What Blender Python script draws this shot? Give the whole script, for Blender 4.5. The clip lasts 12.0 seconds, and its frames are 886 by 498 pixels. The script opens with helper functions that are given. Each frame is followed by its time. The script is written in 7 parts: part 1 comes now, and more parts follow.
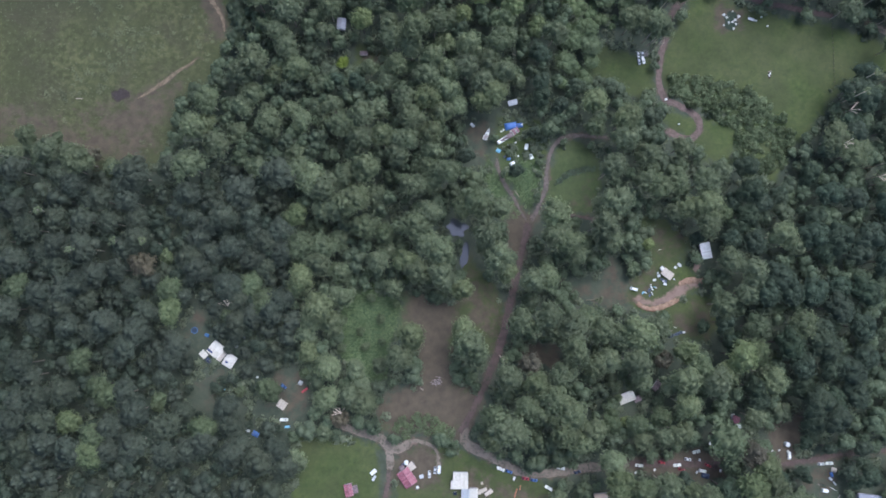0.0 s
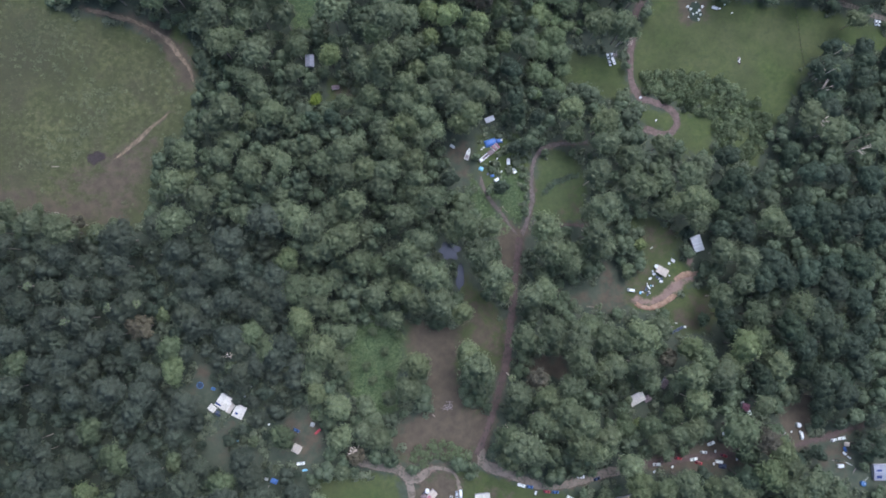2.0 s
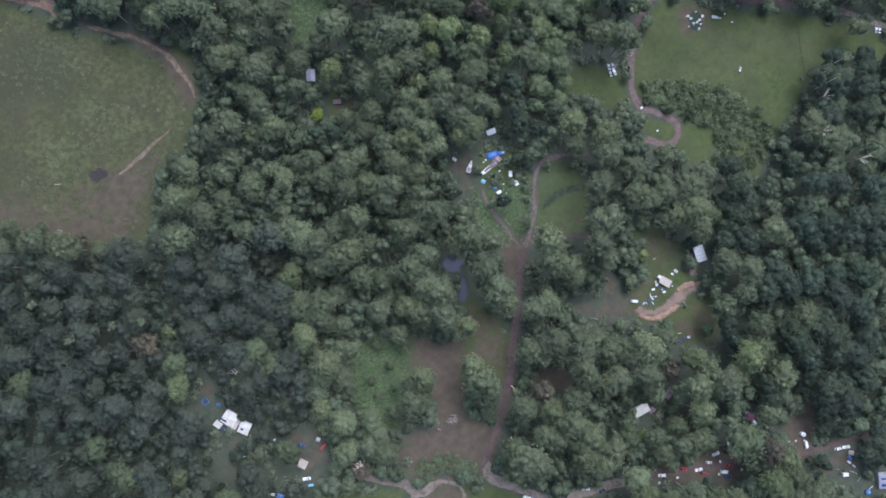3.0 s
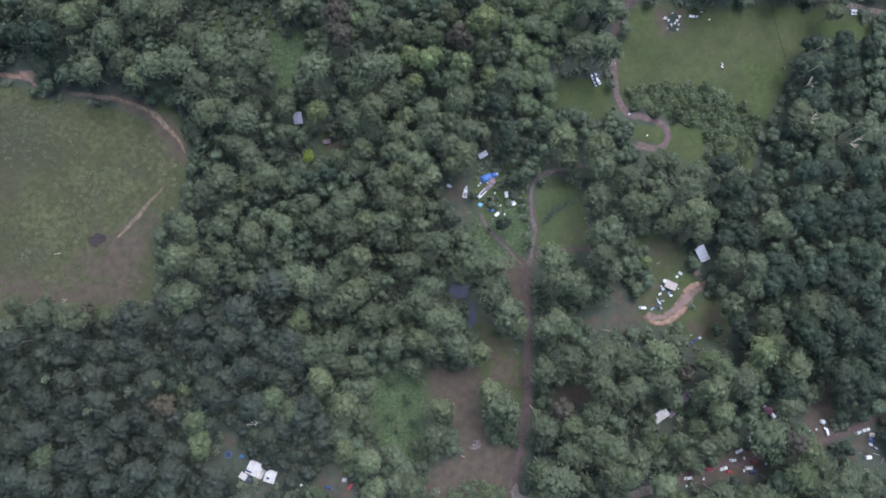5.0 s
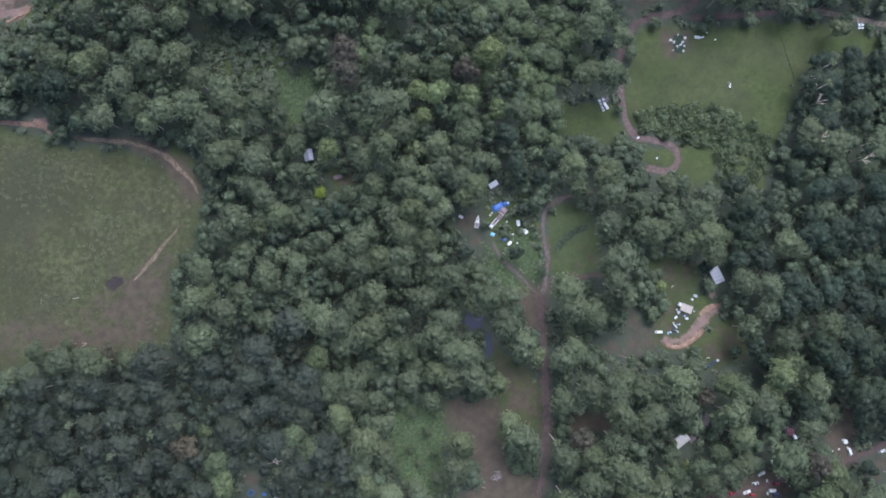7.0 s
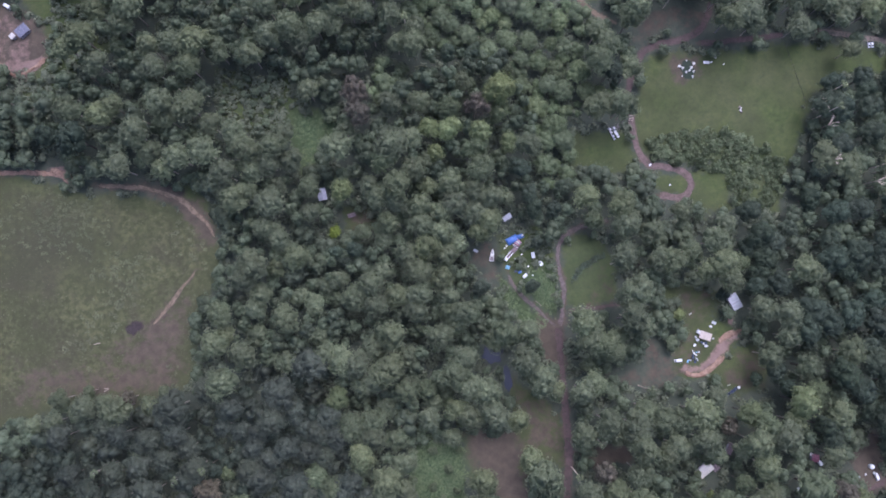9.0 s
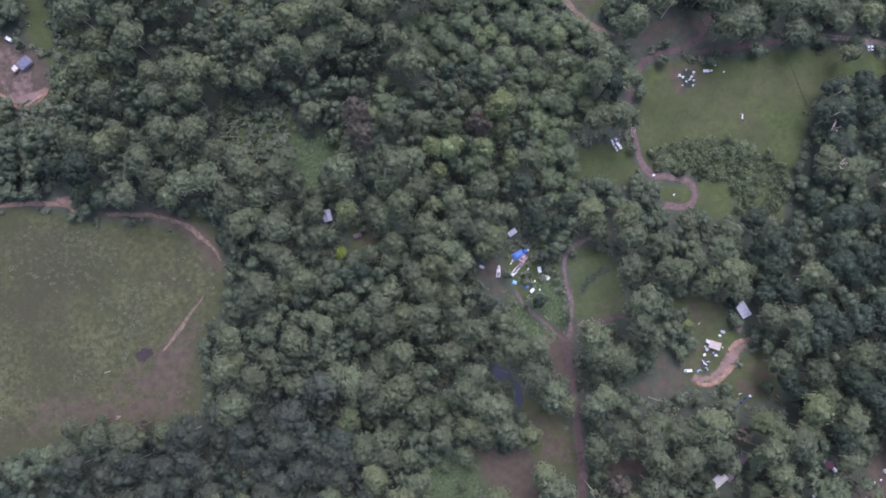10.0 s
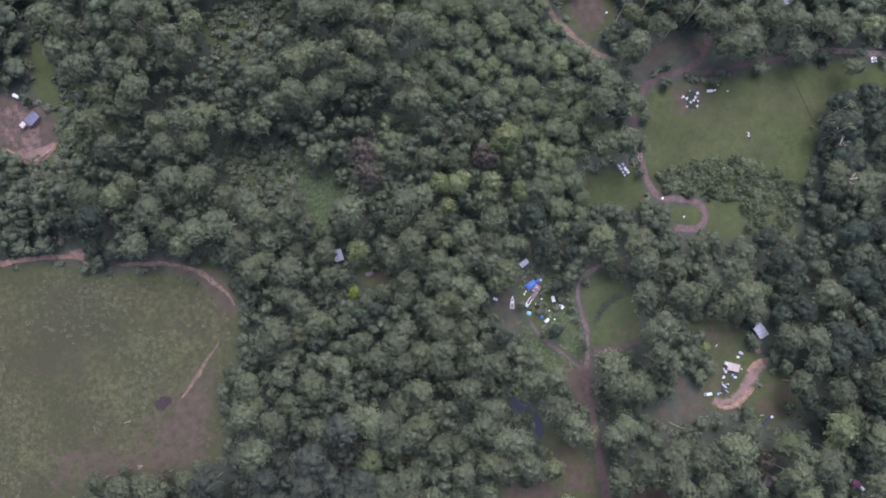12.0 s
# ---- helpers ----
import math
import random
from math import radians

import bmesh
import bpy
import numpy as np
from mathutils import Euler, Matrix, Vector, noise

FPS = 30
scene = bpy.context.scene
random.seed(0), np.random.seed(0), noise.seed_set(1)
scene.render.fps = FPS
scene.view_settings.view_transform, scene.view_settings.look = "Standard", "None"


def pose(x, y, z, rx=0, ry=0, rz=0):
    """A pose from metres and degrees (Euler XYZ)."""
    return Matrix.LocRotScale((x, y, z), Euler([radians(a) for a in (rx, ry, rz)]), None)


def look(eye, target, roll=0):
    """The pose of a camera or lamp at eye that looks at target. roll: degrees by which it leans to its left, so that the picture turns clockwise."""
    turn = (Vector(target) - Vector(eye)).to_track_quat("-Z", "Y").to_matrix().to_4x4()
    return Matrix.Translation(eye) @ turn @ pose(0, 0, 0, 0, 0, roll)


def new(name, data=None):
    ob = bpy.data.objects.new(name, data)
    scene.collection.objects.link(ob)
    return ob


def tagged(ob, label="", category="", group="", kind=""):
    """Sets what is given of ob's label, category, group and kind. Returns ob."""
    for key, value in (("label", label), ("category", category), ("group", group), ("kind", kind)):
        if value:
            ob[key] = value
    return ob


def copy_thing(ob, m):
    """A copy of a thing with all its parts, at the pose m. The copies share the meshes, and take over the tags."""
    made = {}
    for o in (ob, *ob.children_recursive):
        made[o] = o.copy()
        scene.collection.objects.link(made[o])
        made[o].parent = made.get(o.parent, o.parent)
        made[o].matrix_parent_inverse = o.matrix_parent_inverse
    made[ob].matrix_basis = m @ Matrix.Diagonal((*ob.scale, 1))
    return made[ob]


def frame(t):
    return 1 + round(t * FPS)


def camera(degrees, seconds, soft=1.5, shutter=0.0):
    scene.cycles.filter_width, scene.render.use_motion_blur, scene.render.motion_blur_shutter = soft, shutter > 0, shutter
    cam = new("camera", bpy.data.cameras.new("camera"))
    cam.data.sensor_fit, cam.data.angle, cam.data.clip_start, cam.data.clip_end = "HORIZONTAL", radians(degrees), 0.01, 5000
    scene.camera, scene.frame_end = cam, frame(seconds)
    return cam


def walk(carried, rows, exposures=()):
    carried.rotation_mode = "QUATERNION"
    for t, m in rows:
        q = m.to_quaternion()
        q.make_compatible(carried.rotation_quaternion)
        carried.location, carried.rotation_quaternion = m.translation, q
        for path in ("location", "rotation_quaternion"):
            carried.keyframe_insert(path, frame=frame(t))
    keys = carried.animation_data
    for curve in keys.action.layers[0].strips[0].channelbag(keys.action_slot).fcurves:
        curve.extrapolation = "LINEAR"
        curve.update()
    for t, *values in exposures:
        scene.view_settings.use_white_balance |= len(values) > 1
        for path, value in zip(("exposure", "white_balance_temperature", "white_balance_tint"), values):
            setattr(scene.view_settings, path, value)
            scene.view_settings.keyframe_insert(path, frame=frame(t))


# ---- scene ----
cam = camera(71.2, 12.0, soft=1.75)
# seconds, eye, turns about x, y and z of a camera that looks straight down
PATH = [
    (0.0, 0.00, 0.00, 380.00, 4.234, -2.062, -0.000),
    (0.5, -0.18, 4.66, 380.17, 4.261, -2.466, -4.492),
    (1.0, -0.40, 9.17, 380.61, 4.202, -2.504, -5.977),
    (1.5, -0.72, 13.71, 381.05, 4.103, -2.483, -6.409),
    (2.0, -1.13, 18.35, 381.57, 4.013, -2.487, -6.899),
    (2.5, -1.55, 23.03, 382.14, 3.927, -2.482, -7.155),
    (3.0, -1.85, 27.76, 382.59, 3.885, -2.436, -7.529),
    (3.2, -1.94, 29.67, 382.80, 3.909, -2.404, -7.891),
    (4.8, -2.65, 44.96, 384.53, 4.007, -2.377, -13.330),
    (5.0, -2.74, 46.87, 384.74, 3.947, -2.358, -13.638),
    (5.5, -2.70, 51.35, 385.28, 4.005, -2.190, -14.325),
    (6.0, -2.47, 55.67, 385.82, 4.108, -1.971, -14.809),
    (6.5, -2.10, 60.12, 386.46, 4.209, -1.728, -15.224),
    (7.0, -1.78, 64.65, 387.13, 4.323, -1.483, -15.559),
    (9.0, -0.52, 82.80, 389.38, 4.968, -0.495, -17.303),
    (9.5, -0.02, 87.39, 390.00, 5.110, -0.267, -17.877),
    (10.0, 0.62, 91.94, 390.75, 5.265, -0.031, -19.092),
    (10.5, 1.42, 96.34, 391.47, 5.443, 0.163, -20.841),
    (11.0, 2.13, 100.85, 392.01, 5.538, 0.359, -21.557),
    (11.5, 2.67, 105.48, 392.27, 5.674, 0.565, -21.680),
    (12.0, 3.14, 110.06, 392.51, 5.827, 0.750, -21.807),
]
# seconds, stops, kelvin, tint: the picture warms a little as the haze over the woods thickens
EXPOSURES = [(0.0, 0.53, 4660, 21), (5.0, 0.57, 4670, 26), (7.0, 0.56, 4670, 25), (9.5, 0.62, 4760, 40), (12.0, 0.59, 4890, 41)]
walk(cam, [(t, pose(x, y, z, a, b, c)) for t, x, y, z, a, b, c in PATH], EXPOSURES)

# ---- sky and sun: a thin, even overcast with the sun high behind it ----
SUN_ELEVATION, SUN_ROTATION = radians(60), radians(35)
world = bpy.data.worlds.new("sky")
scene.world = world
world.use_nodes = True
sky = world.node_tree.nodes.new("ShaderNodeTexSky")
sky.sky_type, sky.sun_disc = "NISHITA", False
sky.sun_elevation, sky.sun_rotation = SUN_ELEVATION, SUN_ROTATION
sky.air_density, sky.dust_density = 1.0, 8.0
back = world.node_tree.nodes["Background"]
back.inputs["Strength"].default_value = 0.15
world.node_tree.links.new(sky.outputs["Color"], back.inputs["Color"])
sun = new("sun", bpy.data.lights.new("sun", "SUN"))
sun.data.energy, sun.data.angle, sun.data.color = 0.8, radians(50), (1.0, 0.95, 0.88)
sun.matrix_world = look((0, 0, 0), (-math.sin(SUN_ROTATION) * math.cos(SUN_ELEVATION), -math.cos(SUN_ROTATION) * math.cos(SUN_ELEVATION), -math.sin(SUN_ELEVATION)))


# ---- materials ----
def nodes_of(name):
    m = bpy.data.materials.new(name)
    m.use_nodes = True
    t = m.node_tree
    return m, t, t.nodes["Principled BSDF"]


def noise_node(t, scale, detail=4.0, rough=0.6):
    pos = t.nodes.new("ShaderNodeNewGeometry")
    n = t.nodes.new("ShaderNodeTexNoise")
    n.inputs["Scale"].default_value, n.inputs["Detail"].default_value, n.inputs["Roughness"].default_value = scale, detail, rough
    t.links.new(pos.outputs["Position"], n.inputs["Vector"])
    return n.outputs["Fac"]


def remap(t, fac, lo, hi, a=0.0, b=1.0):
    r = t.nodes.new("ShaderNodeMapRange")
    for k, v in zip(("From Min", "From Max", "To Min", "To Max"), (lo, hi, a, b)):
        r.inputs[k].default_value = v
    t.links.new(fac, r.inputs["Value"])
    return r.outputs["Result"]


def mixed(t, fac, a, b, kind="MIX"):
    m = t.nodes.new("ShaderNodeMix")
    m.data_type, m.blend_type = "RGBA", kind
    for key, v in ((0, fac), (6, a), (7, b)):
        if isinstance(v, (int, float)):
            m.inputs[key].default_value = v
        elif isinstance(v, tuple):
            m.inputs[key].default_value = (*v, 1)
        else:
            t.links.new(v, m.inputs[key])
    return m.outputs[2]


def maths(t, op, a, b):
    m = t.nodes.new("ShaderNodeMath")
    m.operation = op
    for key, v in enumerate((a, b)):
        if isinstance(v, (int, float)):
            m.inputs[key].default_value = v
        else:
            t.links.new(v, m.inputs[key])
    return m.outputs[0]


def bumped(t, bsdf, height, strength, distance):
    b = t.nodes.new("ShaderNodeBump")
    b.inputs["Strength"].default_value, b.inputs["Distance"].default_value = strength, distance
    t.links.new(height, b.inputs["Height"])
    t.links.new(b.outputs["Normal"], bsdf.inputs["Normal"])


def surface(name, a, b, scale=1.0, rough=0.7, metal=0.0, spots=None, bump=0.2, vary=0.0, thin=False):
    """Two colours mixed by coarse and fine noise, with stains of a third; thin: loose earth that thins out to its edges."""
    m, t, s = nodes_of(name)
    coarse, fine = noise_node(t, scale), noise_node(t, scale * 7)
    col = mixed(t, remap(t, coarse, 0.35, 0.65), a, b)
    col = mixed(t, remap(t, fine, 0.3, 0.7, 0, 0.35), col, tuple(0.6 * v for v in a))
    if spots:
        col = mixed(t, remap(t, noise_node(t, scale * 2.3), 0.52, 0.64, 0, 0.75), col, spots)
    if vary:
        r = t.nodes.new("ShaderNodeObjectInfo").outputs["Random"]
        col = mixed(t, 1.0, col, remap(t, r, 0, 1, 1 - vary, 1 + vary), "MULTIPLY")
    t.links.new(col, s.inputs["Base Color"])
    s.inputs["Roughness"].default_value, s.inputs["Metallic"].default_value = rough, metal
    if rough >= 0.75:
        s.inputs["Specular IOR Level"].default_value = 0.15
    if thin:
        w = maths(t, "ADD", attribute(t, "depth"), remap(t, noise_node(t, 0.45, 6, 0.7), 0.25, 0.75, -0.7, 0.0))
        w = maths(t, "ADD", w, remap(t, noise_node(t, 2.6, 3, 0.6), 0.25, 0.75, -0.35, 0.35))
        t.links.new(remap(t, w, 0.12, 0.2), s.inputs["Alpha"])
    bumped(t, s, fine, bump, 0.03)
    return m


def attribute(t, name):
    n = t.nodes.new("ShaderNodeAttribute")
    n.attribute_name = name
    return n.outputs["Fac"]


def foliage(name, a, b, c, by_object=True):
    """Leaf colours: a shaded green, b lit green, c young or dry leaves; every leaf clump differs."""
    m, t, s = nodes_of(name)
    island = t.nodes.new("ShaderNodeNewGeometry").outputs["Random Per Island"]
    fine, tree = noise_node(t, 1.5, 5.0, 0.75), noise_node(t, 0.07, 2.0)
    col = mixed(t, remap(t, fine, 0.30, 0.72, 0.15, 1.0), a, b)
    col = mixed(t, remap(t, island, 0.0, 1.0, 0.0, 0.4), col, c)
    col = mixed(t, 1.0, col, remap(t, tree, 0.3, 0.7, 0.8, 1.22), "MULTIPLY")
    col = mixed(t, 1.0, col, remap(t, noise_node(t, 0.7, 4.0, 0.7), 0.35, 0.65, 0.78, 1.24), "MULTIPLY")
    if by_object:
        r = t.nodes.new("ShaderNodeObjectInfo").outputs["Random"]
        col = mixed(t, 1.0, col, remap(t, r, 0, 1, 0.8, 1.22), "MULTIPLY")
        col = mixed(t, remap(t, maths(t, "FRACT", maths(t, "MULTIPLY", r, 23.7), 0.0), 0.45, 1, 0, 0.4), col, mixed(t, 1.0, col, (1.14, 1.08, 0.78), "MULTIPLY"))
        col = mixed(t, remap(t, maths(t, "FRACT", maths(t, "MULTIPLY", r, 7.3), 0.0), 0, 1, 0, 0.35), col, (0.098, 0.104, 0.058))
    t.links.new(col, s.inputs["Base Color"])
    s.inputs["Roughness"].default_value = 0.75
    s.inputs["Specular IOR Level"].default_value = 0.12
    bumped(t, s, noise_node(t, 2.2, 6.0, 0.75), 0.25, 0.5)
    through_leaf, both = t.nodes.new("ShaderNodeBsdfTranslucent"), t.nodes.new("ShaderNodeMixShader")
    t.links.new(col, through_leaf.inputs["Color"])
    both.inputs[0].default_value = 0.28
    t.links.new(s.outputs[0], both.inputs[1])
    t.links.new(through_leaf.outputs[0], both.inputs[2])
    t.links.new(both.outputs[0], t.nodes["Material Output"].inputs["Surface"])
    return m


def ground_material():
    m, t, s = nodes_of("ground")
    coarse, mid, fine, edge = noise_node(t, 0.035), noise_node(t, 0.22, 6), noise_node(t, 1.6, 6, 0.7), noise_node(t, 0.12, 6, 0.75)
    litter = mixed(t, remap(t, mid, 0.35, 0.65), (0.050, 0.063, 0.034), (0.080, 0.086, 0.048))
    grass = mixed(t, remap(t, mid, 0.38, 0.62), (0.054, 0.074, 0.018), (0.092, 0.113, 0.028))
    grass = mixed(t, remap(t, coarse, 0.4, 0.62, 0, 0.5), grass, (0.092, 0.088, 0.037))
    grass = mixed(t, remap(t, noise_node(t, 0.5, 5, 0.7), 0.42, 0.7, 0, 0.5), grass, (0.037, 0.053, 0.023))
    grass = mixed(t, remap(t, noise_node(t, 0.055, 4, 0.6), 0.46, 0.62, 0, 0.6), grass, (0.045, 0.056, 0.018))
    clumps = remap(t, noise_node(t, 0.30, 5, 0.6), 0.40, 0.66)
    broad = remap(t, noise_node(t, 0.03, 3), 0.38, 0.58, 0.25, 1.0)
    paddock = mixed(t, maths(t, "MULTIPLY", clumps, broad), (0.058, 0.063, 0.022), (0.122, 0.125, 0.044))
    paddock = mixed(t, remap(t, noise_node(t, 0.018, 4), 0.44, 0.62, 0, 0.65), paddock, (0.058, 0.057, 0.026))
    paddock = mixed(t, remap(t, noise_node(t, 0.09, 5, 0.7), 0.5, 0.68, 0, 0.5), paddock, (0.074, 0.066, 0.033))
    paddock = mixed(t, remap(t, noise_node(t, 0.75, 3, 0.6), 0.60, 0.70, 0, 0.55), paddock, (0.168, 0.170, 0.082))
    grass = mixed(t, maths(t, "MULTIPLY", clumps, 0.35), grass, (0.088, 0.099, 0.029))
    grass = mixed(t, attribute(t, "dry"), grass, paddock)
    dirt = mixed(t, remap(t, mid, 0.32, 0.68), (0.073, 0.059, 0.034), (0.110, 0.089, 0.050))
    clay = mixed(t, remap(t, mid, 0.3, 0.7), (0.150, 0.106, 0.070), (0.265, 0.186, 0.124))
    fern = mixed(t, clumps, (0.054, 0.081, 0.028), (0.090, 0.126, 0.042))
    grass = mixed(t, attribute(t, "fern"), grass, fern)
    shaken = remap(t, edge, 0.2, 0.8, -0.5, 0.5)
    col = litter
    for name, paint in (("grass", grass), ("dirt", dirt), ("clay", clay)):
        w = maths(t, "ADD", attribute(t, name), maths(t, "MULTIPLY", shaken, 1.0))
        col = mixed(t, remap(t, w, 0.36, 0.62), col, paint)
    col = mixed(t, remap(t, fine, 0.3, 0.75, 0.0, 0.4), col, mixed(t, 1.0, col, (0.5, 0.5, 0.45), "MULTIPLY"))
    t.links.new(col, s.inputs["Base Color"])
    s.inputs["Roughness"].default_value = 0.95
    s.inputs["Specular IOR Level"].default_value = 0.15
    bumped(t, s, fine, 0.7, 0.25)
    return m


def glass_material(name, tint):
    m, t, s = nodes_of(name)
    s.inputs["Base Color"].default_value = (*tint, 1)
    s.inputs["Roughness"].default_value, s.inputs["Metallic"].default_value = 0.08, 0.0
    s.inputs["Specular IOR Level"].default_value = 0.6
    return m


GROUND = ground_material()
GUM_LEAF = foliage("gum_leaves", (0.102, 0.125, 0.057), (0.160, 0.184, 0.079), (0.191, 0.210, 0.090))
DARK_LEAF = foliage("rainforest_leaves", (0.042, 0.059, 0.032), (0.071, 0.095, 0.048), (0.089, 0.109, 0.055))
BRIGHT_LEAF = foliage("bright_leaves", (0.085, 0.113, 0.049), (0.135, 0.162, 0.063), (0.166, 0.182, 0.077))
DUSKY_LEAF = foliage("dusky_leaves", (0.048, 0.061, 0.035), (0.078, 0.093, 0.052), (0.106, 0.112, 0.066))
DUSKY_WOOD = foliage("dusky_woodland_leaves", (0.038, 0.051, 0.027), (0.062, 0.076, 0.040), (0.079, 0.088, 0.047), False)
REGROWTH_LEAF = foliage("regrowth_leaves", (0.088, 0.113, 0.047), (0.140, 0.173, 0.068), (0.168, 0.197, 0.077))
REGROWTH_WOOD = foliage("regrowth_woodland_leaves", (0.085, 0.113, 0.045), (0.137, 0.172, 0.065), (0.163, 0.196, 0.075), False)
YELLOW_LEAF = foliage("new_leaves", (0.137, 0.174, 0.057), (0.207, 0.243, 0.084), (0.248, 0.268, 0.102))
OLIVE_LEAF = foliage("olive_leaves", (0.112, 0.102, 0.058), (0.164, 0.144, 0.082), (0.190, 0.154, 0.092))
BLOSSOM = foliage("yellow_blossom", (0.152, 0.200, 0.025), (0.260, 0.332, 0.035), (0.305, 0.365, 0.045))
WOOD_LEAF = foliage("woodland_leaves", (0.079, 0.102, 0.049), (0.122, 0.147, 0.068), (0.143, 0.165, 0.077), False)
WOOD_LEAF_OWN = foliage("mid_wood_leaves", (0.076, 0.098, 0.049), (0.116, 0.141, 0.066), (0.139, 0.159, 0.074))
SHRUB_LEAF = foliage("shrub_leaves", (0.116, 0.135, 0.071), (0.159, 0.177, 0.090), (0.185, 0.195, 0.100), False)
SCRUB_LEAF = foliage("scrub_leaves", (0.090, 0.116, 0.047), (0.132, 0.160, 0.064), (0.156, 0.162, 0.074), False)
TUSSOCK = foliage("tussock", (0.091, 0.101, 0.044), (0.111, 0.120, 0.053), (0.129, 0.133, 0.062), False)
BARK = surface("gum_bark", (0.300, 0.252, 0.175), (0.420, 0.360, 0.252), 1.5, 0.9, bump=0.4)
PALE_BARK = surface("pale_gum_bark", (0.700, 0.573, 0.374), (0.820, 0.677, 0.445), 1.5, 0.85, spots=(0.540, 0.432, 0.281), bump=0.3)
DARK_BARK = surface("dark_bark", (0.10, 0.08, 0.06), (0.16, 0.13, 0.10), 1.5, 0.95, bump=0.5)
TRACK = surface("track_dirt", (0.088, 0.062, 0.045), (0.126, 0.090, 0.065), 0.25, 0.95, spots=(0.050, 0.053, 0.027), bump=0.6, thin=True)
PALE_TRACK = surface("pale_track_dirt", (0.131, 0.100, 0.055), (0.247, 0.189, 0.105), 0.3, 0.95, spots=(0.084, 0.077, 0.037), bump=0.6, thin=True)
GRAVEL = surface("grey_gravel", (0.166, 0.134, 0.086), (0.224, 0.183, 0.119), 0.25, 0.95, spots=(0.065, 0.066, 0.034), bump=0.6, thin=True)
LANE = surface("grey_brown_lane", (0.111, 0.088, 0.063), (0.167, 0.133, 0.098), 0.25, 0.95, spots=(0.065, 0.062, 0.036), bump=0.6, thin=True)
RUST_LANE = surface("rust_brown_lane", (0.116, 0.083, 0.058), (0.174, 0.126, 0.090), 0.25, 0.95, spots=(0.068, 0.058, 0.033), bump=0.6, thin=True)
CLAY = surface("turned_clay", (0.220, 0.135, 0.073), (0.334, 0.229, 0.130), 0.35, 0.95, spots=(0.096, 0.077, 0.042), bump=1.0, thin=True)
WATER = glass_material("pond_water", (0.030, 0.034, 0.030))
WATER.node_tree.nodes["Principled BSDF"].inputs["Roughness"].default_value = 0.15
WATER.node_tree.nodes["Principled BSDF"].inputs["Specular IOR Level"].default_value = 0.35
WHITE_STEEL = surface("white_steel_roof", (0.531, 0.492, 0.342), (0.611, 0.572, 0.399), 0.5, 0.45, spots=(0.372, 0.340, 0.228), bump=0.1, vary=0.08)
GREY_STEEL = surface("grey_steel_roof", (0.368, 0.374, 0.318), (0.456, 0.465, 0.387), 0.5, 0.4, 0.2, spots=(0.298, 0.292, 0.248), bump=0.1, vary=0.1)
LILAC_STEEL = surface("lilac_grey_roof", (0.219, 0.219, 0.206), (0.273, 0.274, 0.254), 0.5, 0.45, bump=0.1, vary=0.08)
RED_STEEL = surface("rusty_red_roof", (0.216, 0.068, 0.066), (0.288, 0.100, 0.094), 0.6, 0.6, spots=(0.336, 0.208, 0.197), bump=0.15, vary=0.22)
TAN_STEEL = surface("tan_roof", (0.460, 0.325, 0.180), (0.549, 0.408, 0.237), 0.5, 0.6, spots=(0.354, 0.288, 0.180), bump=0.15, vary=0.08)
BEIGE_STEEL = surface("beige_roof", (0.430, 0.364, 0.232), (0.516, 0.443, 0.295), 0.5, 0.6, spots=(0.327, 0.293, 0.209), bump=0.15, vary=0.1)
DARK_STEEL = surface("dark_grey_roof", (0.085, 0.088, 0.095), (0.125, 0.128, 0.135), 0.5, 0.5, spots=(0.24, 0.23, 0.22), bump=0.1, vary=0.1)
BROWN_STEEL = surface("brown_roof", (0.125, 0.088, 0.070), (0.175, 0.128, 0.102), 0.6, 0.7, spots=(0.3, 0.24, 0.2), bump=0.15, vary=0.15)
PLASTER = surface("weathered_wall", (0.42, 0.39, 0.34), (0.52, 0.48, 0.42), 0.8, 0.85, spots=(0.3, 0.27, 0.22))
TIMBER = surface("grey_timber", (0.24, 0.20, 0.16), (0.34, 0.29, 0.24), 2.0, 0.85, bump=0.3)
WHITE_PAINT = surface("white_car_paint", (0.700, 0.700, 0.542), (0.770, 0.772, 0.602), 0.8, 0.3, bump=0.0, vary=0.06)
RED_PAINT = surface("red_car_paint", (0.34, 0.035, 0.030), (0.42, 0.05, 0.04), 0.8, 0.35, bump=0.0, vary=0.15)
BLUE_PAINT = surface("blue_car_paint", (0.055, 0.115, 0.24), (0.075, 0.15, 0.30), 0.8, 0.35, bump=0.0, vary=0.2)
DARK_PAINT = surface("dark_car_paint", (0.025, 0.035, 0.055), (0.035, 0.05, 0.075), 0.8, 0.3, bump=0.0)
SILVER_PAINT = surface("silver_car_paint", (0.450, 0.458, 0.378), (0.530, 0.541, 0.450), 0.8, 0.4, 0.15, bump=0.0)
RUBBER = surface("rubber", (0.020, 0.020, 0.020), (0.035, 0.034, 0.032), 3.0, 0.9)
RIM = surface("wheel_rim", (0.38, 0.38, 0.38), (0.46, 0.46, 0.46), 3.0, 0.4, 0.7)
GLASS = glass_material("car_glass", (0.018, 0.022, 0.028))
SOLAR = glass_material("solar_cells", (0.030, 0.045, 0.12))
BLUE_TARP = surface("blue_tarp", (0.060, 0.13, 0.30), (0.09, 0.18, 0.38), 0.9, 0.5, bump=0.4)
TEAL_TARP = surface("teal_tarp", (0.20, 0.42, 0.48), (0.28, 0.52, 0.58), 0.9, 0.5, bump=0.4)
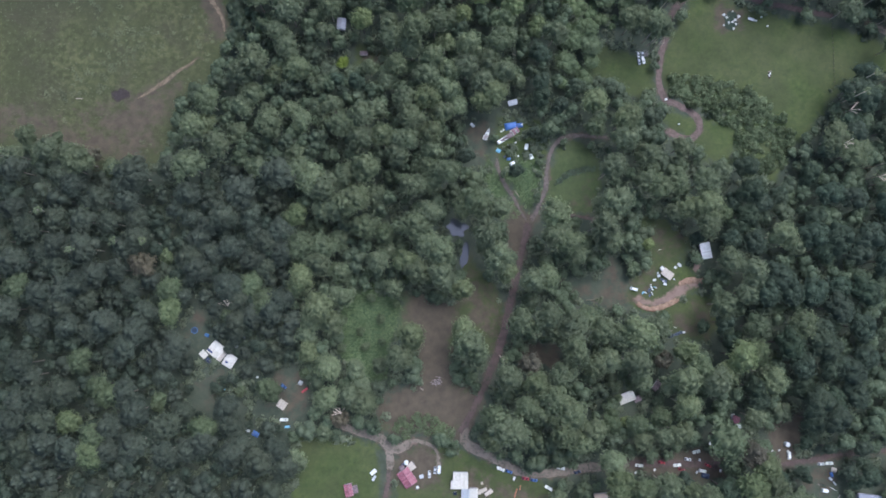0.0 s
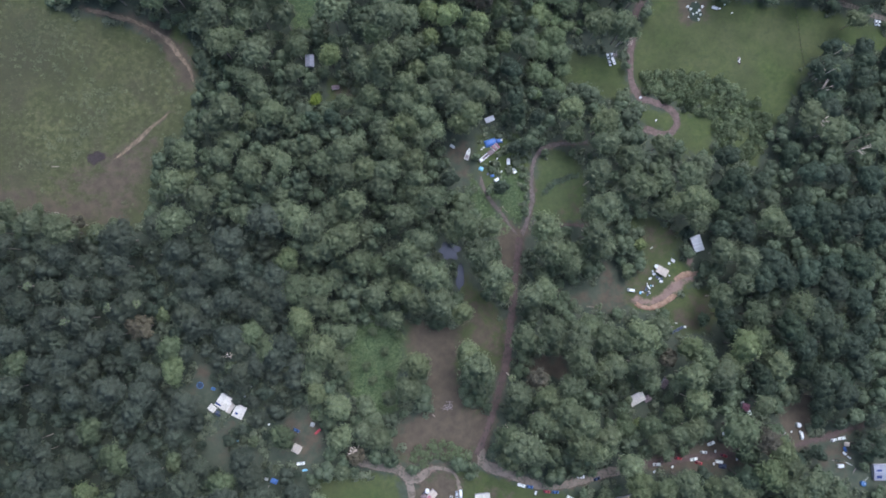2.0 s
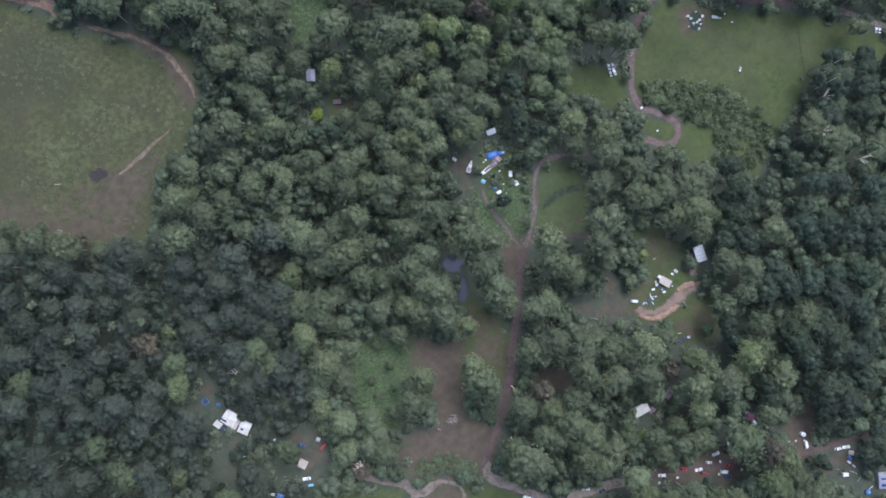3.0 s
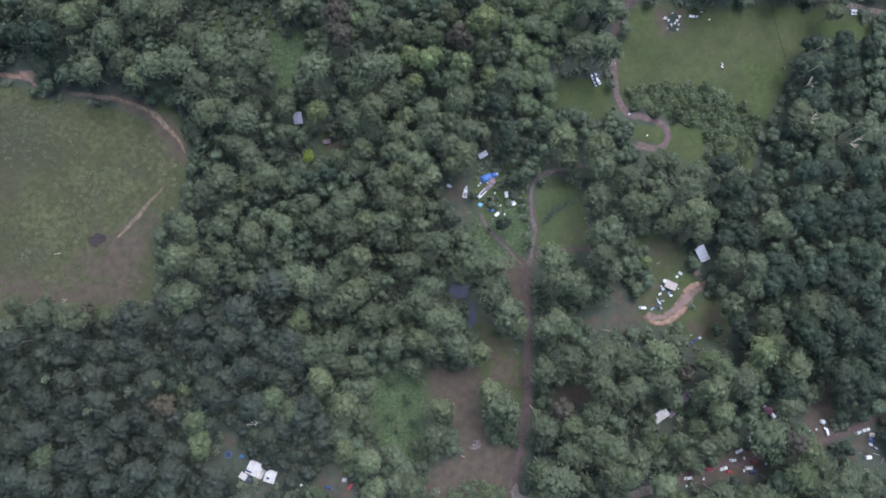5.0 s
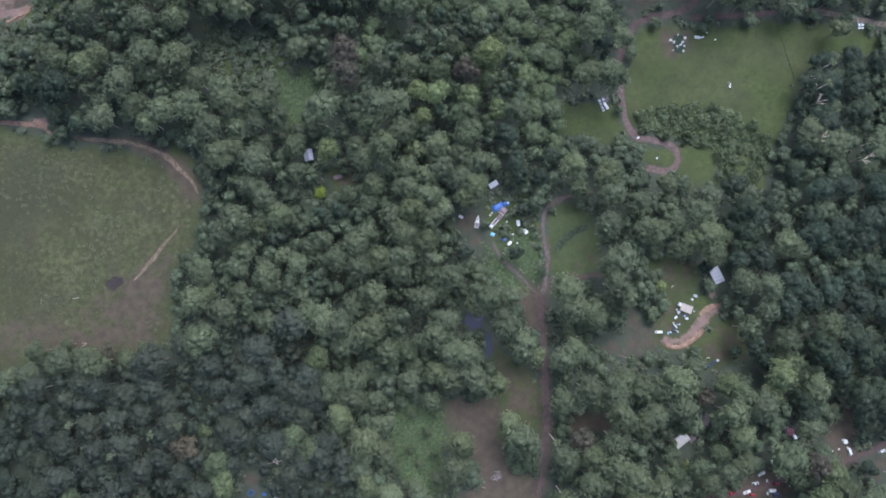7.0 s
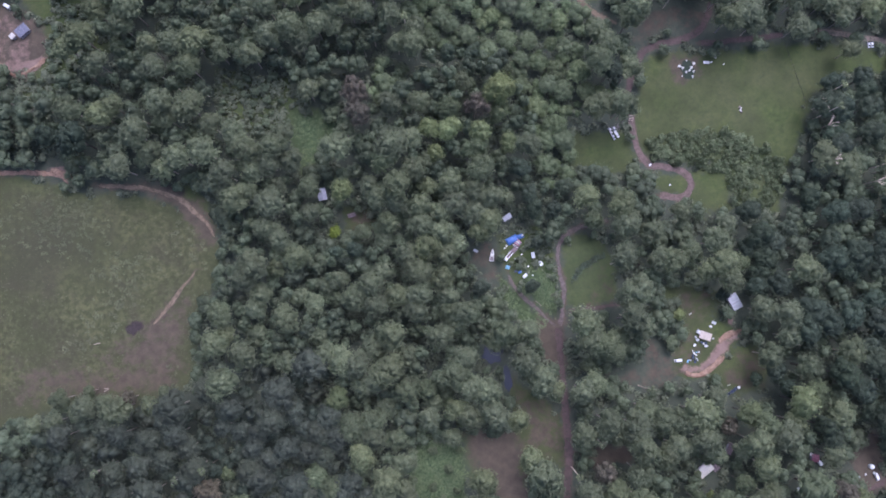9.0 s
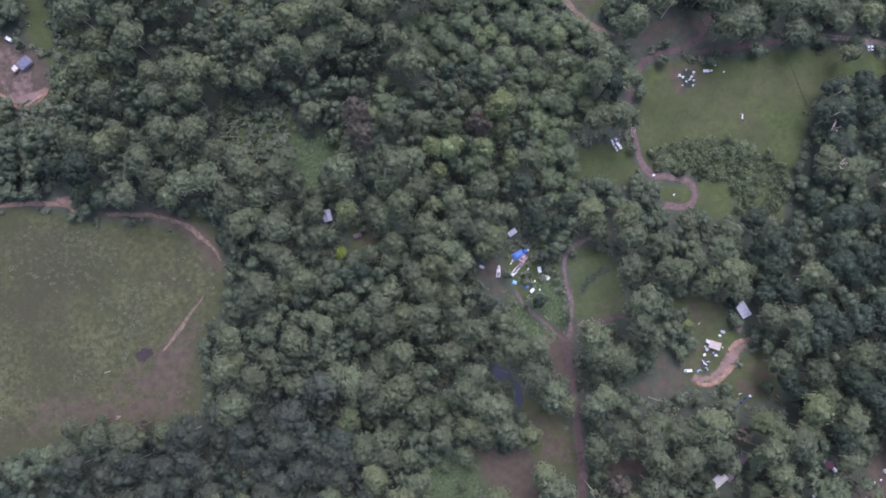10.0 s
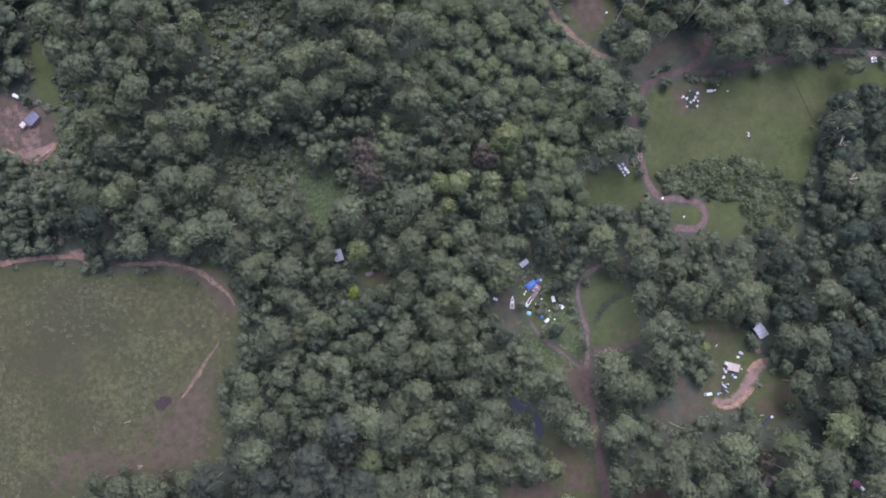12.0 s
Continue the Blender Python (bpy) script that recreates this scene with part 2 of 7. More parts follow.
WHITE_CANVAS = surface("white_canvas", (0.620, 0.597, 0.450), (0.720, 0.700, 0.540), 0.9, 0.8, spots=(0.550, 0.546, 0.432), bump=0.3)
PINK_CANVAS = surface("pink_canvas", (0.55, 0.30, 0.31), (0.64, 0.38, 0.38), 0.9, 0.8, bump=0.3)
WHITE_PLASTIC = surface("white_plastic", (0.640, 0.639, 0.496), (0.720, 0.721, 0.566), 0.8, 0.5, bump=0.05)
BLUE_PLASTIC = surface("blue_plastic", (0.048, 0.117, 0.225), (0.067, 0.153, 0.270), 0.8, 0.45, bump=0.05)
ORANGE_PAINT = surface("orange_paint", (0.50, 0.16, 0.06), (0.58, 0.21, 0.09), 0.8, 0.5, bump=0.05)
NET = surface("trampoline_net", (0.030, 0.045, 0.060), (0.045, 0.060, 0.080), 4.0, 0.8)
GROUNDSHEET = surface("dark_groundsheet", (0.030, 0.042, 0.022), (0.048, 0.060, 0.032), 0.6, 0.9)
ASH = surface("burnt_ground", (0.037, 0.030, 0.023), (0.062, 0.050, 0.038), 0.6, 0.95, bump=0.6, thin=True)

# ---- the lie of the land ----
wave = np.random.RandomState(4)
WAVES = [(wave.uniform(-1, 1, 2) / wave.uniform(5, 30), wave.uniform(0, 6.28), wave.uniform(0.02, 0.10)) for _ in range(14)]


def land(x, y):
    """Height of the ground: a shallow valley that rises to both ends, with a hollow."""
    a, b = np.clip(np.asarray(x, float) / 100, -3.3, 3.3), np.clip(np.asarray(y, float) / 100, -1.6, 3.8)
    z = -1.03 - 6.14 * b - 0.62 * a * a - 0.39 * a * b + 2.8 * b * b - 6 * np.exp(-((x - 170.0) ** 2 + (y - 155.0) ** 2) / 5000)
    for k, ph, amp in WAVES:
        z = z + amp * np.sin(k[0] * x + k[1] * y + ph)
    return z


def height(x, y):
    return float(land(np.float64(x), np.float64(y)))


# What covers the ground, as outlines in the plan
GRASS = [
    [(-284, 257), (-252, 246), (-229, 238), (-212, 229), (-202, 219), (-160, 204), (-142, 193), (-128, 175), (-121, 160), (-127, 144), (-136, 133), (-145, 122), (-152, 104), (-156, 88), (-168, 77), (-192, 76), (-220, 90), (-241, 89), (-266, 90), (-290, 91), (-321, 94)],
    [(181, 198), (212, 192), (237, 184), (272, 179), (295, 174), (334, 157), (341, 138), (307, 145), (280, 141), (266, 122), (248, 101), (233, 78), (221, 70), (216, 77), (229, 100), (231, 116), (209, 129), (166, 134), (156, 138), (160, 161), (171, 182)],
    [(88, 95), (98, 98), (107, 95), (114, 84), (116, 69), (110, 56), (107, 50), (78, 55), (81, 70), (83, 85)],
    [(142, 25), (150, 26), (165, 24), (178, 9), (166, -3), (152, -12), (134, -9), (126, 0), (136, 12)],
    [(137, 50), (155, 48), (169, 38), (167, 30), (152, 38), (137, 41)],
    [(-74, -82), (-26, -86), (-23, -105), (-26, -135), (-74, -131)],
    [(-13, -87), (24, -90), (46, -102), (79, -111), (79, -139), (-18, -136)],
    [(111, 162), (155, 155), (151, 129), (132, 129), (104, 144)],
    [(154, 124), (179, 115), (206, 112), (201, 84), (178, 85), (178, 97), (155, 112)],
    [(146, 279), (187, 264), (170, 242), (154, 242), (145, 259)],
    [(145, -5), (179, 1), (188, -19), (173, -30), (149, -21)],
]
GLADES = [
    [(-176, 393), (-161, 385), (-164, 368), (-176, 354), (-176, 333), (-189, 328), (-191, 345), (-185, 369)],
    [(-80, 348), (-51, 347), (-35, 335), (-36, 316), (-55, 309), (-69, 301), (-80, 309), (-78, 328)],
    [(-93, 265), (-67, 257), (-66, 237), (-93, 242)],
    [(-56, 231), (-41, 227), (-30, 215), (-23, 208), (-38, 203), (-44, 188), (-59, 187), (-61, 209)],
]
FERNS = [
    [(-47, -4), (-30, 6), (-12, 3), (-13, -18), (-20, -35), (-21, -50), (-38, -52), (-49, -35)],
    [(58, 85), (75, 82), (74, 65), (68, 52), (61, 61), (56, 72)],
    [(41, 87), (47, 81), (51, 69), (57, 58), (64, 49), (52, 47), (42, 60), (38, 74)],
    [(-54, 228), (-41, 225), (-31, 214), (-26, 208), (-39, 205), (-46, 190), (-57, 190), (-59, 209)],
]
SCRUB = FERNS + GLADES + [
    [(-182, 375), (-169, 366), (-172, 345), (-181, 321), (-181, 306), (-192, 306), (-188, 328), (-193, 341), (-189, 359)],
    [(151, -12), (167, -5), (183, -1), (185, -11), (175, -29), (153, -26)],
    [(144, 48), (169, 40), (171, 25), (153, 20), (140, 25), (139, 37)],
    [(-176, 386), (-157, 379), (-164, 351), (-181, 327), (-190, 334), (-185, 355)],
    [(-66, 345), (-36, 334), (-47, 311), (-72, 301), (-79, 319)],
    [(-91, 258), (-60, 252), (-56, 224), (-78, 217), (-102, 235)],
    [(50, 114), (73, 111), (82, 96), (76, 71), (61, 67), (49, 75), (46, 93)],
    [(-61, 356), (-15, 339), (-33, 314), (-55, 299), (-72, 314), (-72, 333)],
    [(-183, 364), (-159, 340), (-151, 298), (-186, 273), (-216, 285), (-195, 307), (-185, 323)],
    [(-97, 261), (-50, 250), (-34, 212), (-56, 212), (-71, 239), (-96, 245)],
    [(163, 141), (190, 140), (224, 126), (239, 104), (231, 84), (206, 82), (209, 106), (197, 117), (178, 124), (168, 130)],
]
DIRT = [
    [(111, -104), (129, -101), (144, -96), (166, -92), (183, -97), (182, -110), (162, -110), (146, -107), (128, -106)],
    [(211, -75), (233, -74), (231, -91), (224, -107), (210, -102)],
    [(-8, -0), (20, -4), (21, -21), (11, -31), (-7, -24), (-10, -13)],
    [(-26, -64), (-15, -57), (-3, -53), (-2, -40), (-1, -20), (17, -17), (19, -44), (21, -54), (36, -55), (40, -40), (44, -47), (36, -67), (26, -80), (5, -83), (-15, -83), (-23, -76)],
    [(56, 53), (72, 50), (64, 20), (53, 25), (51, 40)],
    [(56, -30), (86, -33), (86, -46), (55, -41)],
    [(-16, -91), (-4, -88), (10, -94), (12, -108), (-1, -113), (-14, -109)],
    [(-239, 359), (-207, 344), (-189, 328), (-187, 308), (-210, 297), (-227, 315), (-252, 330)],
    [(150, 273), (173, 269), (173, 249), (153, 250)],
    [(197, 190), (214, 189), (212, 174), (196, 175)],
    [(-160, 213), (-140, 205), (-126, 187), (-121, 166), (-129, 160), (-135, 177), (-145, 194), (-160, 204)],
]
# Grass worn thin
WORN = [
    [(22, -95), (46, -106), (79, -115), (79, -139), (10, -136)],
    [(-136, -5), (-125, -11), (-128, -26), (-135, -25), (-142, -44), (-149, -37), (-142, -18)],
    [(-132, -45), (-117, -44), (-120, -64), (-127, -68), (-132, -58)],
    [(120, 23), (135, 10), (133, -6), (116, -12), (105, -2), (112, 14)],
    [(151, -12), (167, -5), (183, -1), (185, -11), (175, -29), (153, -26)],
    [(227, -102), (254, -102), (257, -114), (248, -124), (231, -121), (224, -113)],
    [(235, -101), (253, -98), (254, -111), (239, -114)],
    [(-99, -44), (-69, -43), (-63, -57), (-69, -74), (-85, -78), (-95, -67)],
    [(180, 234), (213, 226), (233, 214), (236, 206), (218, 205), (190, 207), (176, 205), (171, 208), (178, 219)],
    [(-215, 117), (-200, 118), (-197, 108), (-208, 101), (-218, 107)],
    [(90, 14), (106, 10), (118, 2), (112, -8), (95, -4), (86, 6)],
    [(29, 115), (48, 113), (46, 97), (44, 78), (28, 82), (25, 102)],
    [(-131, 177), (-118, 172), (-120, 154), (-133, 153)],
    [(157, -15), (185, -16), (180, -32), (159, -27)],
    [(97, 63), (103, 65), (106, 58), (103, 53), (97, 56)],
    [(-160, 212), (-140, 203), (-127, 184), (-124, 166), (-134, 158), (-140, 172), (-146, 190), (-160, 202)],
]
# Clay mixed with dull earth
PADS = [
    [(133, 0), (137, -1), (144, -3), (150, -1), (157, 3), (162, 6), (169, 9), (177, 9), (185, 5), (182, 3), (176, 5), (170, 4), (164, -1), (158, -4), (150, -7), (142, -9), (134, -5)],
    [(-240, 358), (-208, 343), (-192, 333), (-189, 318), (-190, 307), (-211, 298), (-228, 313), (-253, 327)],
    [(-20, -90), (-11, -85), (-1, -85), (-6, -92), (-15, -98), (-22, -99)],
]
# Dry, thinning grass
THIN = [
    [(-268, 126), (-221, 112), (-174, 96), (-167, 83), (-200, 78), (-247, 91), (-274, 98)],
    [(-15, -21), (6, -18), (23, -24), (18, -44), (34, -55), (36, -65), (25, -82), (-5, -78), (-23, -80), (-21, -67), (-4, -60), (2, -42)],
    [(24, -7), (46, 1), (52, -11), (48, -27), (33, -17), (4, -17), (-14, -23), (-10, 1)],
    [(28, 24), (46, 5), (52, -18), (45, -37), (20, -24)],
    [(-41, 160), (-21, 155), (-22, 142), (-43, 145)],
    [(144, 48), (169, 40), (171, 25), (153, 20), (140, 25), (139, 37)],
    [(98, 76), (111, 74), (109, 56), (95, 55)],
    [(133, 10), (145, 24), (154, 22), (151, 0), (136, -3)],
    [(-209, 117), (-186, 128), (-164, 135), (-144, 138), (-146, 123), (-156, 111), (-162, 83), (-184, 87), (-207, 95)],
    [(-147, 205), (-128, 201), (-117, 181), (-121, 164), (-133, 160), (-133, 182)],
]
CLAYS = [
    [(134, -2), (143, -4), (150, -2), (157, 2), (162, 6), (166, 4), (160, -2), (151, -6), (142, -8), (135, -6)],
    [(162, 9), (169, 9), (177, 8), (175, 6), (166, 6), (162, 7)],
    [(-215, 238), (-201, 236), (-201, 224), (-205, 227)],
    [(-204, 306), (-190, 306), (-200, 299), (-212, 299), (-222, 309)],
    [(175, 23), (177, 22), (174, 13), (171, 14)],
    [(-15, -89), (-3, -85), (-1, -87), (-12, -93)],
]
ROADS = [
    ("track", 4.1, TRACK, [(23, -83), (32, -68), (40, -51), (47, -35), (52, -18), (56, -2), (60, 15), (64, 31), (68, 46)]),
    ("track", 2.9, LANE, [(68, 45), (75, 57), (79, 68), (80, 79), (82, 89), (86, 96), (92, 100), (100, 102), (110, 101), (122, 101)]),
    ("track", 4.0, RUST_LANE, [(158, 107), (173, 101), (181, 107), (180, 116), (170, 123), (159, 129), (156, 141), (158, 157), (161, 167), (162, 179)]),
    ("track", 4.2, TRACK, [(162, 178), (167, 188), (173, 195), (181, 203)]),
    ("track", 2.1, LANE, [(67, 45), (63, 52), (58, 61), (53, 69), (49, 78), (48, 88)]),
    ("track", 2.6, TRACK, [(75, 54), (95, 50), (115, 47)]),
    ("road", 4.6, GRAVEL, [(23, -84), (40, -95), (60, -104), (80, -105), (101, -102), (125, -100)]),
    ("road", 4.6, TRACK, [(123, -100), (149, -100), (170, -101), (188, -102)]),
    ("road", 3.2, TRACK, [(211, -103), (220, -102), (242, -99), (257, -97), (285, -95), (310, -94)]),
    ("track", 4.0, GRAVEL, [(-48, -76), (-40, -80), (-28, -83), (-21, -86), (-18, -92), (-18, -103)]),
    ("track", 4.6, GRAVEL, [(29, -78), (26, -84), (29, -90), (37, -94)]),
    ("track", 5.2, GRAVEL, [(-25, -84), (-19, -88), (-13, -91), (-5, -86)]),
    ("track", 3.2, TRACK, [(-18, -101), (-19, -110), (-20, -122), (-21, -142)]),
    ("track", 2.6, GRAVEL, [(-16, -91), (-3, -86), (8, -90), (11, -98), (10, -105)]),
    ("track", 3.2, CLAY, [(-277, 254), (-252, 246), (-232, 241), (-216, 236), (-204, 232)]),
    ("track", 3.2, PALE_TRACK, [(-187, 219), (-169, 212), (-154, 206), (-138, 194), (-130, 182), (-125, 172), (-124, 163)]),
    ("track", 2.2, PALE_TRACK, [(-140, 148), (-152, 140), (-165, 130), (-178, 122)]),
    ("track", 3.6, PALE_TRACK, [(138, 294), (138, 270), (143, 256), (155, 235), (169, 223)]),
    ("track", 4.0, TRACK, [(176, 200), (188, 203), (204, 202), (218, 203), (227, 210), (235, 221)]),
    ("track", 3.4, TRACK, [(218, 196), (229, 193), (240, 191), (275, 185)]),
    ("road", 3.6, GRAVEL, [(298, 181), (316, 173), (337, 163), (364, 150)]),
]


def to_outline(points, x, y):
    """Distance of each place to a closed outline, negative inside."""
    inside, least = np.zeros(x.shape, bool), np.full(x.shape, 1e9)
    for (ax, ay), (bx, by) in zip(points, points[1:] + points[:1]):
        dx, dy = bx - ax, by - ay
        f = np.clip(((x - ax) * dx + (y - ay) * dy) / (dx * dx + dy * dy + 1e-9), 0, 1)
        least = np.minimum(least, np.hypot(x - ax - f * dx, y - ay - f * dy))
        if dy:
            inside ^= ((ay > y) != (by > y)) & (x < (y - ay) / dy * dx + ax)
    return np.where(inside, -least, least)


def smooth_line(points, step=1.2):
    """A Catmull-Rom line through the points, at even steps."""
    p = [np.array(q, float) for q in points]
    p = [2 * p[0] - p[1]] + p + [2 * p[-1] - p[-2]]
    out = []
    for a, b, c, d in zip(p, p[1:], p[2:], p[3:]):
        n = max(2, int(np.linalg.norm(c - b) / step))
        for k in range(n):
            f = k / n
            out.append(0.5 * (2 * b + (c - a) * f + (2 * a - 5 * b + 4 * c - d) * f * f + (3 * b - a - 3 * c + d) * f ** 3))
    return np.array(out + [p[-2]])


ROAD_LINES = [(kind, width, paint, smooth_line(line)) for kind, width, paint, line in ROADS]


def to_roads(x, y):
    least = np.full(x.shape, 1e9)
    for _, width, _, line in ROAD_LINES:
        for px, py in line[::4]:
            least = np.minimum(least, np.hypot(x - px, y - py) - width / 2)
    return least


def cover(outlines, x, y, soft):
    w = np.zeros(x.shape)
    for outline in outlines:
        w = np.maximum(w, np.clip(0.5 - to_outline(outline, x, y) / (2 * soft), 0, 1))
    return w


# ---- mesh helpers ----
def mesh_from(name, verts, faces, smooth=False):
    me = bpy.data.meshes.new(name)
    verts, faces = np.asarray(verts, np.float32), np.asarray(faces, np.int32)
    k = faces.shape[1]
    me.vertices.add(len(verts))
    me.vertices.foreach_set("co", verts.ravel())
    me.loops.add(faces.size)
    me.loops.foreach_set("vertex_index", faces.ravel())
    me.polygons.add(len(faces))
    me.polygons.foreach_set("loop_start", np.arange(0, faces.size, k, dtype=np.int32))
    me.polygons.foreach_set("loop_total", np.full(len(faces), k, np.int32))
    me.polygons.foreach_set("use_smooth", np.full(len(faces), smooth, bool))
    me.update(calc_edges=True)
    return me


def part(name, bm, paint, parent=None, label="", smooth=False):
    """One mesh object from a bmesh, a mesh or arrays, under a thing or a part."""
    if isinstance(bm, bmesh.types.BMesh):
        me = bpy.data.meshes.new(name)
        bmesh.ops.recalc_face_normals(bm, faces=bm.faces)
        bm.to_mesh(me)
        bm.free()
        if smooth:
            me.polygons.foreach_set("use_smooth", np.full(len(me.polygons), True))
    else:
        me = bm
    if not me.materials:
        me.materials.append(paint)
    ob = new(name, me)
    if parent:
        ob.parent = parent
    return tagged(ob, label)


def thing(name, x, y, turn, label, category, group="", lift=0.0):
    ob = new(name)
    ob.empty_display_size = 0.3
    ob.matrix_basis = pose(x, y, height(x, y) + lift, 0, 0, turn)
    return tagged(ob, label, category, group)


def grid_mesh(name, xs, ys, rise):
    gx, gy = np.meshgrid(xs, ys)
    verts = np.stack([gx, gy, rise(gx, gy)], -1).reshape(-1, 3)
    n, m = len(xs), len(ys)
    a = (np.arange(m - 1)[:, None] * n + np.arange(n - 1)).ravel()
    return mesh_from(name, verts, np.stack([a, a + 1, a + n + 1, a + n], 1), True), gx.ravel(), gy.ravel()


def block(bm, x0, x1, y0, y1, z0, z1, front=0.0, rear=0.0, side=0.0, bevel=0.0):
    """A box whose top is drawn in at the front (+x), the rear and the sides."""
    made = [bm.verts.new(p) for p in (
        (x0, y0, z0), (x1, y0, z0), (x1, y1, z0), (x0, y1, z0),
        (x0 + rear, y0 + side, z1), (x1 - front, y0 + side, z1), (x1 - front, y1 - side, z1), (x0 + rear, y1 - side, z1))]
    for q in ((3, 2, 1, 0), (4, 5, 6, 7), (0, 1, 5, 4), (1, 2, 6, 5), (2, 3, 7, 6), (3, 0, 4, 7)):
        bm.faces.new([made[k] for k in q])
    if bevel:
        edges = {e for v in made for e in v.link_edges}
        bmesh.ops.bevel(bm, geom=list(edges), offset=bevel, segments=2, affect="EDGES", profile=0.6)
    return bm


def boxed(*sizes, **more):
    return block(bmesh.new(), *sizes, **more)


def tube(bm, a, b, r0, r1, sides=10):
    """A closed tapered tube from a to b."""
    a, b = Vector(a), Vector(b)
    m = Matrix.Translation((a + b) / 2) @ (b - a).to_track_quat("Z", "Y").to_matrix().to_4x4()
    bmesh.ops.create_cone(bm, cap_ends=True, segments=sides, radius1=r0, radius2=max(r1, 0.005), depth=(b - a).length, matrix=m)
    return bm


def tubed(*a, **k):
    return tube(bmesh.new(), *a, **k)


# ---- ground, roads, pond ----
def spaced(lo, hi, step):
    """Even steps over the place, then ever longer ones to the horizon."""
    out = [v for v in np.arange(lo, hi + 0.1, step)]
    far, gap = [], step
    while sum(far) < 3200:
        gap *= 1.35
        far.append(gap)
    reach = np.cumsum(far)
    return np.concatenate([lo - reach[::-1], out, hi + reach])


ground_mesh, gx, gy = grid_mesh("ground", spaced(-330, 330, 3.0), spaced(-230, 470, 3.0), land)
for layer, outlines, soft in (("grass", GRASS + SCRUB + THIN, 7.0), ("dirt", DIRT, 8.0), ("clay", CLAYS, 2.0), ("dry", GRASS[:1], 12.0), ("fern", FERNS, 8.0)):
    w = cover(outlines, gx, gy, soft)
    if layer == "dirt":
        w = np.maximum(w, 0.54 * cover(WORN, gx, gy, 7.0))
        w = np.maximum(w, 0.62 * cover(THIN, gx, gy, 12.0))
        w = np.maximum(w, np.clip(0.68 - to_roads(gx, gy) / 3.0, 0, 1))
    if layer == "fern":
        w = np.maximum(w, 0.3 * cover(GRASS[2:3], gx, gy, 6.0))
    if layer == "clay":
        w = np.maximum.reduce([w, 0.78 * cover(PADS[:1], gx, gy, 2.5), 0.42 * cover(PADS[1:], gx, gy, 9.0)])
    ground_mesh.attributes.new(layer, "FLOAT", "POINT").data.foreach_set("value", w.astype(np.float32))
tagged(part("ground", ground_mesh, GROUND), "leaf litter, rough grass and bare earth under the woodland", "ground", kind="structure")


def laid(x, y):
    """Height of the ground's own faces, 3 m apart."""
    u, v = np.floor((x + 330) / 3.0) * 3.0 - 330, np.floor((y + 230) / 3.0) * 3.0 - 230
    f, g = (x - u) / 3.0, (y - v) / 3.0
    return (land(u, v) * (1 - f) + land(u + 3, v) * f) * (1 - g) + (land(u, v + 3) * (1 - f) + land(u + 3, v + 3) * f) * g


def ribbon(name, line, width, paint, label, category, rise=0.03, bank=None):
    """A strip along a line, draped on the land, with two worn wheel ruts and an uneven edge."""
    rng = np.random.RandomState(len(line))
    way = np.gradient(line, axis=0)
    side = np.stack([-way[:, 1], way[:, 0]], 1) / (np.hypot(way[:, 0], way[:, 1])[:, None] + 1e-9)
    across = np.array([-1, -0.72, -0.5, -0.28, 0, 0.28, 0.5, 0.72, 1])
    sag = np.array([0.0, 0.03, -0.012, 0.03, 0.05, 0.03, -0.012, 0.03, 0.0]) if bank is None else bank * np.array([0, 0.5, 0.85, 1, 0.95, 0.75, 0.5, 0.2, 0])
    run = np.minimum(np.arange(len(line)), np.arange(len(line))[::-1]) * 1.2
    fade = np.clip((0.25 if paint == PALE_TRACK else 0.75) + run / 12, 0, 1) if bank is None else np.clip(0.4 + run / 5, 0, 1)
    worn = [np.convolve(rng.uniform(-1, 1, len(line) + 4), np.ones(5) / 2.0, "valid")[: len(line)] for _ in range(2)]
    ragged = width * (0.66 if bank is None else 0.55) * fade[:, None] * (1 + (0.38 if width < 3.3 else 0.2) * np.where(across < 0, worn[0][:, None], worn[1][:, None]))
    rough = rng.uniform(0.8, 1.2, (len(line), 9)) if bank else 1.0
    xy = line[:, None] + side[:, None] * (across * ragged)[..., None]
    z = laid(xy[..., 0], xy[..., 1]) + rise + sag * rough
    verts = np.concatenate([xy, z[..., None]], -1).reshape(-1, 3)
    a = (np.arange(len(line) - 1)[:, None] * 9 + np.arange(8)).ravel()
    strip = mesh_from(name, verts, np.stack([a, a + 1, a + 10, a + 9], 1), True)
    depth = np.minimum(1 - np.abs(across)[None], run[:, None] / 6) * ((1.6 if width < 3.3 else 2.6) if bank is None else 2.2)
    strip.attributes.new("depth", "FLOAT", "POINT").data.foreach_set("value", depth.ravel().astype(np.float32))
    ob = part(name, strip, paint)
    return tagged(ob, label, category, kind="structure")


for kind, width, paint, line in ROAD_LINES:
    if kind == "road":
        label = "grey gravel road between the trees"
    elif paint == CLAY:
        label = "bulldozed orange clay track along the paddock"
    else:
        label = "worn brown dirt track with two wheel ruts"
    ribbon(kind if kind == "road" else "dirt_track", line, width, paint, label, "road" if kind == "road" else "track")

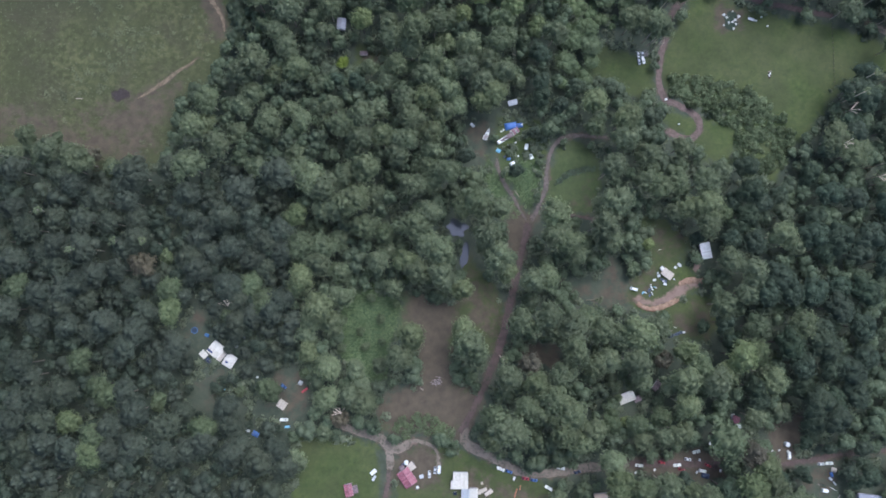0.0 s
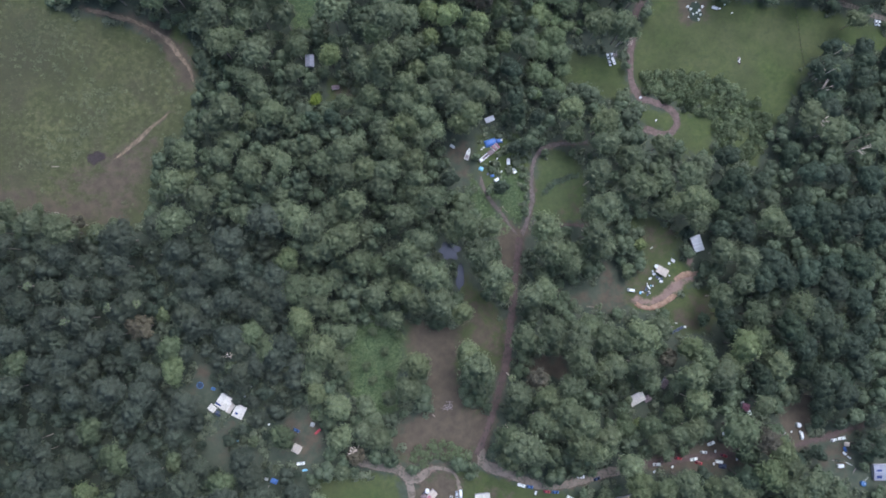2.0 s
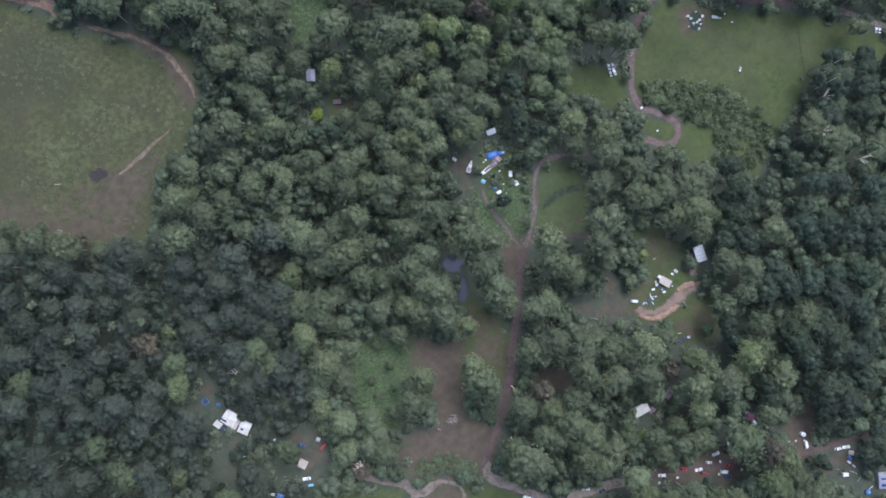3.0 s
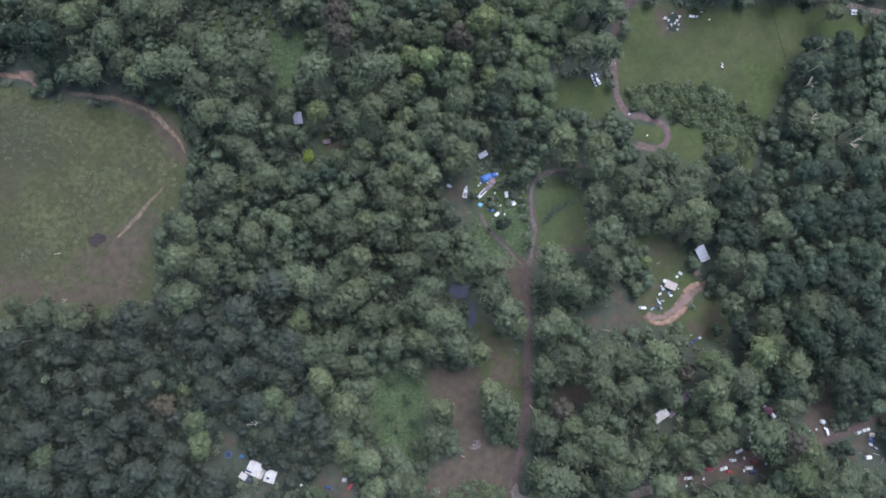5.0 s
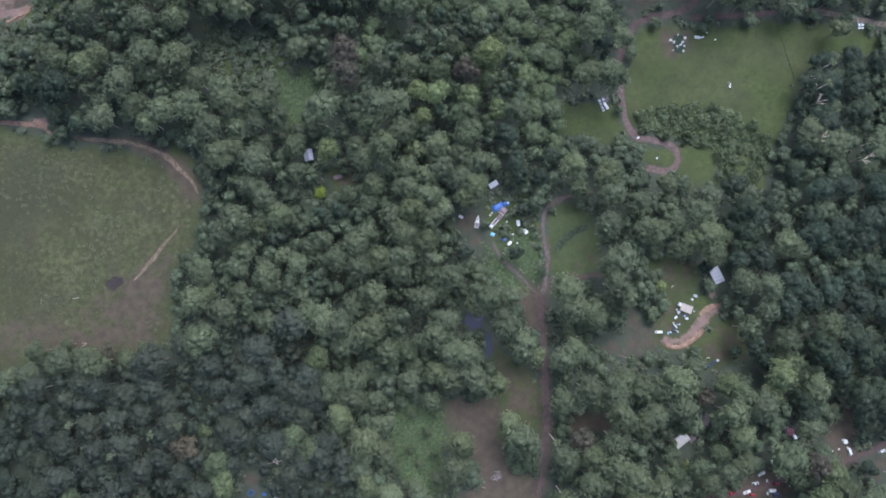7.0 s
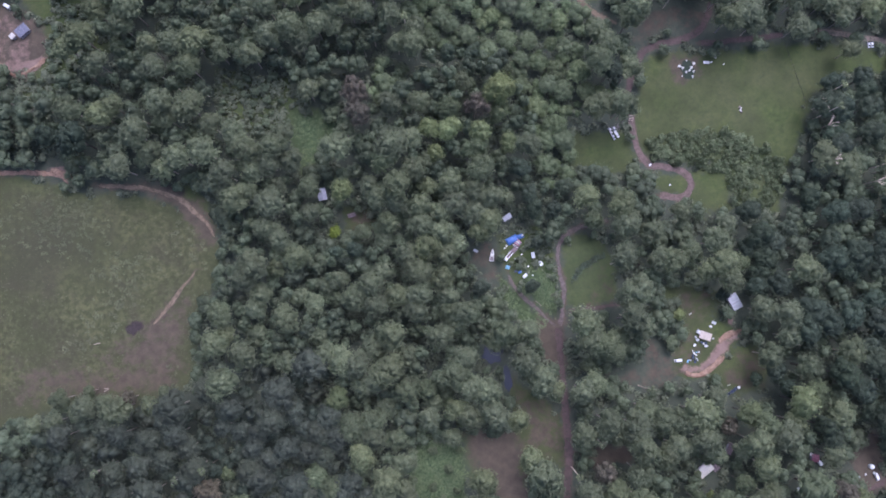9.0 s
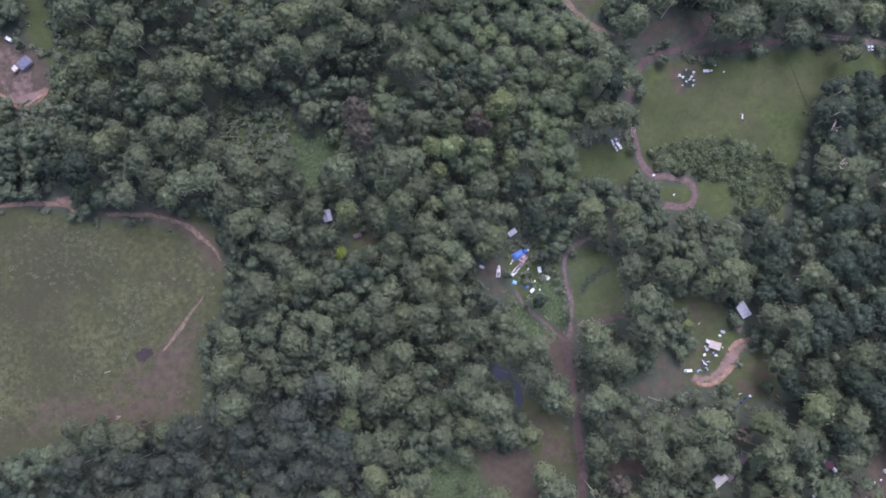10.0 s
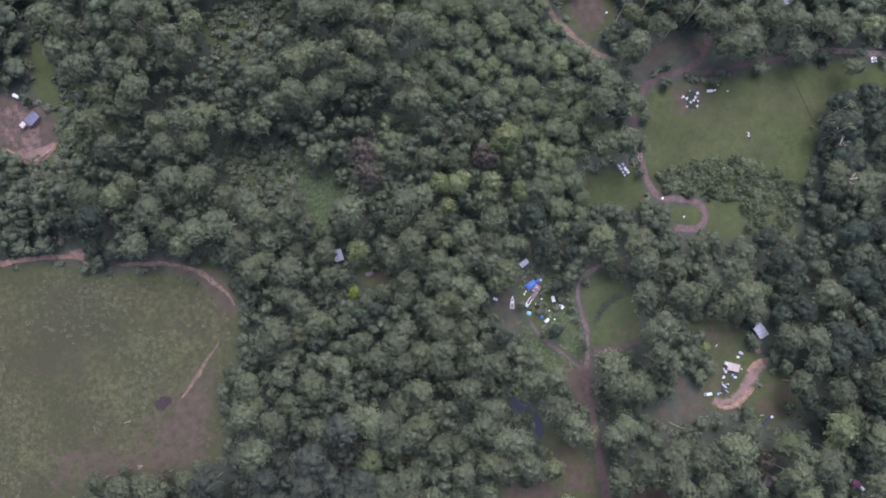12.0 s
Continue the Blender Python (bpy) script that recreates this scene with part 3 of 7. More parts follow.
ribbon("earth_bank", smooth_line([(133, -4), (139, -8), (145, -9), (151, -7), (158, -4), (162, -2)]), 3.6, CLAY, "pushed-up bank of orange and pink clay", "earth bank", 0.05, 1.0)
ribbon("earth_bank", smooth_line([(160, 5), (165, 8), (171, 9), (178, 8), (185, 5)]), 4.4, CLAY, "low spread heap of orange clay", "earth bank", 0.05, 0.5)
ribbon("earth_bank", smooth_line([(-212, 236), (-207, 233), (-202, 229), (-200, 223)]), 6.5, CLAY, "cut bank of orange clay at a track", "earth bank", 0.05, 0.7)
ribbon("earth_bank", smooth_line([(-224, 314), (-214, 300), (-201, 301), (-191, 305)]), 3.0, CLAY, "pale pink clay bank below a hut", "earth bank", 0.05, 0.7)


def blob(name, x, y, rx, ry, turn, paint, label, category, rise, seed, flat=False):
    """A flat patch with an uneven round outline, laid on the land."""
    rng = np.random.RandomState(seed)
    a = np.linspace(0, 2 * np.pi, 40, endpoint=False)
    r = 1 + sum(rng.uniform(-0.12, 0.12) * np.sin(k * a + rng.uniform(0, 6)) for k in range(2, 7))
    c, s = math.cos(radians(turn)), math.sin(radians(turn))
    verts, faces = [], []
    for f in (0.001, 0.35, 0.7, 1.0):
        u, v = f * r * rx * np.cos(a), f * r * ry * np.sin(a)
        px, py = x + c * u - s * v, y + s * u + c * v
        z = np.full(40, height(x, y)) if flat else laid(px, py)
        verts.append(np.stack([px, py, z + rise], 1))
    for ring in range(3):
        for k in range(40):
            faces.append((ring * 40 + k, ring * 40 + (k + 1) % 40, ring * 40 + 40 + (k + 1) % 40, ring * 40 + 40 + k))
    patch = mesh_from(name, np.concatenate(verts), faces, True)
    patch.attributes.new("depth", "FLOAT", "POINT").data.foreach_set("value", np.repeat([1.3, 1.0, 0.6, -0.2], 40).astype(np.float32))
    ob = part(name, patch, paint)
    return tagged(ob, label, category, kind="structure")


blob("pond", 22.6, 41.6, 6.2, 5.2, -20, WATER, "still dark pond among the trees", "pond", 0.5, 3, True)
blob("pond", 27.2, 24.6, 2.3, 8.5, -12, WATER, "narrow dark arm of water shaded by trees", "pond", 0.5, 5, True)
blob("burnt_patch", -187.9, 124.7, 7.0, 5.5, 10, ASH, "black burnt patch of ground in the paddock", "burnt ground", 0.02, 7)
blob("burnt_patch", 230.0, 144.9, 1.5, 3.2, 5, ASH, "dark ash ring in the green paddock", "burnt ground", 0.02, 8)

blob("groundsheet", 205.1, 181.4, 4.6, 6.2, 15, GROUNDSHEET, "dark green groundsheet under white tents", "groundsheet", 0.06, 9)

# ---- buildings ----
def sheets(thing_or_part, paint, x0, x1, ya, za, yb, zb, width=0.9, thick=0.05):
    """Roof sheets laid side by side from the low edge (ya, za) to the high edge (yb, zb)."""
    n = max(2, round((x1 - x0) / width))
    w = (x1 - x0) / n
    rng = np.random.RandomState(int(abs(x0 * 31 + ya * 17 + zb * 7)) + n)
    bm = bmesh.new()
    rise = [0, 0.035, 0, 0.035, 0]
    for k, r in enumerate(rise[:-1]):
        u0, u1 = w * k / 4, w * (k + 1) / 4
        vs = [bm.verts.new(p) for p in ((u0, ya, za + r), (u1, ya, za + rise[k + 1]), (u1, yb, zb + rise[k + 1]), (u0, yb, zb + r),
              (u0, ya, za + r - thick), (u1, ya, za + rise[k + 1] - thick), (u1, yb, zb + rise[k + 1] - thick), (u0, yb, zb + r - thick))]
        for q in ((0, 1, 2, 3), (7, 6, 5, 4), (0, 4, 5, 1), (2, 6, 7, 3)):
            bm.faces.new([vs[i] for i in q])
    me = bpy.data.meshes.new("roof_sheet")
    bmesh.ops.remove_doubles(bm, verts=bm.verts, dist=0.001)
    bmesh.ops.recalc_face_normals(bm, faces=bm.faces)
    bm.to_mesh(me)
    bm.free()
    me.materials.append(paint)
    for k in range(n):
        ob = new("roof_sheet", me)
        ob.parent = thing_or_part
        ob.location = (x0 + k * w, 0, rng.uniform(-0.012, 0.012))


CLEAR = []


def house(x, y, turn, length, width, walls, roof, label, name="house", category="house", gable=True, pitch=0.22, eave=0.4, wall_paint=None, open_sides=False, panels=()):
    """A building: walls or posts, rafters, roof sheets, ridge cap and gutters."""
    ob = thing(name, x, y, turn, label, category)
    CLEAR.append((x, y, max(length, width) / 2 + 1.5))
    hx, hy = length / 2 - eave, width / 2 - eave
    paint = wall_paint or PLASTER
    if open_sides:
        for u in (-hx, 0, hx):
            for v in (-hy, hy):
                part("post", boxed(u - 0.06, u + 0.06, v - 0.06, v + 0.06, -0.3, walls + (0 if gable else (v + hy) / (2 * hy) * pitch * width)), TIMBER, ob)
    else:
        part("wall", boxed(-hx, hx, -hy, -hy + 0.15, -0.4, walls), paint, ob)
        part("wall", boxed(-hx, hx, hy - 0.15, hy, -0.4, walls + (0 if gable else pitch * (width - eave))), paint, ob)
        for u in (-hx, hx - 0.15):
            bm = bmesh.new()
            top = [(-hy, walls), (hy, walls + (0 if gable else pitch * (width - eave)))]
            outline = [(-hy, -0.4), (hy, -0.4), top[1], *([(0, walls + pitch * hy)] if gable else []), top[0]]
            a = [bm.verts.new((u, v, z)) for v, z in outline]
            b = [bm.verts.new((u + 0.15, v, z)) for v, z in outline]
            bm.faces.new(a), bm.faces.new(b[::-1])
            for k in range(len(a)):
                bm.faces.new((a[k], a[(k + 1) % len(a)], b[(k + 1) % len(a)], b[k]))
            part("wall", bm, paint, ob)
        part("door", boxed(-0.45, 0.45, -hy - 0.04, -hy - 0.004, -0.02, 2.05, bevel=0.01), TIMBER, ob)
        for u in (-hx * 0.6, hx * 0.6):
            part("window", boxed(u - 0.6, u + 0.6, -hy - 0.03, -hy - 0.004, 0.95, 1.95, bevel=0.01), GLASS, ob)
    y0, top = -width / 2, walls + 0.06
    if gable:
        low, high = top - pitch * eave, top + pitch * hy
        sheets(ob, roof, -length / 2, length / 2, y0, low, 0, high)
        sheets(ob, roof, -length / 2, length / 2, -y0, low, 0, high)
        part("ridge_cap", boxed(-length / 2, length / 2, -0.22, 0.22, high + 0.02, high + 0.1, side=0.15), roof, ob)
    else:
        low, high = top - pitch * eave, top + pitch * (width - eave)
        sheets(ob, roof, -length / 2, length / 2, y0, low, -y0, high)
    part("gutter", boxed(-length / 2, length / 2, y0 - 0.12, y0, low - 0.12, low - 0.02), roof, ob)
    for u, v, w, d in panels:
        slope = pitch if v < 0 or not gable else -pitch
        base = low + (v - y0) * pitch if (v < 0 or not gable) else low + (-y0 - v) * pitch
        panel = boxed(-w / 2, w / 2, -d / 2, d / 2, 0.07, 0.12)
        solar = part("solar_panel", panel, SOLAR, ob, "dark blue solar panel")
        solar.matrix_basis = pose(u, v, base + 0.02, math.degrees(math.atan(slope)))
    return ob


# ---- vehicles ----
def wheels(ob, axle, track, r=0.33):
    for u in axle:
        for s in (-1, 1):
            v = s * (track / 2 - 0.1)
            w = part("wheel", tubed((u, v - 0.11, r), (u, v + 0.11, r), r, r, sides=16), RUBBER, ob)
            part("rim", tubed((u, v + s * 0.1, r), (u, v + s * 0.125, r), r * 0.6, r * 0.55, sides=12), RIM, w)


MODELS = {}


def car(x, y, turn, kind, paint, label, group=""):
    """A parked vehicle, nose to +x: car, ute (pickup) or van. The first of a kind and colour is built, the rest are copies."""
    key = (kind, paint.name)
    CLEAR.append((x, y, 3.0))
    if key in MODELS:
        ob = copy_thing(MODELS[key], pose(x, y, height(x, y), 0, 0, turn))
        tagged(ob, label, group=group)
        return ob
    # body lengths of 4.0 to 4.6 m
    ob = MODELS[key] = thing({"car": "car", "ute": "pickup_truck", "van": "van"}[kind], x, y, turn, label, {"car": "car", "ute": "pickup", "van": "van"}[kind], group)
    ob.scale = (0.92, 0.92, 0.92)
    wheels(ob, (-1.35, 1.4), 1.75)
    if kind == "van":
        part("body", boxed(-2.45, 2.45, -0.95, 0.95, 0.35, 1.15, bevel=0.08), paint, ob)
        part("cabin", boxed(-2.43, 2.05, -0.93, 0.93, 1.15, 2.0, front=0.55, rear=0.06, side=0.08, bevel=0.08), paint, ob)
        part("windscreen", boxed(1.72, 2.02, -0.75, 0.75, 1.22, 1.88, front=0.28, rear=-0.14, side=0.05), GLASS, ob)
    elif kind == "ute":
        part("body", boxed(-0.35, 2.45, -0.9, 0.9, 0.38, 1.05, bevel=0.09), paint, ob)
        part("cabin", boxed(-0.4, 1.35, -0.86, 0.86, 1.05, 1.72, front=0.5, rear=0.12, side=0.14, bevel=0.07), paint, ob)
        part("windscreen", boxed(0.93, 1.33, -0.7, 0.7, 1.08, 1.62, front=0.36, rear=-0.2, side=0.07), GLASS, ob)
        part("rear_window", boxed(-0.40, -0.28, -0.6, 0.6, 1.2, 1.58), GLASS, ob)
        tray = part("tray", boxed(-2.55, -0.5, -0.92, 0.92, 0.62, 0.72), paint, ob)
        for a in ((-2.55, -0.5, -0.92, -0.86), (-2.55, -0.5, 0.86, 0.92), (-2.55, -2.49, -0.86, 0.86)):
            part("tray_side", boxed(*a, 0.72, 1.02), paint, tray)
    else:
        part("body", boxed(-2.2, 2.2, -0.88, 0.88, 0.32, 0.92, front=0.1, rear=0.06, side=0.05, bevel=0.09), paint, ob)
        part("cabin", boxed(-1.9, 1.15, -0.8, 0.8, 0.9, 1.45, front=0.75, rear=0.6, side=0.16, bevel=0.07), paint, ob)
        part("windscreen", boxed(0.50, 1.30, -0.70, 0.70, 0.94, 1.42, front=0.6, rear=-0.5, side=0.08), GLASS, ob)
        part("rear_window", boxed(-2.02, -1.40, -0.68, 0.68, 0.94, 1.42, front=-0.4, rear=0.46, side=0.08), GLASS, ob)
    for s in (-1, 1):
        top = {"car": 1.36, "ute": 1.6, "van": 1.85}[kind]
        bottom = {"car": 0.96, "ute": 1.1, "van": 1.25}[kind]
        run = {"car": (-1.3, 0.45), "ute": (-0.2, 0.85), "van": (-2.0, 1.4)}[kind]
        out = {"car": 0.74, "ute": 0.79, "van": 0.9}[kind]
        part("side_window", boxed(run[0], run[1], s * out - 0.03, s * out + 0.03, bottom, top, front=0.1, rear=0.1), GLASS, ob)
    nose = 2.45 if kind != "car" else 2.15
    for s in (-0.6, 0.6):
        part("headlight", boxed(nose - 0.05, nose + 0.02, s - 0.18, s + 0.18, 0.62, 0.8, bevel=0.02), WHITE_PLASTIC, ob)
    return ob


def caravan(x, y, turn, length, width, paint, label, name="caravan", category="caravan", tall=2.2):
    ob = thing(name, x, y, turn, label, category)
    CLEAR.append((x, y, length / 2 + 1))
    part("body", boxed(-length / 2, length / 2, -width / 2, width / 2, 0.45, 0.45 + tall, front=0.25, rear=0.15, side=0.05, bevel=0.12), paint, ob)
    part("roof_hatch", boxed(-0.35, 0.35, -0.3, 0.3, 0.45 + tall, 0.55 + tall, bevel=0.03), WHITE_PLASTIC, ob)
    part("drawbar", tubed((length / 2, 0, 0.5), (length / 2 + 1.0, 0, 0.45), 0.05, 0.05, sides=8), RUBBER, ob)
    part("jockey_wheel", tubed((length / 2 + 0.9, -0.06, 0.22), (length / 2 + 0.9, 0.06, 0.22), 0.22, 0.22), RUBBER, ob)
    wheels(ob, (-0.1,), width + 0.05)
    return ob


def trailer(x, y, turn, length, width, paint, label):
    ob = thing("trailer", x, y, turn, label, "trailer")
    CLEAR.append((x, y, length / 2 + 0.5))
    part("deck", boxed(-length / 2, length / 2, -width / 2, width / 2, 0.5, 0.6), paint, ob)
    for s in (-1, 1):
        part("side_board", boxed(-length / 2, length / 2, s * width / 2 - 0.03, s * width / 2 + 0.03, 0.6, 0.95), paint, ob)
    for u in (-length / 2 + 0.03, length / 2 - 0.03):
        part("end_board", boxed(u - 0.03, u + 0.03, -width / 2 + 0.03, width / 2 - 0.03, 0.6, 0.95), paint, ob)
    part("drawbar", tubed((length / 2, 0, 0.52), (length / 2 + 1.1, 0, 0.35), 0.05, 0.05, sides=8), RUBBER, ob)
    wheels(ob, (0,), width + 0.35, 0.3)
    return ob


def boat(x, y, turn):
    """A small motor boat on a cradle, bow to +x."""
    ob = thing("motor_boat", x, y, turn, "white motor boat with a low cabin laid up on the ground", "boat")
    CLEAR.append((x, y, 4.0))
    ob.scale = (1.18, 1.18, 1.0)
    rings = []
    for k in range(12):
        f = k / 11
        w = 1.15 * (1 - f ** 2.6) ** 0.8 + 0.02
        keel, deck = 0.35 + 0.45 * f ** 3, 1.25 + 0.35 * f * f
        rings.append([(-3.3 + 6.8 * f, s * w * q, keel + (deck - keel) * h) for s, q, h in ((-1, 1, 1), (-1, 0.85, 0.45), (0, 0, 0), (1, 0.85, 0.45), (1, 1, 1))])
    verts = [p for r in rings for p in r]
    faces = [(a * 5 + b, a * 5 + b + 1, a * 5 + b + 6, a * 5 + b + 5) for a in range(11) for b in range(4)]
    part("hull", mesh_from("hull", verts, faces, True), WHITE_PAINT, ob)
    deck = [(r[0][0], r[0][1] * 0.94, r[0][2] - 0.06) for r in rings] + [(r[4][0], r[4][1] * 0.94, r[4][2] - 0.06) for r in rings]
    part("deck", mesh_from("deck", deck, [(k, k + 1, k + 13, k + 12) for k in range(11)]), WHITE_CANVAS, ob)
    part("cabin", boxed(-0.4, 1.7, -0.75, 0.75, 1.2, 1.95, front=0.7, rear=0.1, side=0.18, bevel=0.08), WHITE_PAINT, ob)
    part("windscreen", boxed(1.0, 1.6, -0.55, 0.55, 1.5, 1.85, front=0.45, rear=-0.3, side=0.1), GLASS, ob)
    part("cockpit_floor", boxed(-2.9, -0.5, -0.8, 0.8, 1.1, 1.24), TIMBER, ob)
    part("outboard_motor", boxed(-3.7, -3.25, -0.22, 0.22, 0.7, 1.7, front=0.05, rear=0.1, side=0.04, bevel=0.06), DARK_PAINT, ob)
    for u in (-2.2, -0.2, 1.6):
        part("cradle_beam", boxed(u - 0.1, u + 0.1, -1.0, 1.0, 0.0, 0.5), TIMBER, ob)
    return ob


def flatbed(x, y, turn, length, label):
    """An old truck: cab at the front (+x), two long pale rails and a brown deck behind it."""
    ob = thing("flatbed_truck", x, y, turn, label, "truck")
    CLEAR.append((x, y, length / 2))
    part("cab", boxed(length / 2 - 2.3, length / 2, -1.15, 1.15, 0.5, 2.3, front=0.35, rear=0.05, side=0.1, bevel=0.1), WHITE_PAINT, ob)
    part("windscreen", boxed(length / 2 - 0.4, length / 2 - 0.02, -0.9, 0.9, 1.45, 2.1, front=0.2, rear=-0.1, side=0.06), GLASS, ob)
    part("deck", boxed(-length / 2, length / 2 - 2.4, -0.75, 0.75, 0.85, 0.98), BROWN_STEEL, ob)
    for s in (-1, 1):
        part("side_rail", boxed(-length / 2, length / 2 - 2.35, s * 0.95 - 0.22, s * 0.95 + 0.22, 0.8, 1.15, bevel=0.04), WHITE_PAINT, ob)
    wheels(ob, (-length / 2 + 1.2, length / 2 - 1.1), 2.2, 0.45)
    return ob


def tent(x, y, turn, size, tall, paint, label, group="", sides=4):
    """A pointed tent: four sagging sides, a pole and a door flap."""
    ob = thing("tent", x, y, turn, label, "tent", group)
    verts, faces = [(0, 0, tall)], []
    ring = []
    for k in range(16):
        a = 2 * math.pi * k / 16
        r = size / 2 / max(math.cos(a - 2 * math.pi / sides * round(a * sides / 2 / math.pi)), 0.4)
        ring.append((r * math.cos(a), r * math.sin(a)))
    for f in (0.35, 0.7, 1.0):
        for u, v in ring:
            verts.append((u * f * (1 - 0.12 * math.sin(math.pi * f)), v * f * (1 - 0.12 * math.sin(math.pi * f)), tall * (1 - f) ** 1.15))
    faces = [(0, 1 + k, 1 + (k + 1) % 16) for k in range(16)]
    for r in range(2):
        for k in range(16):
            a, b = 1 + r * 16 + k, 1 + r * 16 + (k + 1) % 16
            faces += [(a, a + 16, b + 16), (a, b + 16, b)]
    part("canvas", mesh_from("canvas", verts, faces, True), paint, ob)
    part("pole", tubed((0, 0, -0.1), (0, 0, tall + 0.25), 0.035, 0.03, sides=6), TIMBER, ob)
    part("door_flap", boxed(size / 2 - 0.05, size / 2 + 0.04, -0.4, 0.4, 0.0, 1.0, front=0.3, rear=-0.25, side=0.25), paint, ob)
    return ob


def tank(x, y, r, tall, paint, label):
    ob = thing("water_tank", x, y, 0, label, "water tank")
    CLEAR.append((x, y, r + 1))
    bm = bmesh.new()
    for k in range(6):
        tube(bm, (0, 0, tall * k / 6), (0, 0, tall * (k + 1) / 6 - 0.05), r, r, 28)
    part("shell", bm, paint, ob)
    part("lid", tubed((0, 0, tall - 0.05), (0, 0, tall + 0.25), r + 0.05, r * 0.25, sides=28), paint, ob)
    part("hatch", tubed((r * 0.3, 0, tall + 0.15), (r * 0.3, 0, tall + 0.3), 0.28, 0.28, sides=14), WHITE_PLASTIC, ob)
    return ob


def trampoline(x, y):
    ob = thing("trampoline", x, y, 0, "round trampoline with a blue padded rim and dark mat", "trampoline")
    CLEAR.append((x, y, 3))
    bm = bmesh.new()
    n, R, w = 36, 2.0, 0.32
    for k in range(n):
        a0, a1 = 2 * math.pi * k / n, 2 * math.pi * (k + 1) / n
        q = [[bm.verts.new((r * math.cos(a), r * math.sin(a), z)) for r, z in ((R - w, 0.86), (R - w, 0.93), (R, 0.93), (R, 0.86))] for a in (a0, a1)]
        for j in range(4):
            bm.faces.new((q[0][j], q[0][(j + 1) % 4], q[1][(j + 1) % 4], q[1][j]))
    bmesh.ops.remove_doubles(bm, verts=bm.verts, dist=0.001)
    part("rim_pad", bm, BLUE_PLASTIC, ob, "bright blue padded rim")
    part("jumping_mat", tubed((0, 0, 0.82), (0, 0, 0.85), R - w + 0.02, R - w + 0.02, sides=36), NET, ob)
    for k in range(6):
        a = math.pi * k / 3
        part("leg", tubed((1.8 * math.cos(a), 1.8 * math.sin(a), -0.1), (1.8 * math.cos(a), 1.8 * math.sin(a), 0.86), 0.03, 0.03, sides=6), RIM, ob)
    return ob


def goods(name, x, y, turn, sx, sy, sz, paint, label, category, lid=None):
    """A small stored thing: body, lid and two bearers."""
    ob = thing(name, x, y, turn, label, category)
    CLEAR.append((x, y, max(sx, sy) / 2 + 0.8))
    for v in (-0.3 * sy, 0.3 * sy):
        part("bearer", boxed(-sx * 0.45, sx * 0.45, v - 0.05, v + 0.05, -0.12, 0.08), TIMBER, ob)
    part("body", boxed(-sx / 2, sx / 2, -sy / 2, sy / 2, 0.08, sz, side=0.02, bevel=min(0.05, sz * 0.1)), paint, ob)
    part("lid", boxed(-sx / 2 - 0.03, sx / 2 + 0.03, -sy / 2 - 0.03, sy / 2 + 0.03, sz, sz + 0.06, side=0.03), lid or paint, ob)
    return ob


def sheet(x, y, turn, sx, sy, paint, label, name="tarpaulin", tall=1.0, category="tarpaulin"):
    """A tarpaulin slung over a heap: sagging, with creases and a hanging edge."""
    rng = np.random.RandomState(int(abs(x * 13 + y * 7)))
    ob = thing(name, x, y, turn, label, category)
    CLEAR.append((x, y, max(sx, sy) / 2 + 0.8))
    n = 10
    u, v = np.meshgrid(np.linspace(-1, 1, n), np.linspace(-1, 1, n))
    z = tall * (1 - 0.45 * u * u) * (1 - 0.45 * v * v) + rng.uniform(-0.08, 0.08, u.shape) * tall
    edge = (np.abs(u) == 1) | (np.abs(v) == 1)
    z = np.where(edge, 0.05, z)
    verts = np.stack([u * sx / 2, v * sy / 2, z], -1).reshape(-1, 3)
    a = (np.arange(n - 1)[:, None] * n + np.arange(n - 1)).ravel()
    part("cover", mesh_from("cover", verts, np.stack([a, a + 1, a + n + 1, a + n], 1), True), paint, ob)
    for k in range(2):
        part("weight", boxed(-0.25 + (k - 0.5) * sx * 0.6, 0.25 + (k - 0.5) * sx * 0.6, -0.1, 0.1, tall * 0.85, tall * 0.85 + 0.18), TIMBER, ob)
    return ob


def plank(x, y, turn, length, paint, label, width=0.35, name="plank"):
    ob = part(name, boxed(-length / 2, length / 2, -width / 2, width / 2, 0.0, 0.18, bevel=0.03), paint)
    ob.matrix_basis = pose(x, y, height(x, y) - 0.02, 0, 0, turn)
    return tagged(ob, label, "timber")

# The long white homestead with its yard
house(-121.8, -32.7, -39, 8.4, 8.2, 2.7, WHITE_STEEL, "white metal-roofed homestead wing with solar panels", pitch=0.14, panels=((-2.3, -2.6, 3.6, 1.1),))
house(-113.5, -39.2, -31, 6.6, 7.4, 2.6, WHITE_STEEL, "white metal-roofed wing of a bush homestead", pitch=0.14, panels=((-1.0, -1.4, 1.7, 1.1),))
house(-118.1, -35.8, -39, 3.4, 7.6, 2.4, BEIGE_STEEL, "rusty beige roof between two white wings", name="breezeway_roof", category="roof", gable=False, pitch=0.04, open_sides=True)
house(-129.1, -35.3, -46, 4.6, 3.8, 2.2, WHITE_STEEL, "small white lean-to beside the homestead", name="lean_to", category="lean-to", gable=False, pitch=0.08, open_sides=True)
sheet(-126.4, -39.3, -39, 4.4, 2.6, DARK_PAINT, "dark blue cover between the homestead and a lean-to", tall=0.9)
trampoline(-135.9, -21.3)
goods("play_slide", -128.3, -24.2, -26, 2.4, 1.6, 1.3, BLUE_PLASTIC, "blue plastic play slide on bare earth", "slide")
goods("storage_box", -110.5, -30.4, -56, 2.4, 1.5, 1.0, SILVER_PAINT, "grey storage box half hidden by trees", "box")
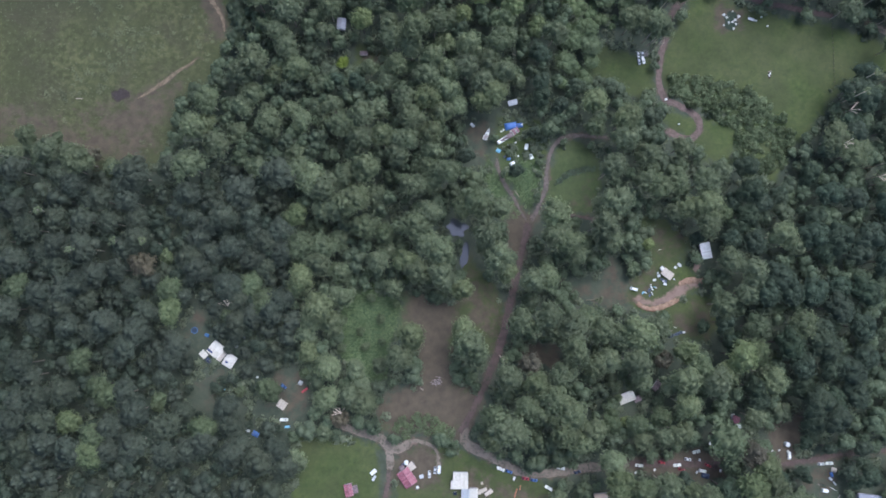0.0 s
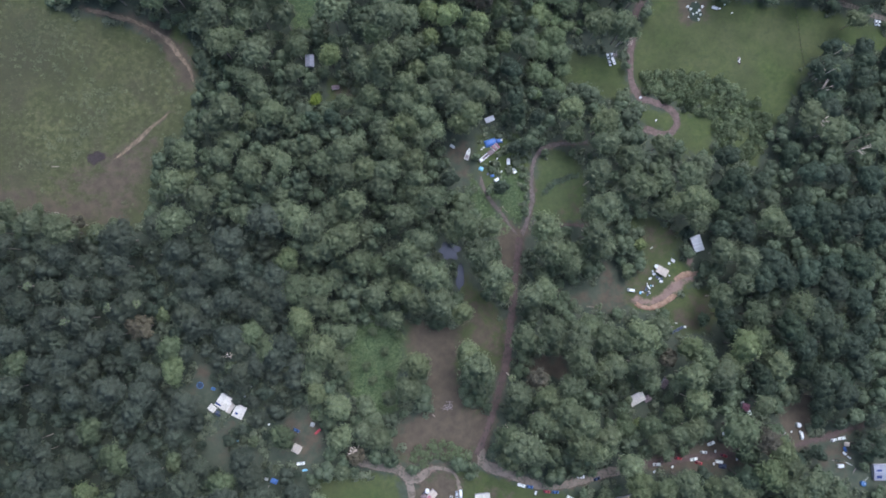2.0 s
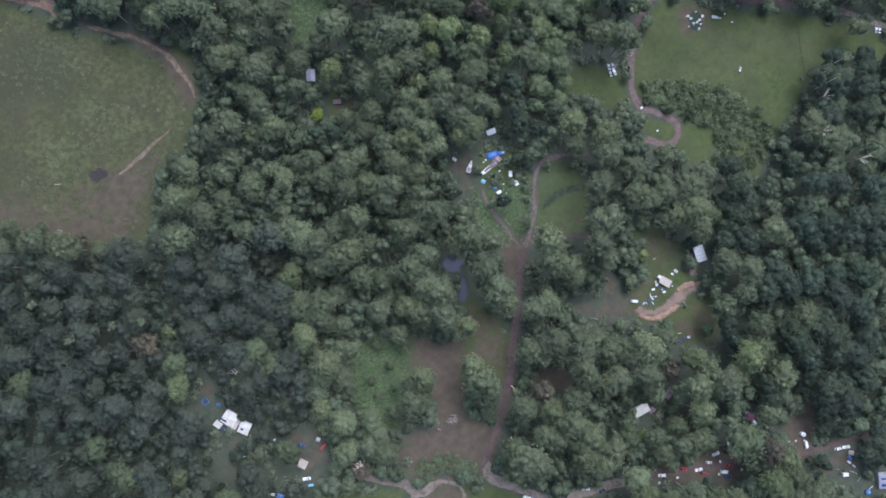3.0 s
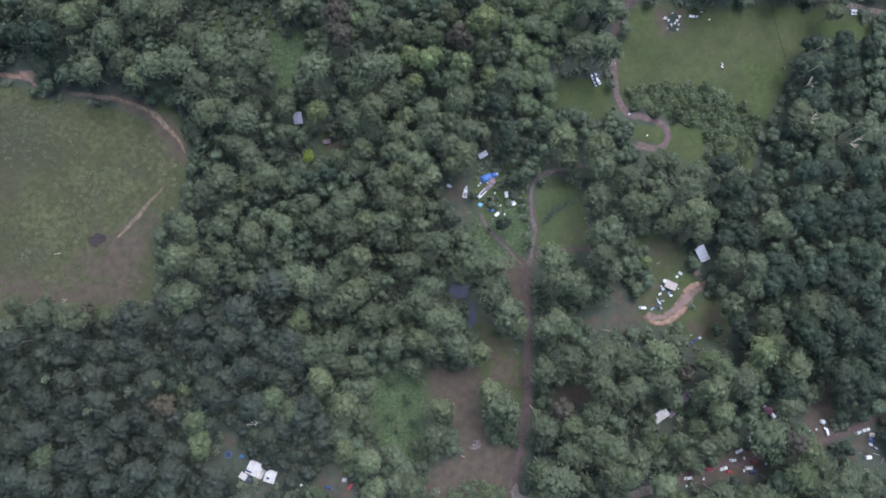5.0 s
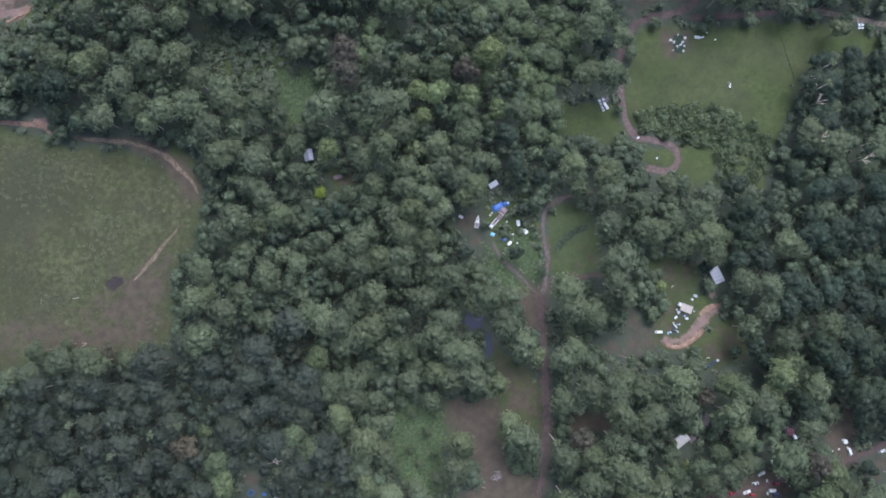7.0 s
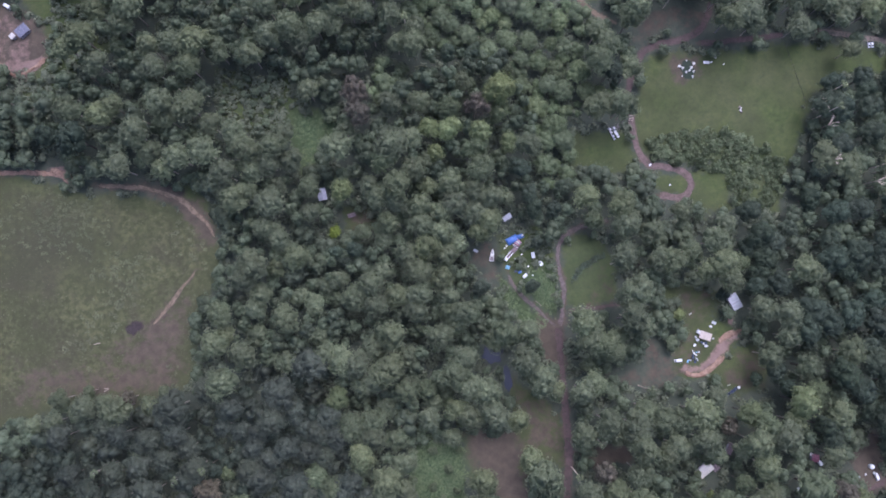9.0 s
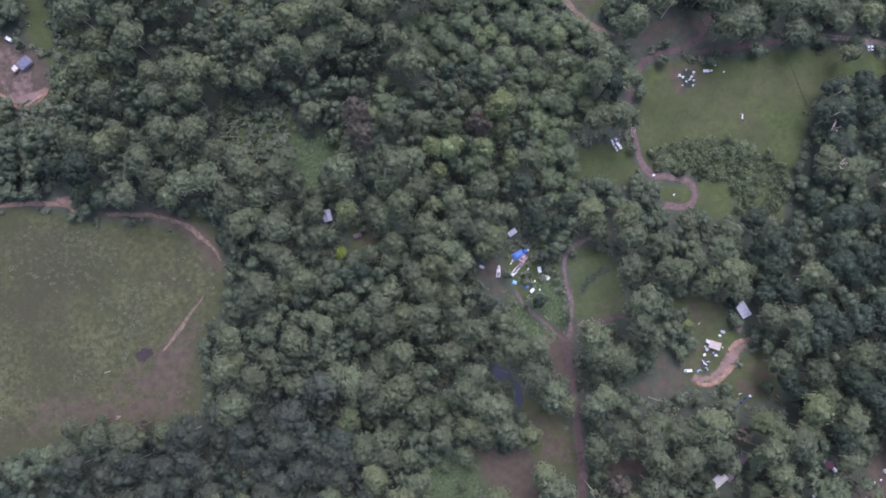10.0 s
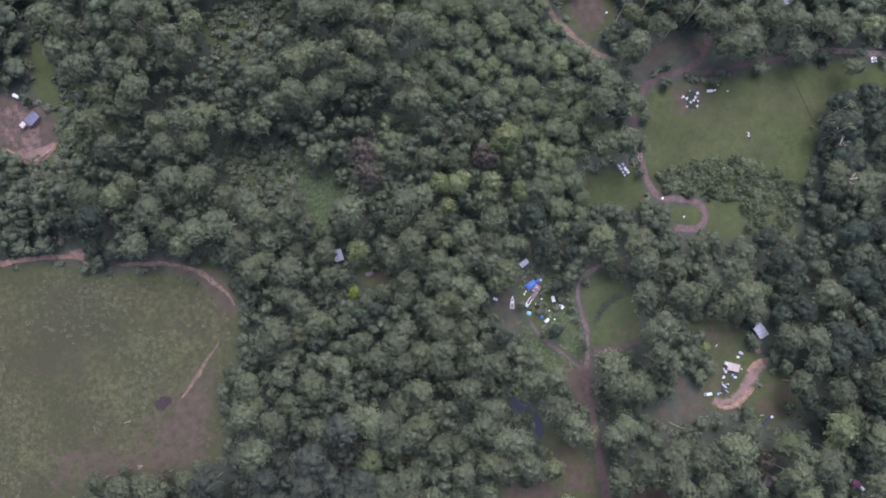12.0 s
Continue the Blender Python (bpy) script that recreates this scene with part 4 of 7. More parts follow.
for px, py in (-108.7, -52.4), (-97.2, -49.0), (-106.1, -25.9):
    goods("storage_box", px, py, 20, 1.1, 1.0, 0.8, WHITE_PLASTIC, "small white plastic box in the farm yard", "box")
goods("storage_box", -116.0, -56.1, 10, 1.0, 0.6, 0.5, TEAL_TARP, "small pale blue box in the grass", "box")
goods("storage_box", -113.3, -56.4, 40, 1.2, 0.7, 0.5, SILVER_PAINT, "small grey box in the grass", "box")

# The yard with the square roof
house(-81.6, -64.5, -34, 5.2, 5.0, 2.4, BEIGE_STEEL, "square pale metal carport roof in a dirt yard", name="carport", category="carport", gable=False, pitch=0.05, open_sides=True)
car(-80.4, -73.6, -2, "ute", WHITE_PAINT, "white pickup parked beside a square roof")
goods("dinghy", -78.4, -77.6, 2, 2.9, 1.1, 0.7, TEAL_TARP, "small light blue dinghy on the grass", "dinghy")
car(-81.5, -54.3, -36, "car", BLUE_PAINT, "blue car parked in a dirt yard")
goods("plough", -68.9, -56.7, 36, 4.0, 1.2, 0.9, RED_PAINT, "faded red farm implement on bare earth", "implement")
tent(-71.6, -52.5, -26, 2.6, 1.9, WHITE_CANVAS, "small pale canvas tent in the yard")
goods("storage_box", -86.8, -58.7, -86, 1.6, 0.8, 0.9, WHITE_PLASTIC, "white box under a tree", "box")
sheet(-96.9, -81.7, -29, 4.2, 3.0, BLUE_TARP, "blue tarpaulin over stored goods under trees", tall=1.1)
goods("storage_box", -101.2, -79.8, -19, 2.0, 1.3, 0.9, WHITE_PLASTIC, "white box beside a blue tarpaulin", "box")

# Red-roofed house and the sheds by the southern road
house(-7.6, -105.9, -56, 10.2, 7.8, 2.8, RED_STEEL, "red rusty metal-roofed farmhouse", pitch=0.3)
house(-5.2, -99.8, -50, 4.3, 4.2, 2.4, BEIGE_STEEL, "pink-beige annex roof of the red house", name="annex", category="annex", gable=False, pitch=0.08)
house(-10.4, -100.7, -56, 3.4, 3.0, 2.3, BROWN_STEEL, "brown porch roof of the red house", name="porch", category="porch", gable=False, pitch=0.08, open_sides=True)
tank(-8.2, -98.0, 1.2, 2.0, WHITE_PLASTIC, "small white water tank beside the red house")
goods("storage_box", -10.2, -99.2, 30, 1.6, 1.2, 1.0, DARK_PAINT, "dark box beside a tank", "box")
goods("storage_box", -1.5, -111.8, 30, 1.4, 1.3, 1.0, WHITE_PLASTIC, "white box at the corner of the red house", "box")
goods("storage_box", 0.8, -105.9, 10, 2.4, 2.0, 0.8, SILVER_PAINT, "grey covered box beside the red house", "box")
car(5.4, -104.7, -88, "car", WHITE_PAINT, "white car with dark windows on the grass", "cars by the red house")
car(8.7, -102.5, -95, "car", SILVER_PAINT, "silver car parked beside white cars", "cars by the red house")
car(11.1, -102.2, -95, "van", WHITE_PAINT, "white van parked at the end of a loop track", "cars by the red house")
trailer(-27.3, -103.2, 38, 3.8, 2.2, WHITE_PAINT, "white box trailer at the edge of a green field")
trailer(-26.9, -106.6, 60, 3.2, 1.4, SILVER_PAINT, "narrow grey trailer in the grass")
house(-41.2, -112.5, -78, 7.2, 4.6, 2.6, RED_STEEL, "small shed with a faded red roof", name="shed", category="shed", pitch=0.25)
house(-37.4, -112.1, -78, 4.6, 2.8, 2.1, BROWN_STEEL, "brown lean-to beside a red shed", name="lean_to", category="lean-to", gable=False, pitch=0.06, open_sides=True)
house(23.5, -105.6, -1, 8.8, 4.9, 2.7, WHITE_STEEL, "white metal-roofed shed by the road", name="shed", category="shed", gable=False, pitch=0.08)
house(22.8, -110.2, -1, 10.2, 4.6, 2.6, WHITE_STEEL, "long white metal-roofed shed by the road", name="shed", category="shed", gable=False, pitch=0.08)
house(26.3, -116.1, -2, 5.0, 7.6, 2.6, GREY_STEEL, "pale grey roof behind the white sheds", name="shed", category="shed", gable=False, pitch=0.06)
house(30.9, -115.8, -2, 4.9, 7.8, 2.8, WHITE_STEEL, "tall white roof beside a grey one", name="shed", category="shed", gable=False, pitch=0.06)
for px, py, sx, sy in ((32.8, -113.4, 2.2, 1.6), (35.5, -114.3, 2.6, 2.0), (37.8, -113.4, 2.4, 1.8), (39.1, -115.6, 3.0, 2.0), (41.1, -114.4, 2.2, 2.4), (36.2, -110.0, 1.4, 1.2), (34.5, -115.2, 1.8, 1.6)):
    goods("pallet_stack", px, py, px * 7 % 60, sx, sy, 1.0, BEIGE_STEEL, "stack of cream timber pallets on the grass", "pallets")
goods("water_trough", 20.3, -115.4, 5, 2.0, 2.0, 0.6, WHITE_PLASTIC, "square white water trough", "trough", lid=GLASS)
for px, py in (56.4, -114.5), (58.6, -112.8), (55.5, -116.9):
    plank(px, py, 80, 2.6, ORANGE_PAINT, "orange-painted barrier rail on the ground", name="barrier_rail")
goods("storage_box", 55.1, -107.5, 70, 2.0, 1.0, 1.0, WHITE_PLASTIC, "pale box beside the road", "box")
house(108.5, -119.5, 3, 13.6, 7.6, 2.8, TAN_STEEL, "large beige metal roof among trees", pitch=0.16)

# Cars along the southern road
ROADSIDE = "cars along the gravel road"
for spot, kind, paint, label in (
    ((47.4, -102.2, -24), "ute", WHITE_PAINT, "white pickup parked on the road verge"),
    ((52.2, -103.7, -20), "car", BLUE_PAINT, "blue car parked behind a white pickup"),
    ((61.8, -107.7, -10), "car", RED_PAINT, "dark red car parked on the road verge"),
    ((66.8, -108.6, -10), "car", BLUE_PAINT, "blue car parked behind a red car"),
    ((75.3, -113.0, -31), "ute", WHITE_PAINT, "white pickup parked slantwise off the road"),
    ((83.1, -102.1, -8), "ute", WHITE_PAINT, "white pickup parked on the far side of the road"),
    ((92.7, -104.5, 14), "car", DARK_PAINT, "dark car parked in tree shade"),
    ((129.9, -101.1, -186), "ute", WHITE_PAINT, "white pickup parked on bare dirt"),
    ((143.8, -99.5, -10), "car", RED_PAINT, "bright red car parked on bare dirt"),
    ((153.0, -101.2, 4), "ute", WHITE_PAINT, "white pickup parked beside red cars"),
    ((159.9, -98.1, -10), "car", WHITE_PAINT, "white car parked on the dirt"),
    ((165.4, -93.8, 14), "ute", WHITE_PAINT, "white pickup parked at the wood's edge"),
    ((155.6, -103.8, -21), "car", RED_PAINT, "red car parked behind a pickup"),
    ((168.2, -104.6, -14), "van", WHITE_PAINT, "large white van parked in the shade"),
    ((171.9, -101.7, -26), "car", RED_PAINT, "red car under the trees"),
    ((242.1, -102.0, 2), "car", WHITE_PAINT, "white car parked on a dirt yard"),
    ((247.3, -101.6, -1), "ute", WHITE_PAINT, "white pickup parked beside a white car"),
    ((222.5, -96.8, -88), "van", WHITE_PAINT, "white van parked under trees"),
):
    car(*spot, kind, paint, label, ROADSIDE)
for px, py in (139.2, -103.8), (127.8, -105.1), (167.2, -98.6), (179.4, -104.9), (164.8, -105.5):
    goods("storage_box", px, py, px % 90, 1.5, 0.9, 0.7, WHITE_PLASTIC, "small pale box lying by the road", "box")
for px, py in (174.4, -89.2), (176.4, -90.1), (178.6, -89.7), (176.8, -91.5), (179.6, -91.8):
    goods("storage_box", px, py, px % 90, 1.8, 1.2, 0.9, WHITE_PLASTIC, "white box under a large tree", "box")
sheet(170.0, -107.7, -14, 5.0, 3.0, DARK_PAINT, "dark blue cover beside a white van", tall=1.2)

# South-eastern yard
tank(221.8, -90.3, 1.4, 2.2, WHITE_PLASTIC, "white round water tank on bare earth")
goods("storage_box", 234.3, -93.1, 30, 1.6, 0.9, 0.8, WHITE_PLASTIC, "white box at a bush", "box")
sheet(250.0, -105.6, -16, 3.4, 2.8, BEIGE_STEEL, "brown tarpaulin over a heap", tall=1.1)
sheet(248.2, -108.4, -76, 3.0, 1.8, BLUE_TARP, "blue tarpaulin over a heap", tall=0.8)
goods("storage_box", 246.9, -110.5, -46, 2.2, 1.2, 0.8, WHITE_PLASTIC, "white box in a cluttered yard", "box")
goods("storage_box", 249.2, -113.1, -46, 2.2, 0.8, 0.7, SILVER_PAINT, "grey box in a cluttered yard", "box")
caravan(242.0, -116.8, -6, 3.8, 1.9, WHITE_PAINT, "small white caravan in a yard", tall=1.8)
plank(250.3, -121.4, 49, 4.5, TIMBER, "long brown plank on the ground")
plank(240.2, -114.0, -18, 4.0, TIMBER, "grey plank in the yard")
goods("storage_box", 273.7, -105.1, 30, 1.2, 0.7, 0.6, TEAL_TARP, "pale box in the scrub", "box")
house(267.7, -123.6, -7, 14.0, 9.4, 2.8, LILAC_STEEL, "lilac-grey metal-roofed house with solar panels", pitch=0.12, panels=((-5.0, -2.6, 1.0, 1.6), (-3.9, -2.6, 1.0, 1.6), (-2.8, -2.6, 1.0, 1.6), (-5.0, 1.2, 1.0, 1.2), (-3.9, 1.2, 1.0, 1.2), (-2.8, 1.2, 1.0, 1.2)))
tank(253.5, -128.6, 1.5, 1.6, BLUE_PLASTIC, "blue water tank with a pale lid")
plank(256.4, -127.0, 34, 4.2, WHITE_PLASTIC, "pale pipe from a tank to a house", 0.2, "water_pipe")

for px, py in (210.6, -93.4), (212.6, -93.9), (217.0, -93.8), (222.3, -94.4):
    goods("storage_box", px, py, px % 90, 1.3, 0.7, 0.6, WHITE_PLASTIC, "small white box in a row on bare earth", "box")
goods("storage_box", 271.7, -104.2, 20, 1.2, 1.0, 0.6, WHITE_PLASTIC, "pale box in the scrub", "box")
goods("storage_box", 275.6, -107.6, 50, 1.6, 0.8, 0.6, WHITE_PLASTIC, "pale box in the scrub", "box")
sheet(241.9, -114.2, -18, 4.0, 1.4, GROUNDSHEET, "dull green cover over a heap in the yard", tall=0.6)
plank(248.3, -116.6, -31, 5.0, WHITE_PLASTIC, "pale pipe lying in the yard", 0.2, "water_pipe")

# Roofs hidden among the southern trees
house(124.3, -61.8, 21, 10.0, 5.6, 2.5, WHITE_STEEL, "weathered white roof half under a tree", name="cottage", category="cottage", pitch=0.2)
house(130.9, -62.5, 21, 4.4, 3.6, 2.2, BROWN_STEEL, "brown lean-to beside a white roof", name="lean_to", category="lean-to", gable=False, pitch=0.06, open_sides=True)
house(143.1, -55.1, 48, 6.4, 3.4, 2.3, BROWN_STEEL, "dull brown-grey shed roof between trees", name="shed", category="shed", gable=False, pitch=0.08)
house(190.6, -75.3, -24, 4.6, 4.4, 2.4, RED_STEEL, "red roof of a hut under the trees", name="hut", category="hut", pitch=0.25)
caravan(192.7, -79.1, -74, 3.0, 1.9, WHITE_PAINT, "white caravan beside a red hut", tall=1.9)
goods("storage_box", 189.9, -73.1, 20, 2.0, 1.4, 1.1, WHITE_PLASTIC, "white box beside a red hut", "box")

# Camp on the levelled ground with the clay bank
house(153.9, 13.1, -36, 7.4, 4.7, 2.6, BEIGE_STEEL, "cream flat-roofed camp shelter on levelled ground", name="camp_shelter", category="shelter", gable=False, pitch=0.05, open_sides=True)
goods("storage_box", 151.2, 16.4, -44, 2.2, 2.0, 1.8, WHITE_PLASTIC, "white box at the end of a camp shelter", "box")
trailer(162.6, 18.8, -44, 2.6, 1.6, SILVER_PAINT, "grey trailer parked behind the camp shelter")
goods("storage_box", 159.9, 17.2, -34, 1.3, 1.2, 1.0, WHITE_PLASTIC, "small white box beside a trailer", "box")
car(132.6, 3.6, -194, "van", WHITE_PAINT, "white van parked on the grass at a camp")
CAMP = (
    (146.0, 9.1, 1.8, 1.2, 0.8, WHITE_PLASTIC, "white"), (152.5, 6.8, 1.7, 1.5, 0.9, WHITE_PLASTIC, "white"), (148.7, 11.8, 2.2, 1.3, 0.8, SILVER_PAINT, "grey"),
    (150.8, 9.8, 2.0, 1.0, 0.7, DARK_PAINT, "dark"), (148.5, 13.7, 1.6, 1.0, 0.8, SILVER_PAINT, "grey"), (151.9, 8.5, 1.5, 0.8, 0.6, SILVER_PAINT, "grey"),
    (144.2, 4.4, 1.6, 0.8, 0.7, WHITE_PLASTIC, "white"), (145.8, 4.8, 1.3, 0.6, 0.5, TEAL_TARP, "pale green"), (142.5, 2.6, 2.2, 1.2, 1.0, DARK_PAINT, "black"),
    (144.2, 0.8, 2.4, 0.8, 0.8, SILVER_PAINT, "grey"), (140.3, 1.4, 1.6, 0.8, 0.6, WHITE_PLASTIC, "white"), (138.3, 1.1, 1.4, 1.0, 0.6, TEAL_TARP, "pale green"),
    (142.8, -0.3, 2.0, 1.2, 0.9, DARK_PAINT, "black"), (143.7, 6.4, 1.0, 0.6, 0.5, WHITE_PLASTIC, "white"), (158.7, 9.7, 1.0, 0.8, 0.8, SILVER_PAINT, "grey"),
)
CAMP += (
    (143.9, 5.0, 1.6, 0.9, 0.7, WHITE_PLASTIC, "white"), (142.6, 3.5, 1.8, 1.2, 0.8, DARK_PAINT, "dark"), (144.8, 3.3, 1.2, 0.8, 0.6, WHITE_PLASTIC, "white"),
    (141.3, 1.7, 2.2, 1.2, 0.9, GROUNDSHEET, "dark green"), (143.5, 0.4, 2.0, 1.4, 0.8, GROUNDSHEET, "dark green"), (138.9, 1.6, 1.2, 0.9, 0.6, TEAL_TARP, "pale green"),
    (147.1, 4.5, 1.2, 0.8, 0.5, SILVER_PAINT, "grey"), (151.0, 9.4, 1.8, 1.0, 0.8, DARK_PAINT, "dark"), (153.3, 8.4, 2.0, 1.2, 0.9, DARK_PAINT, "dark"),
    (149.5, 12.0, 1.6, 0.9, 0.8, SILVER_PAINT, "grey"), (146.4, 9.5, 1.7, 1.0, 0.8, WHITE_PLASTIC, "white"), (153.1, 6.6, 1.5, 1.2, 0.9, WHITE_PLASTIC, "white"),
)
for px, py, sx, sy, sz, paint, colour in CAMP:
    goods("camp_box", px, py, px * 37 % 180, 0.8 * sx, 0.8 * sy, sz, paint, colour + " box among camp goods on the grass", "box")
plank(150.6, 28.4, 21, 2.0, WHITE_PLASTIC, "short pale plank on the grass")
house(179.3, 27.7, -80, 10.2, 6.2, 2.8, GREY_STEEL, "pale grey skillion-roofed shed at the wood's edge", name="shed", category="shed", gable=False, pitch=0.06)
car(154.8, -25.4, 21, "car", DARK_PAINT, "dark blue car on bare ground below the camp")
car(159.4, -23.8, 21, "ute", DARK_PAINT, "dark pickup behind a dark car")
goods("storage_box", 162.9, -23.1, 20, 1.3, 1.2, 1.2, WHITE_PLASTIC, "white box beside dark cars", "box")
plank(157.9, -20.1, -4, 2.2, WHITE_PLASTIC, "pale plank beside dark cars")
plank(155.0, -22.2, 1, 2.4, TIMBER, "pale timber on bare ground")

# Boat camp with tarpaulins
boat(41.6, 101.3, 66)
house(58.1, 121.7, 16, 6.0, 3.2, 2.2, GREY_STEEL, "grey shed roof with a white eave by the boat camp", name="shed", category="shed", gable=False, pitch=0.1)
sheet(56.9, 107.0, 11, 7.6, 4.6, BLUE_TARP, "large blue tarpaulin over a camp", tall=2.0)
sheet(62.6, 107.6, 6, 4.4, 3.0, BLUE_TARP, "blue tarpaulin with white corners", tall=1.8)
goods("storage_box", 63.9, 107.7, 20, 1.1, 0.9, 1.9, WHITE_PLASTIC, "white box at a blue tarpaulin", "box")
for k, (px, py) in enumerate(((57.7, 102.4), (58.9, 103.3), (60.0, 104.1), (61.0, 104.9))):
    sheet(px, py, -54, 4.2, 1.0, PINK_CANVAS if k % 2 else WHITE_CANVAS, "pink and white striped awning cloth of a camp", "awning", 2.0, "awning")
house(56.2, 100.5, 31, 4.4, 2.8, 2.2, BROWN_STEEL, "brown roofed camp shelter with an awning", name="camp_shelter", category="shelter", gable=False, pitch=0.05, open_sides=True)
flatbed(51.7, 97.8, -147, 8.2, "old white flatbed truck with pale rails in a woodland camp")
sheet(48.9, 91.0, -34, 2.8, 2.4, TEAL_TARP, "pale teal tarpaulin on the ground", tall=0.7)
sheet(55.4, 85.7, 6, 2.4, 1.6, BLUE_TARP, "small blue tarpaulin over goods", tall=0.7)
goods("storage_box", 52.8, 87.1, 20, 1.6, 1.2, 0.7, DARK_PAINT, "dark box in the camp", "box")
caravan(57.6, 82.6, 26, 3.4, 1.9, WHITE_PAINT, "small rounded white caravan in the camp", tall=1.9)
trailer(66.7, 93.6, -99, 3.8, 2.1, WHITE_PAINT, "white-sided trailer in the grass")
trailer(69.6, 87.3, -64, 3.4, 2.4, WHITE_PAINT, "white-sided trailer beside scrub")
for px, py in (61.5, 87.7), (55.1, 94.8), (52.3, 104.4), (50.8, 103.3), (59.9, 96.3), (62.5, 81.5):
    goods("storage_box", px, py, px * 11 % 90, 1.0, 0.8, 0.7, WHITE_PLASTIC, "small pale box in the camp", "box")
goods("storage_box", 32.5, 107.2, -44, 3.0, 1.6, 1.0, SILVER_PAINT, "dull grey crate in the shade", "box")

# Green paddock and the cars beside its track
for px, py, kind, paint, turn, label in (
    (142.2, 157.3, "car", WHITE_PAINT, -80, "white car parked on dark grass"),
    (145.0, 157.6, "car", SILVER_PAINT, -84, "silver car parked beside white cars"),
    (145.6, 153.4, "ute", WHITE_PAINT, -74, "white pickup parked on dark grass"),
    (142.8, 152.6, "car", SILVER_PAINT, -80, "silver car parked behind a white pickup"),
):
    car(px, py, turn, kind, paint, label, "cars on the dark grass")
TENTS = ((200.6, 185.3, 10), (202.4, 183.6, 190), (210.4, 184.2, 65), (208.0, 182.0, 40), (203.8, 180.2, 100), (206.2, 180.6, 20), (208.6, 179.2, 200), (207.0, 176.2, 75), (200.4, 178.4, 150), (206.2, 187.4, 30))
for k, (px, py, turn) in enumerate(TENTS):
    tent(px, py, turn, (1.6, 1.3, 0.8)[0 if k < 4 else 1 if k < 8 else 2], 1.1, WHITE_CANVAS, "small three-sided white tent on the paddock", "white tents", 3)
trailer(218.3, 182.2, -19, 4.0, 1.8, SILVER_PAINT, "pale grey trailer on the paddock")
goods("storage_box", 221.6, 181.4, 5, 1.4, 0.8, 0.7, WHITE_PLASTIC, "white box beside a trailer", "box")
for px, py in (225.3, 183.7), (229.4, 177.7):
    goods("storage_box", px, py, 10, 1.0, 0.7, 0.6, WHITE_PLASTIC, "small pale box on the paddock", "box")
for k, (px, py) in enumerate(((230.2, 147.3), (230.7, 146.0), (229.9, 144.6))):
    plank(px, py, k * 55 + 10, 1.8, WHITE_PLASTIC if k else TIMBER, "pale timber in an ash heap", 0.5)
for px, py in (328.3, 161.8), (330.6, 161.3):
    car(px, py, -99, "car", WHITE_PAINT, "white car under trees at the paddock", "cars at the paddock corner")
goods("storage_box", 160.2, 127.6, 20, 1.5, 1.1, 0.8, WHITE_PLASTIC, "white box beside the track", "box")
goods("storage_box", 168.0, 111.1, 20, 1.0, 0.8, 0.7, WHITE_PLASTIC, "small white box on the grass", "box")

def fence(points, label):
    """Timber posts with three strands of wire along a line."""
    line = smooth_line(points, 3.0)
    ob = thing("fence", *line[0], 0, label, "fence")
    base = height(*line[0])
    at = [Vector((px - line[0][0], py - line[0][1], height(px, py) - base)) for px, py in line]
    for p in at:
        part("post", tubed(p + Vector((0, 0, -0.3)), p + Vector((0, 0, 1.25)), 0.11, 0.10, sides=7), DARK_BARK, ob)
    for z in (0.4, 0.75, 1.1):
        bm = bmesh.new()
        for p, q in zip(at, at[1:]):
            tube(bm, p + Vector((0, 0, z)), q + Vector((0, 0, z)), 0.03, 0.03, 4)
        part("wire", bm, RUBBER, ob)
    return ob


fence([(273, 184), (273, 167), (273, 153), (273, 137)], "dark post-and-wire fence across the green paddock")
plank(60.5, 63.5, -58, 5.0, BARK, "pale fallen log beside a path", 0.25, "log")

# Northern roofs
house(-50.3, 170.4, -94, 7.6, 5.4, 2.6, LILAC_STEEL, "blue-grey cabin roof beside a bright tree", name="cabin", category="cabin", pitch=0.2)
house(-36.2, 152.2, 1, 5.0, 2.6, 2.0, BROWN_STEEL, "low brown open shelter with a pale front edge", name="shelter", category="shelter", gable=False, pitch=-0.06, open_sides=True)
plank(-36.4, 151.4, 1, 4.8, WHITE_PLASTIC, "pale beam along the front of a shelter", 0.35, "beam")
house(-199.7, 323.8, 25, 8.2, 6.0, 2.6, DARK_STEEL, "dark grey metal-roofed hut on a bare clay pad", name="hut", category="hut", gable=False, pitch=0.06, wall_paint=PLASTER)
house(-206.7, 322.4, -65, 3.4, 3.2, 2.2, WHITE_STEEL, "small white annex at a grey hut", name="annex", category="annex", gable=False, pitch=0.05)
caravan(-204.1, 341.0, -50, 4.4, 2.1, WHITE_PAINT, "pale caravan near a hut", tall=1.9)
goods("storage_box", 173.0, 255.7, 20, 1.2, 1.0, 0.8, WHITE_PLASTIC, "small white box on dry grass", "box")
house(287.6, 219.6, -22, 6.0, 4.0, 2.6, LILAC_STEEL, "small pale roof among the trees", name="cabin", category="cabin", pitch=0.15)

# Heap of branches in the brown clearing
def branch_heap(x, y, size, label, seed):
    rng = np.random.RandomState(seed)
    ob = thing("branch_heap", x, y, 0, label, "branch heap")
    for k in range(16):
        a, u, v = rng.uniform(0, 6.28), *rng.uniform(-0.4, 0.4, 2) * size
        l, z = rng.uniform(0.3, 0.7) * size, rng.uniform(0.08, 0.7)
        part("branch", tubed((u - l / 2 * math.cos(a), v - l / 2 * math.sin(a), z * 0.5), (u + l / 2 * math.cos(a), v + l / 2 * math.sin(a), z), 0.2, 0.08, sides=6), TIMBER, ob)
    return ob


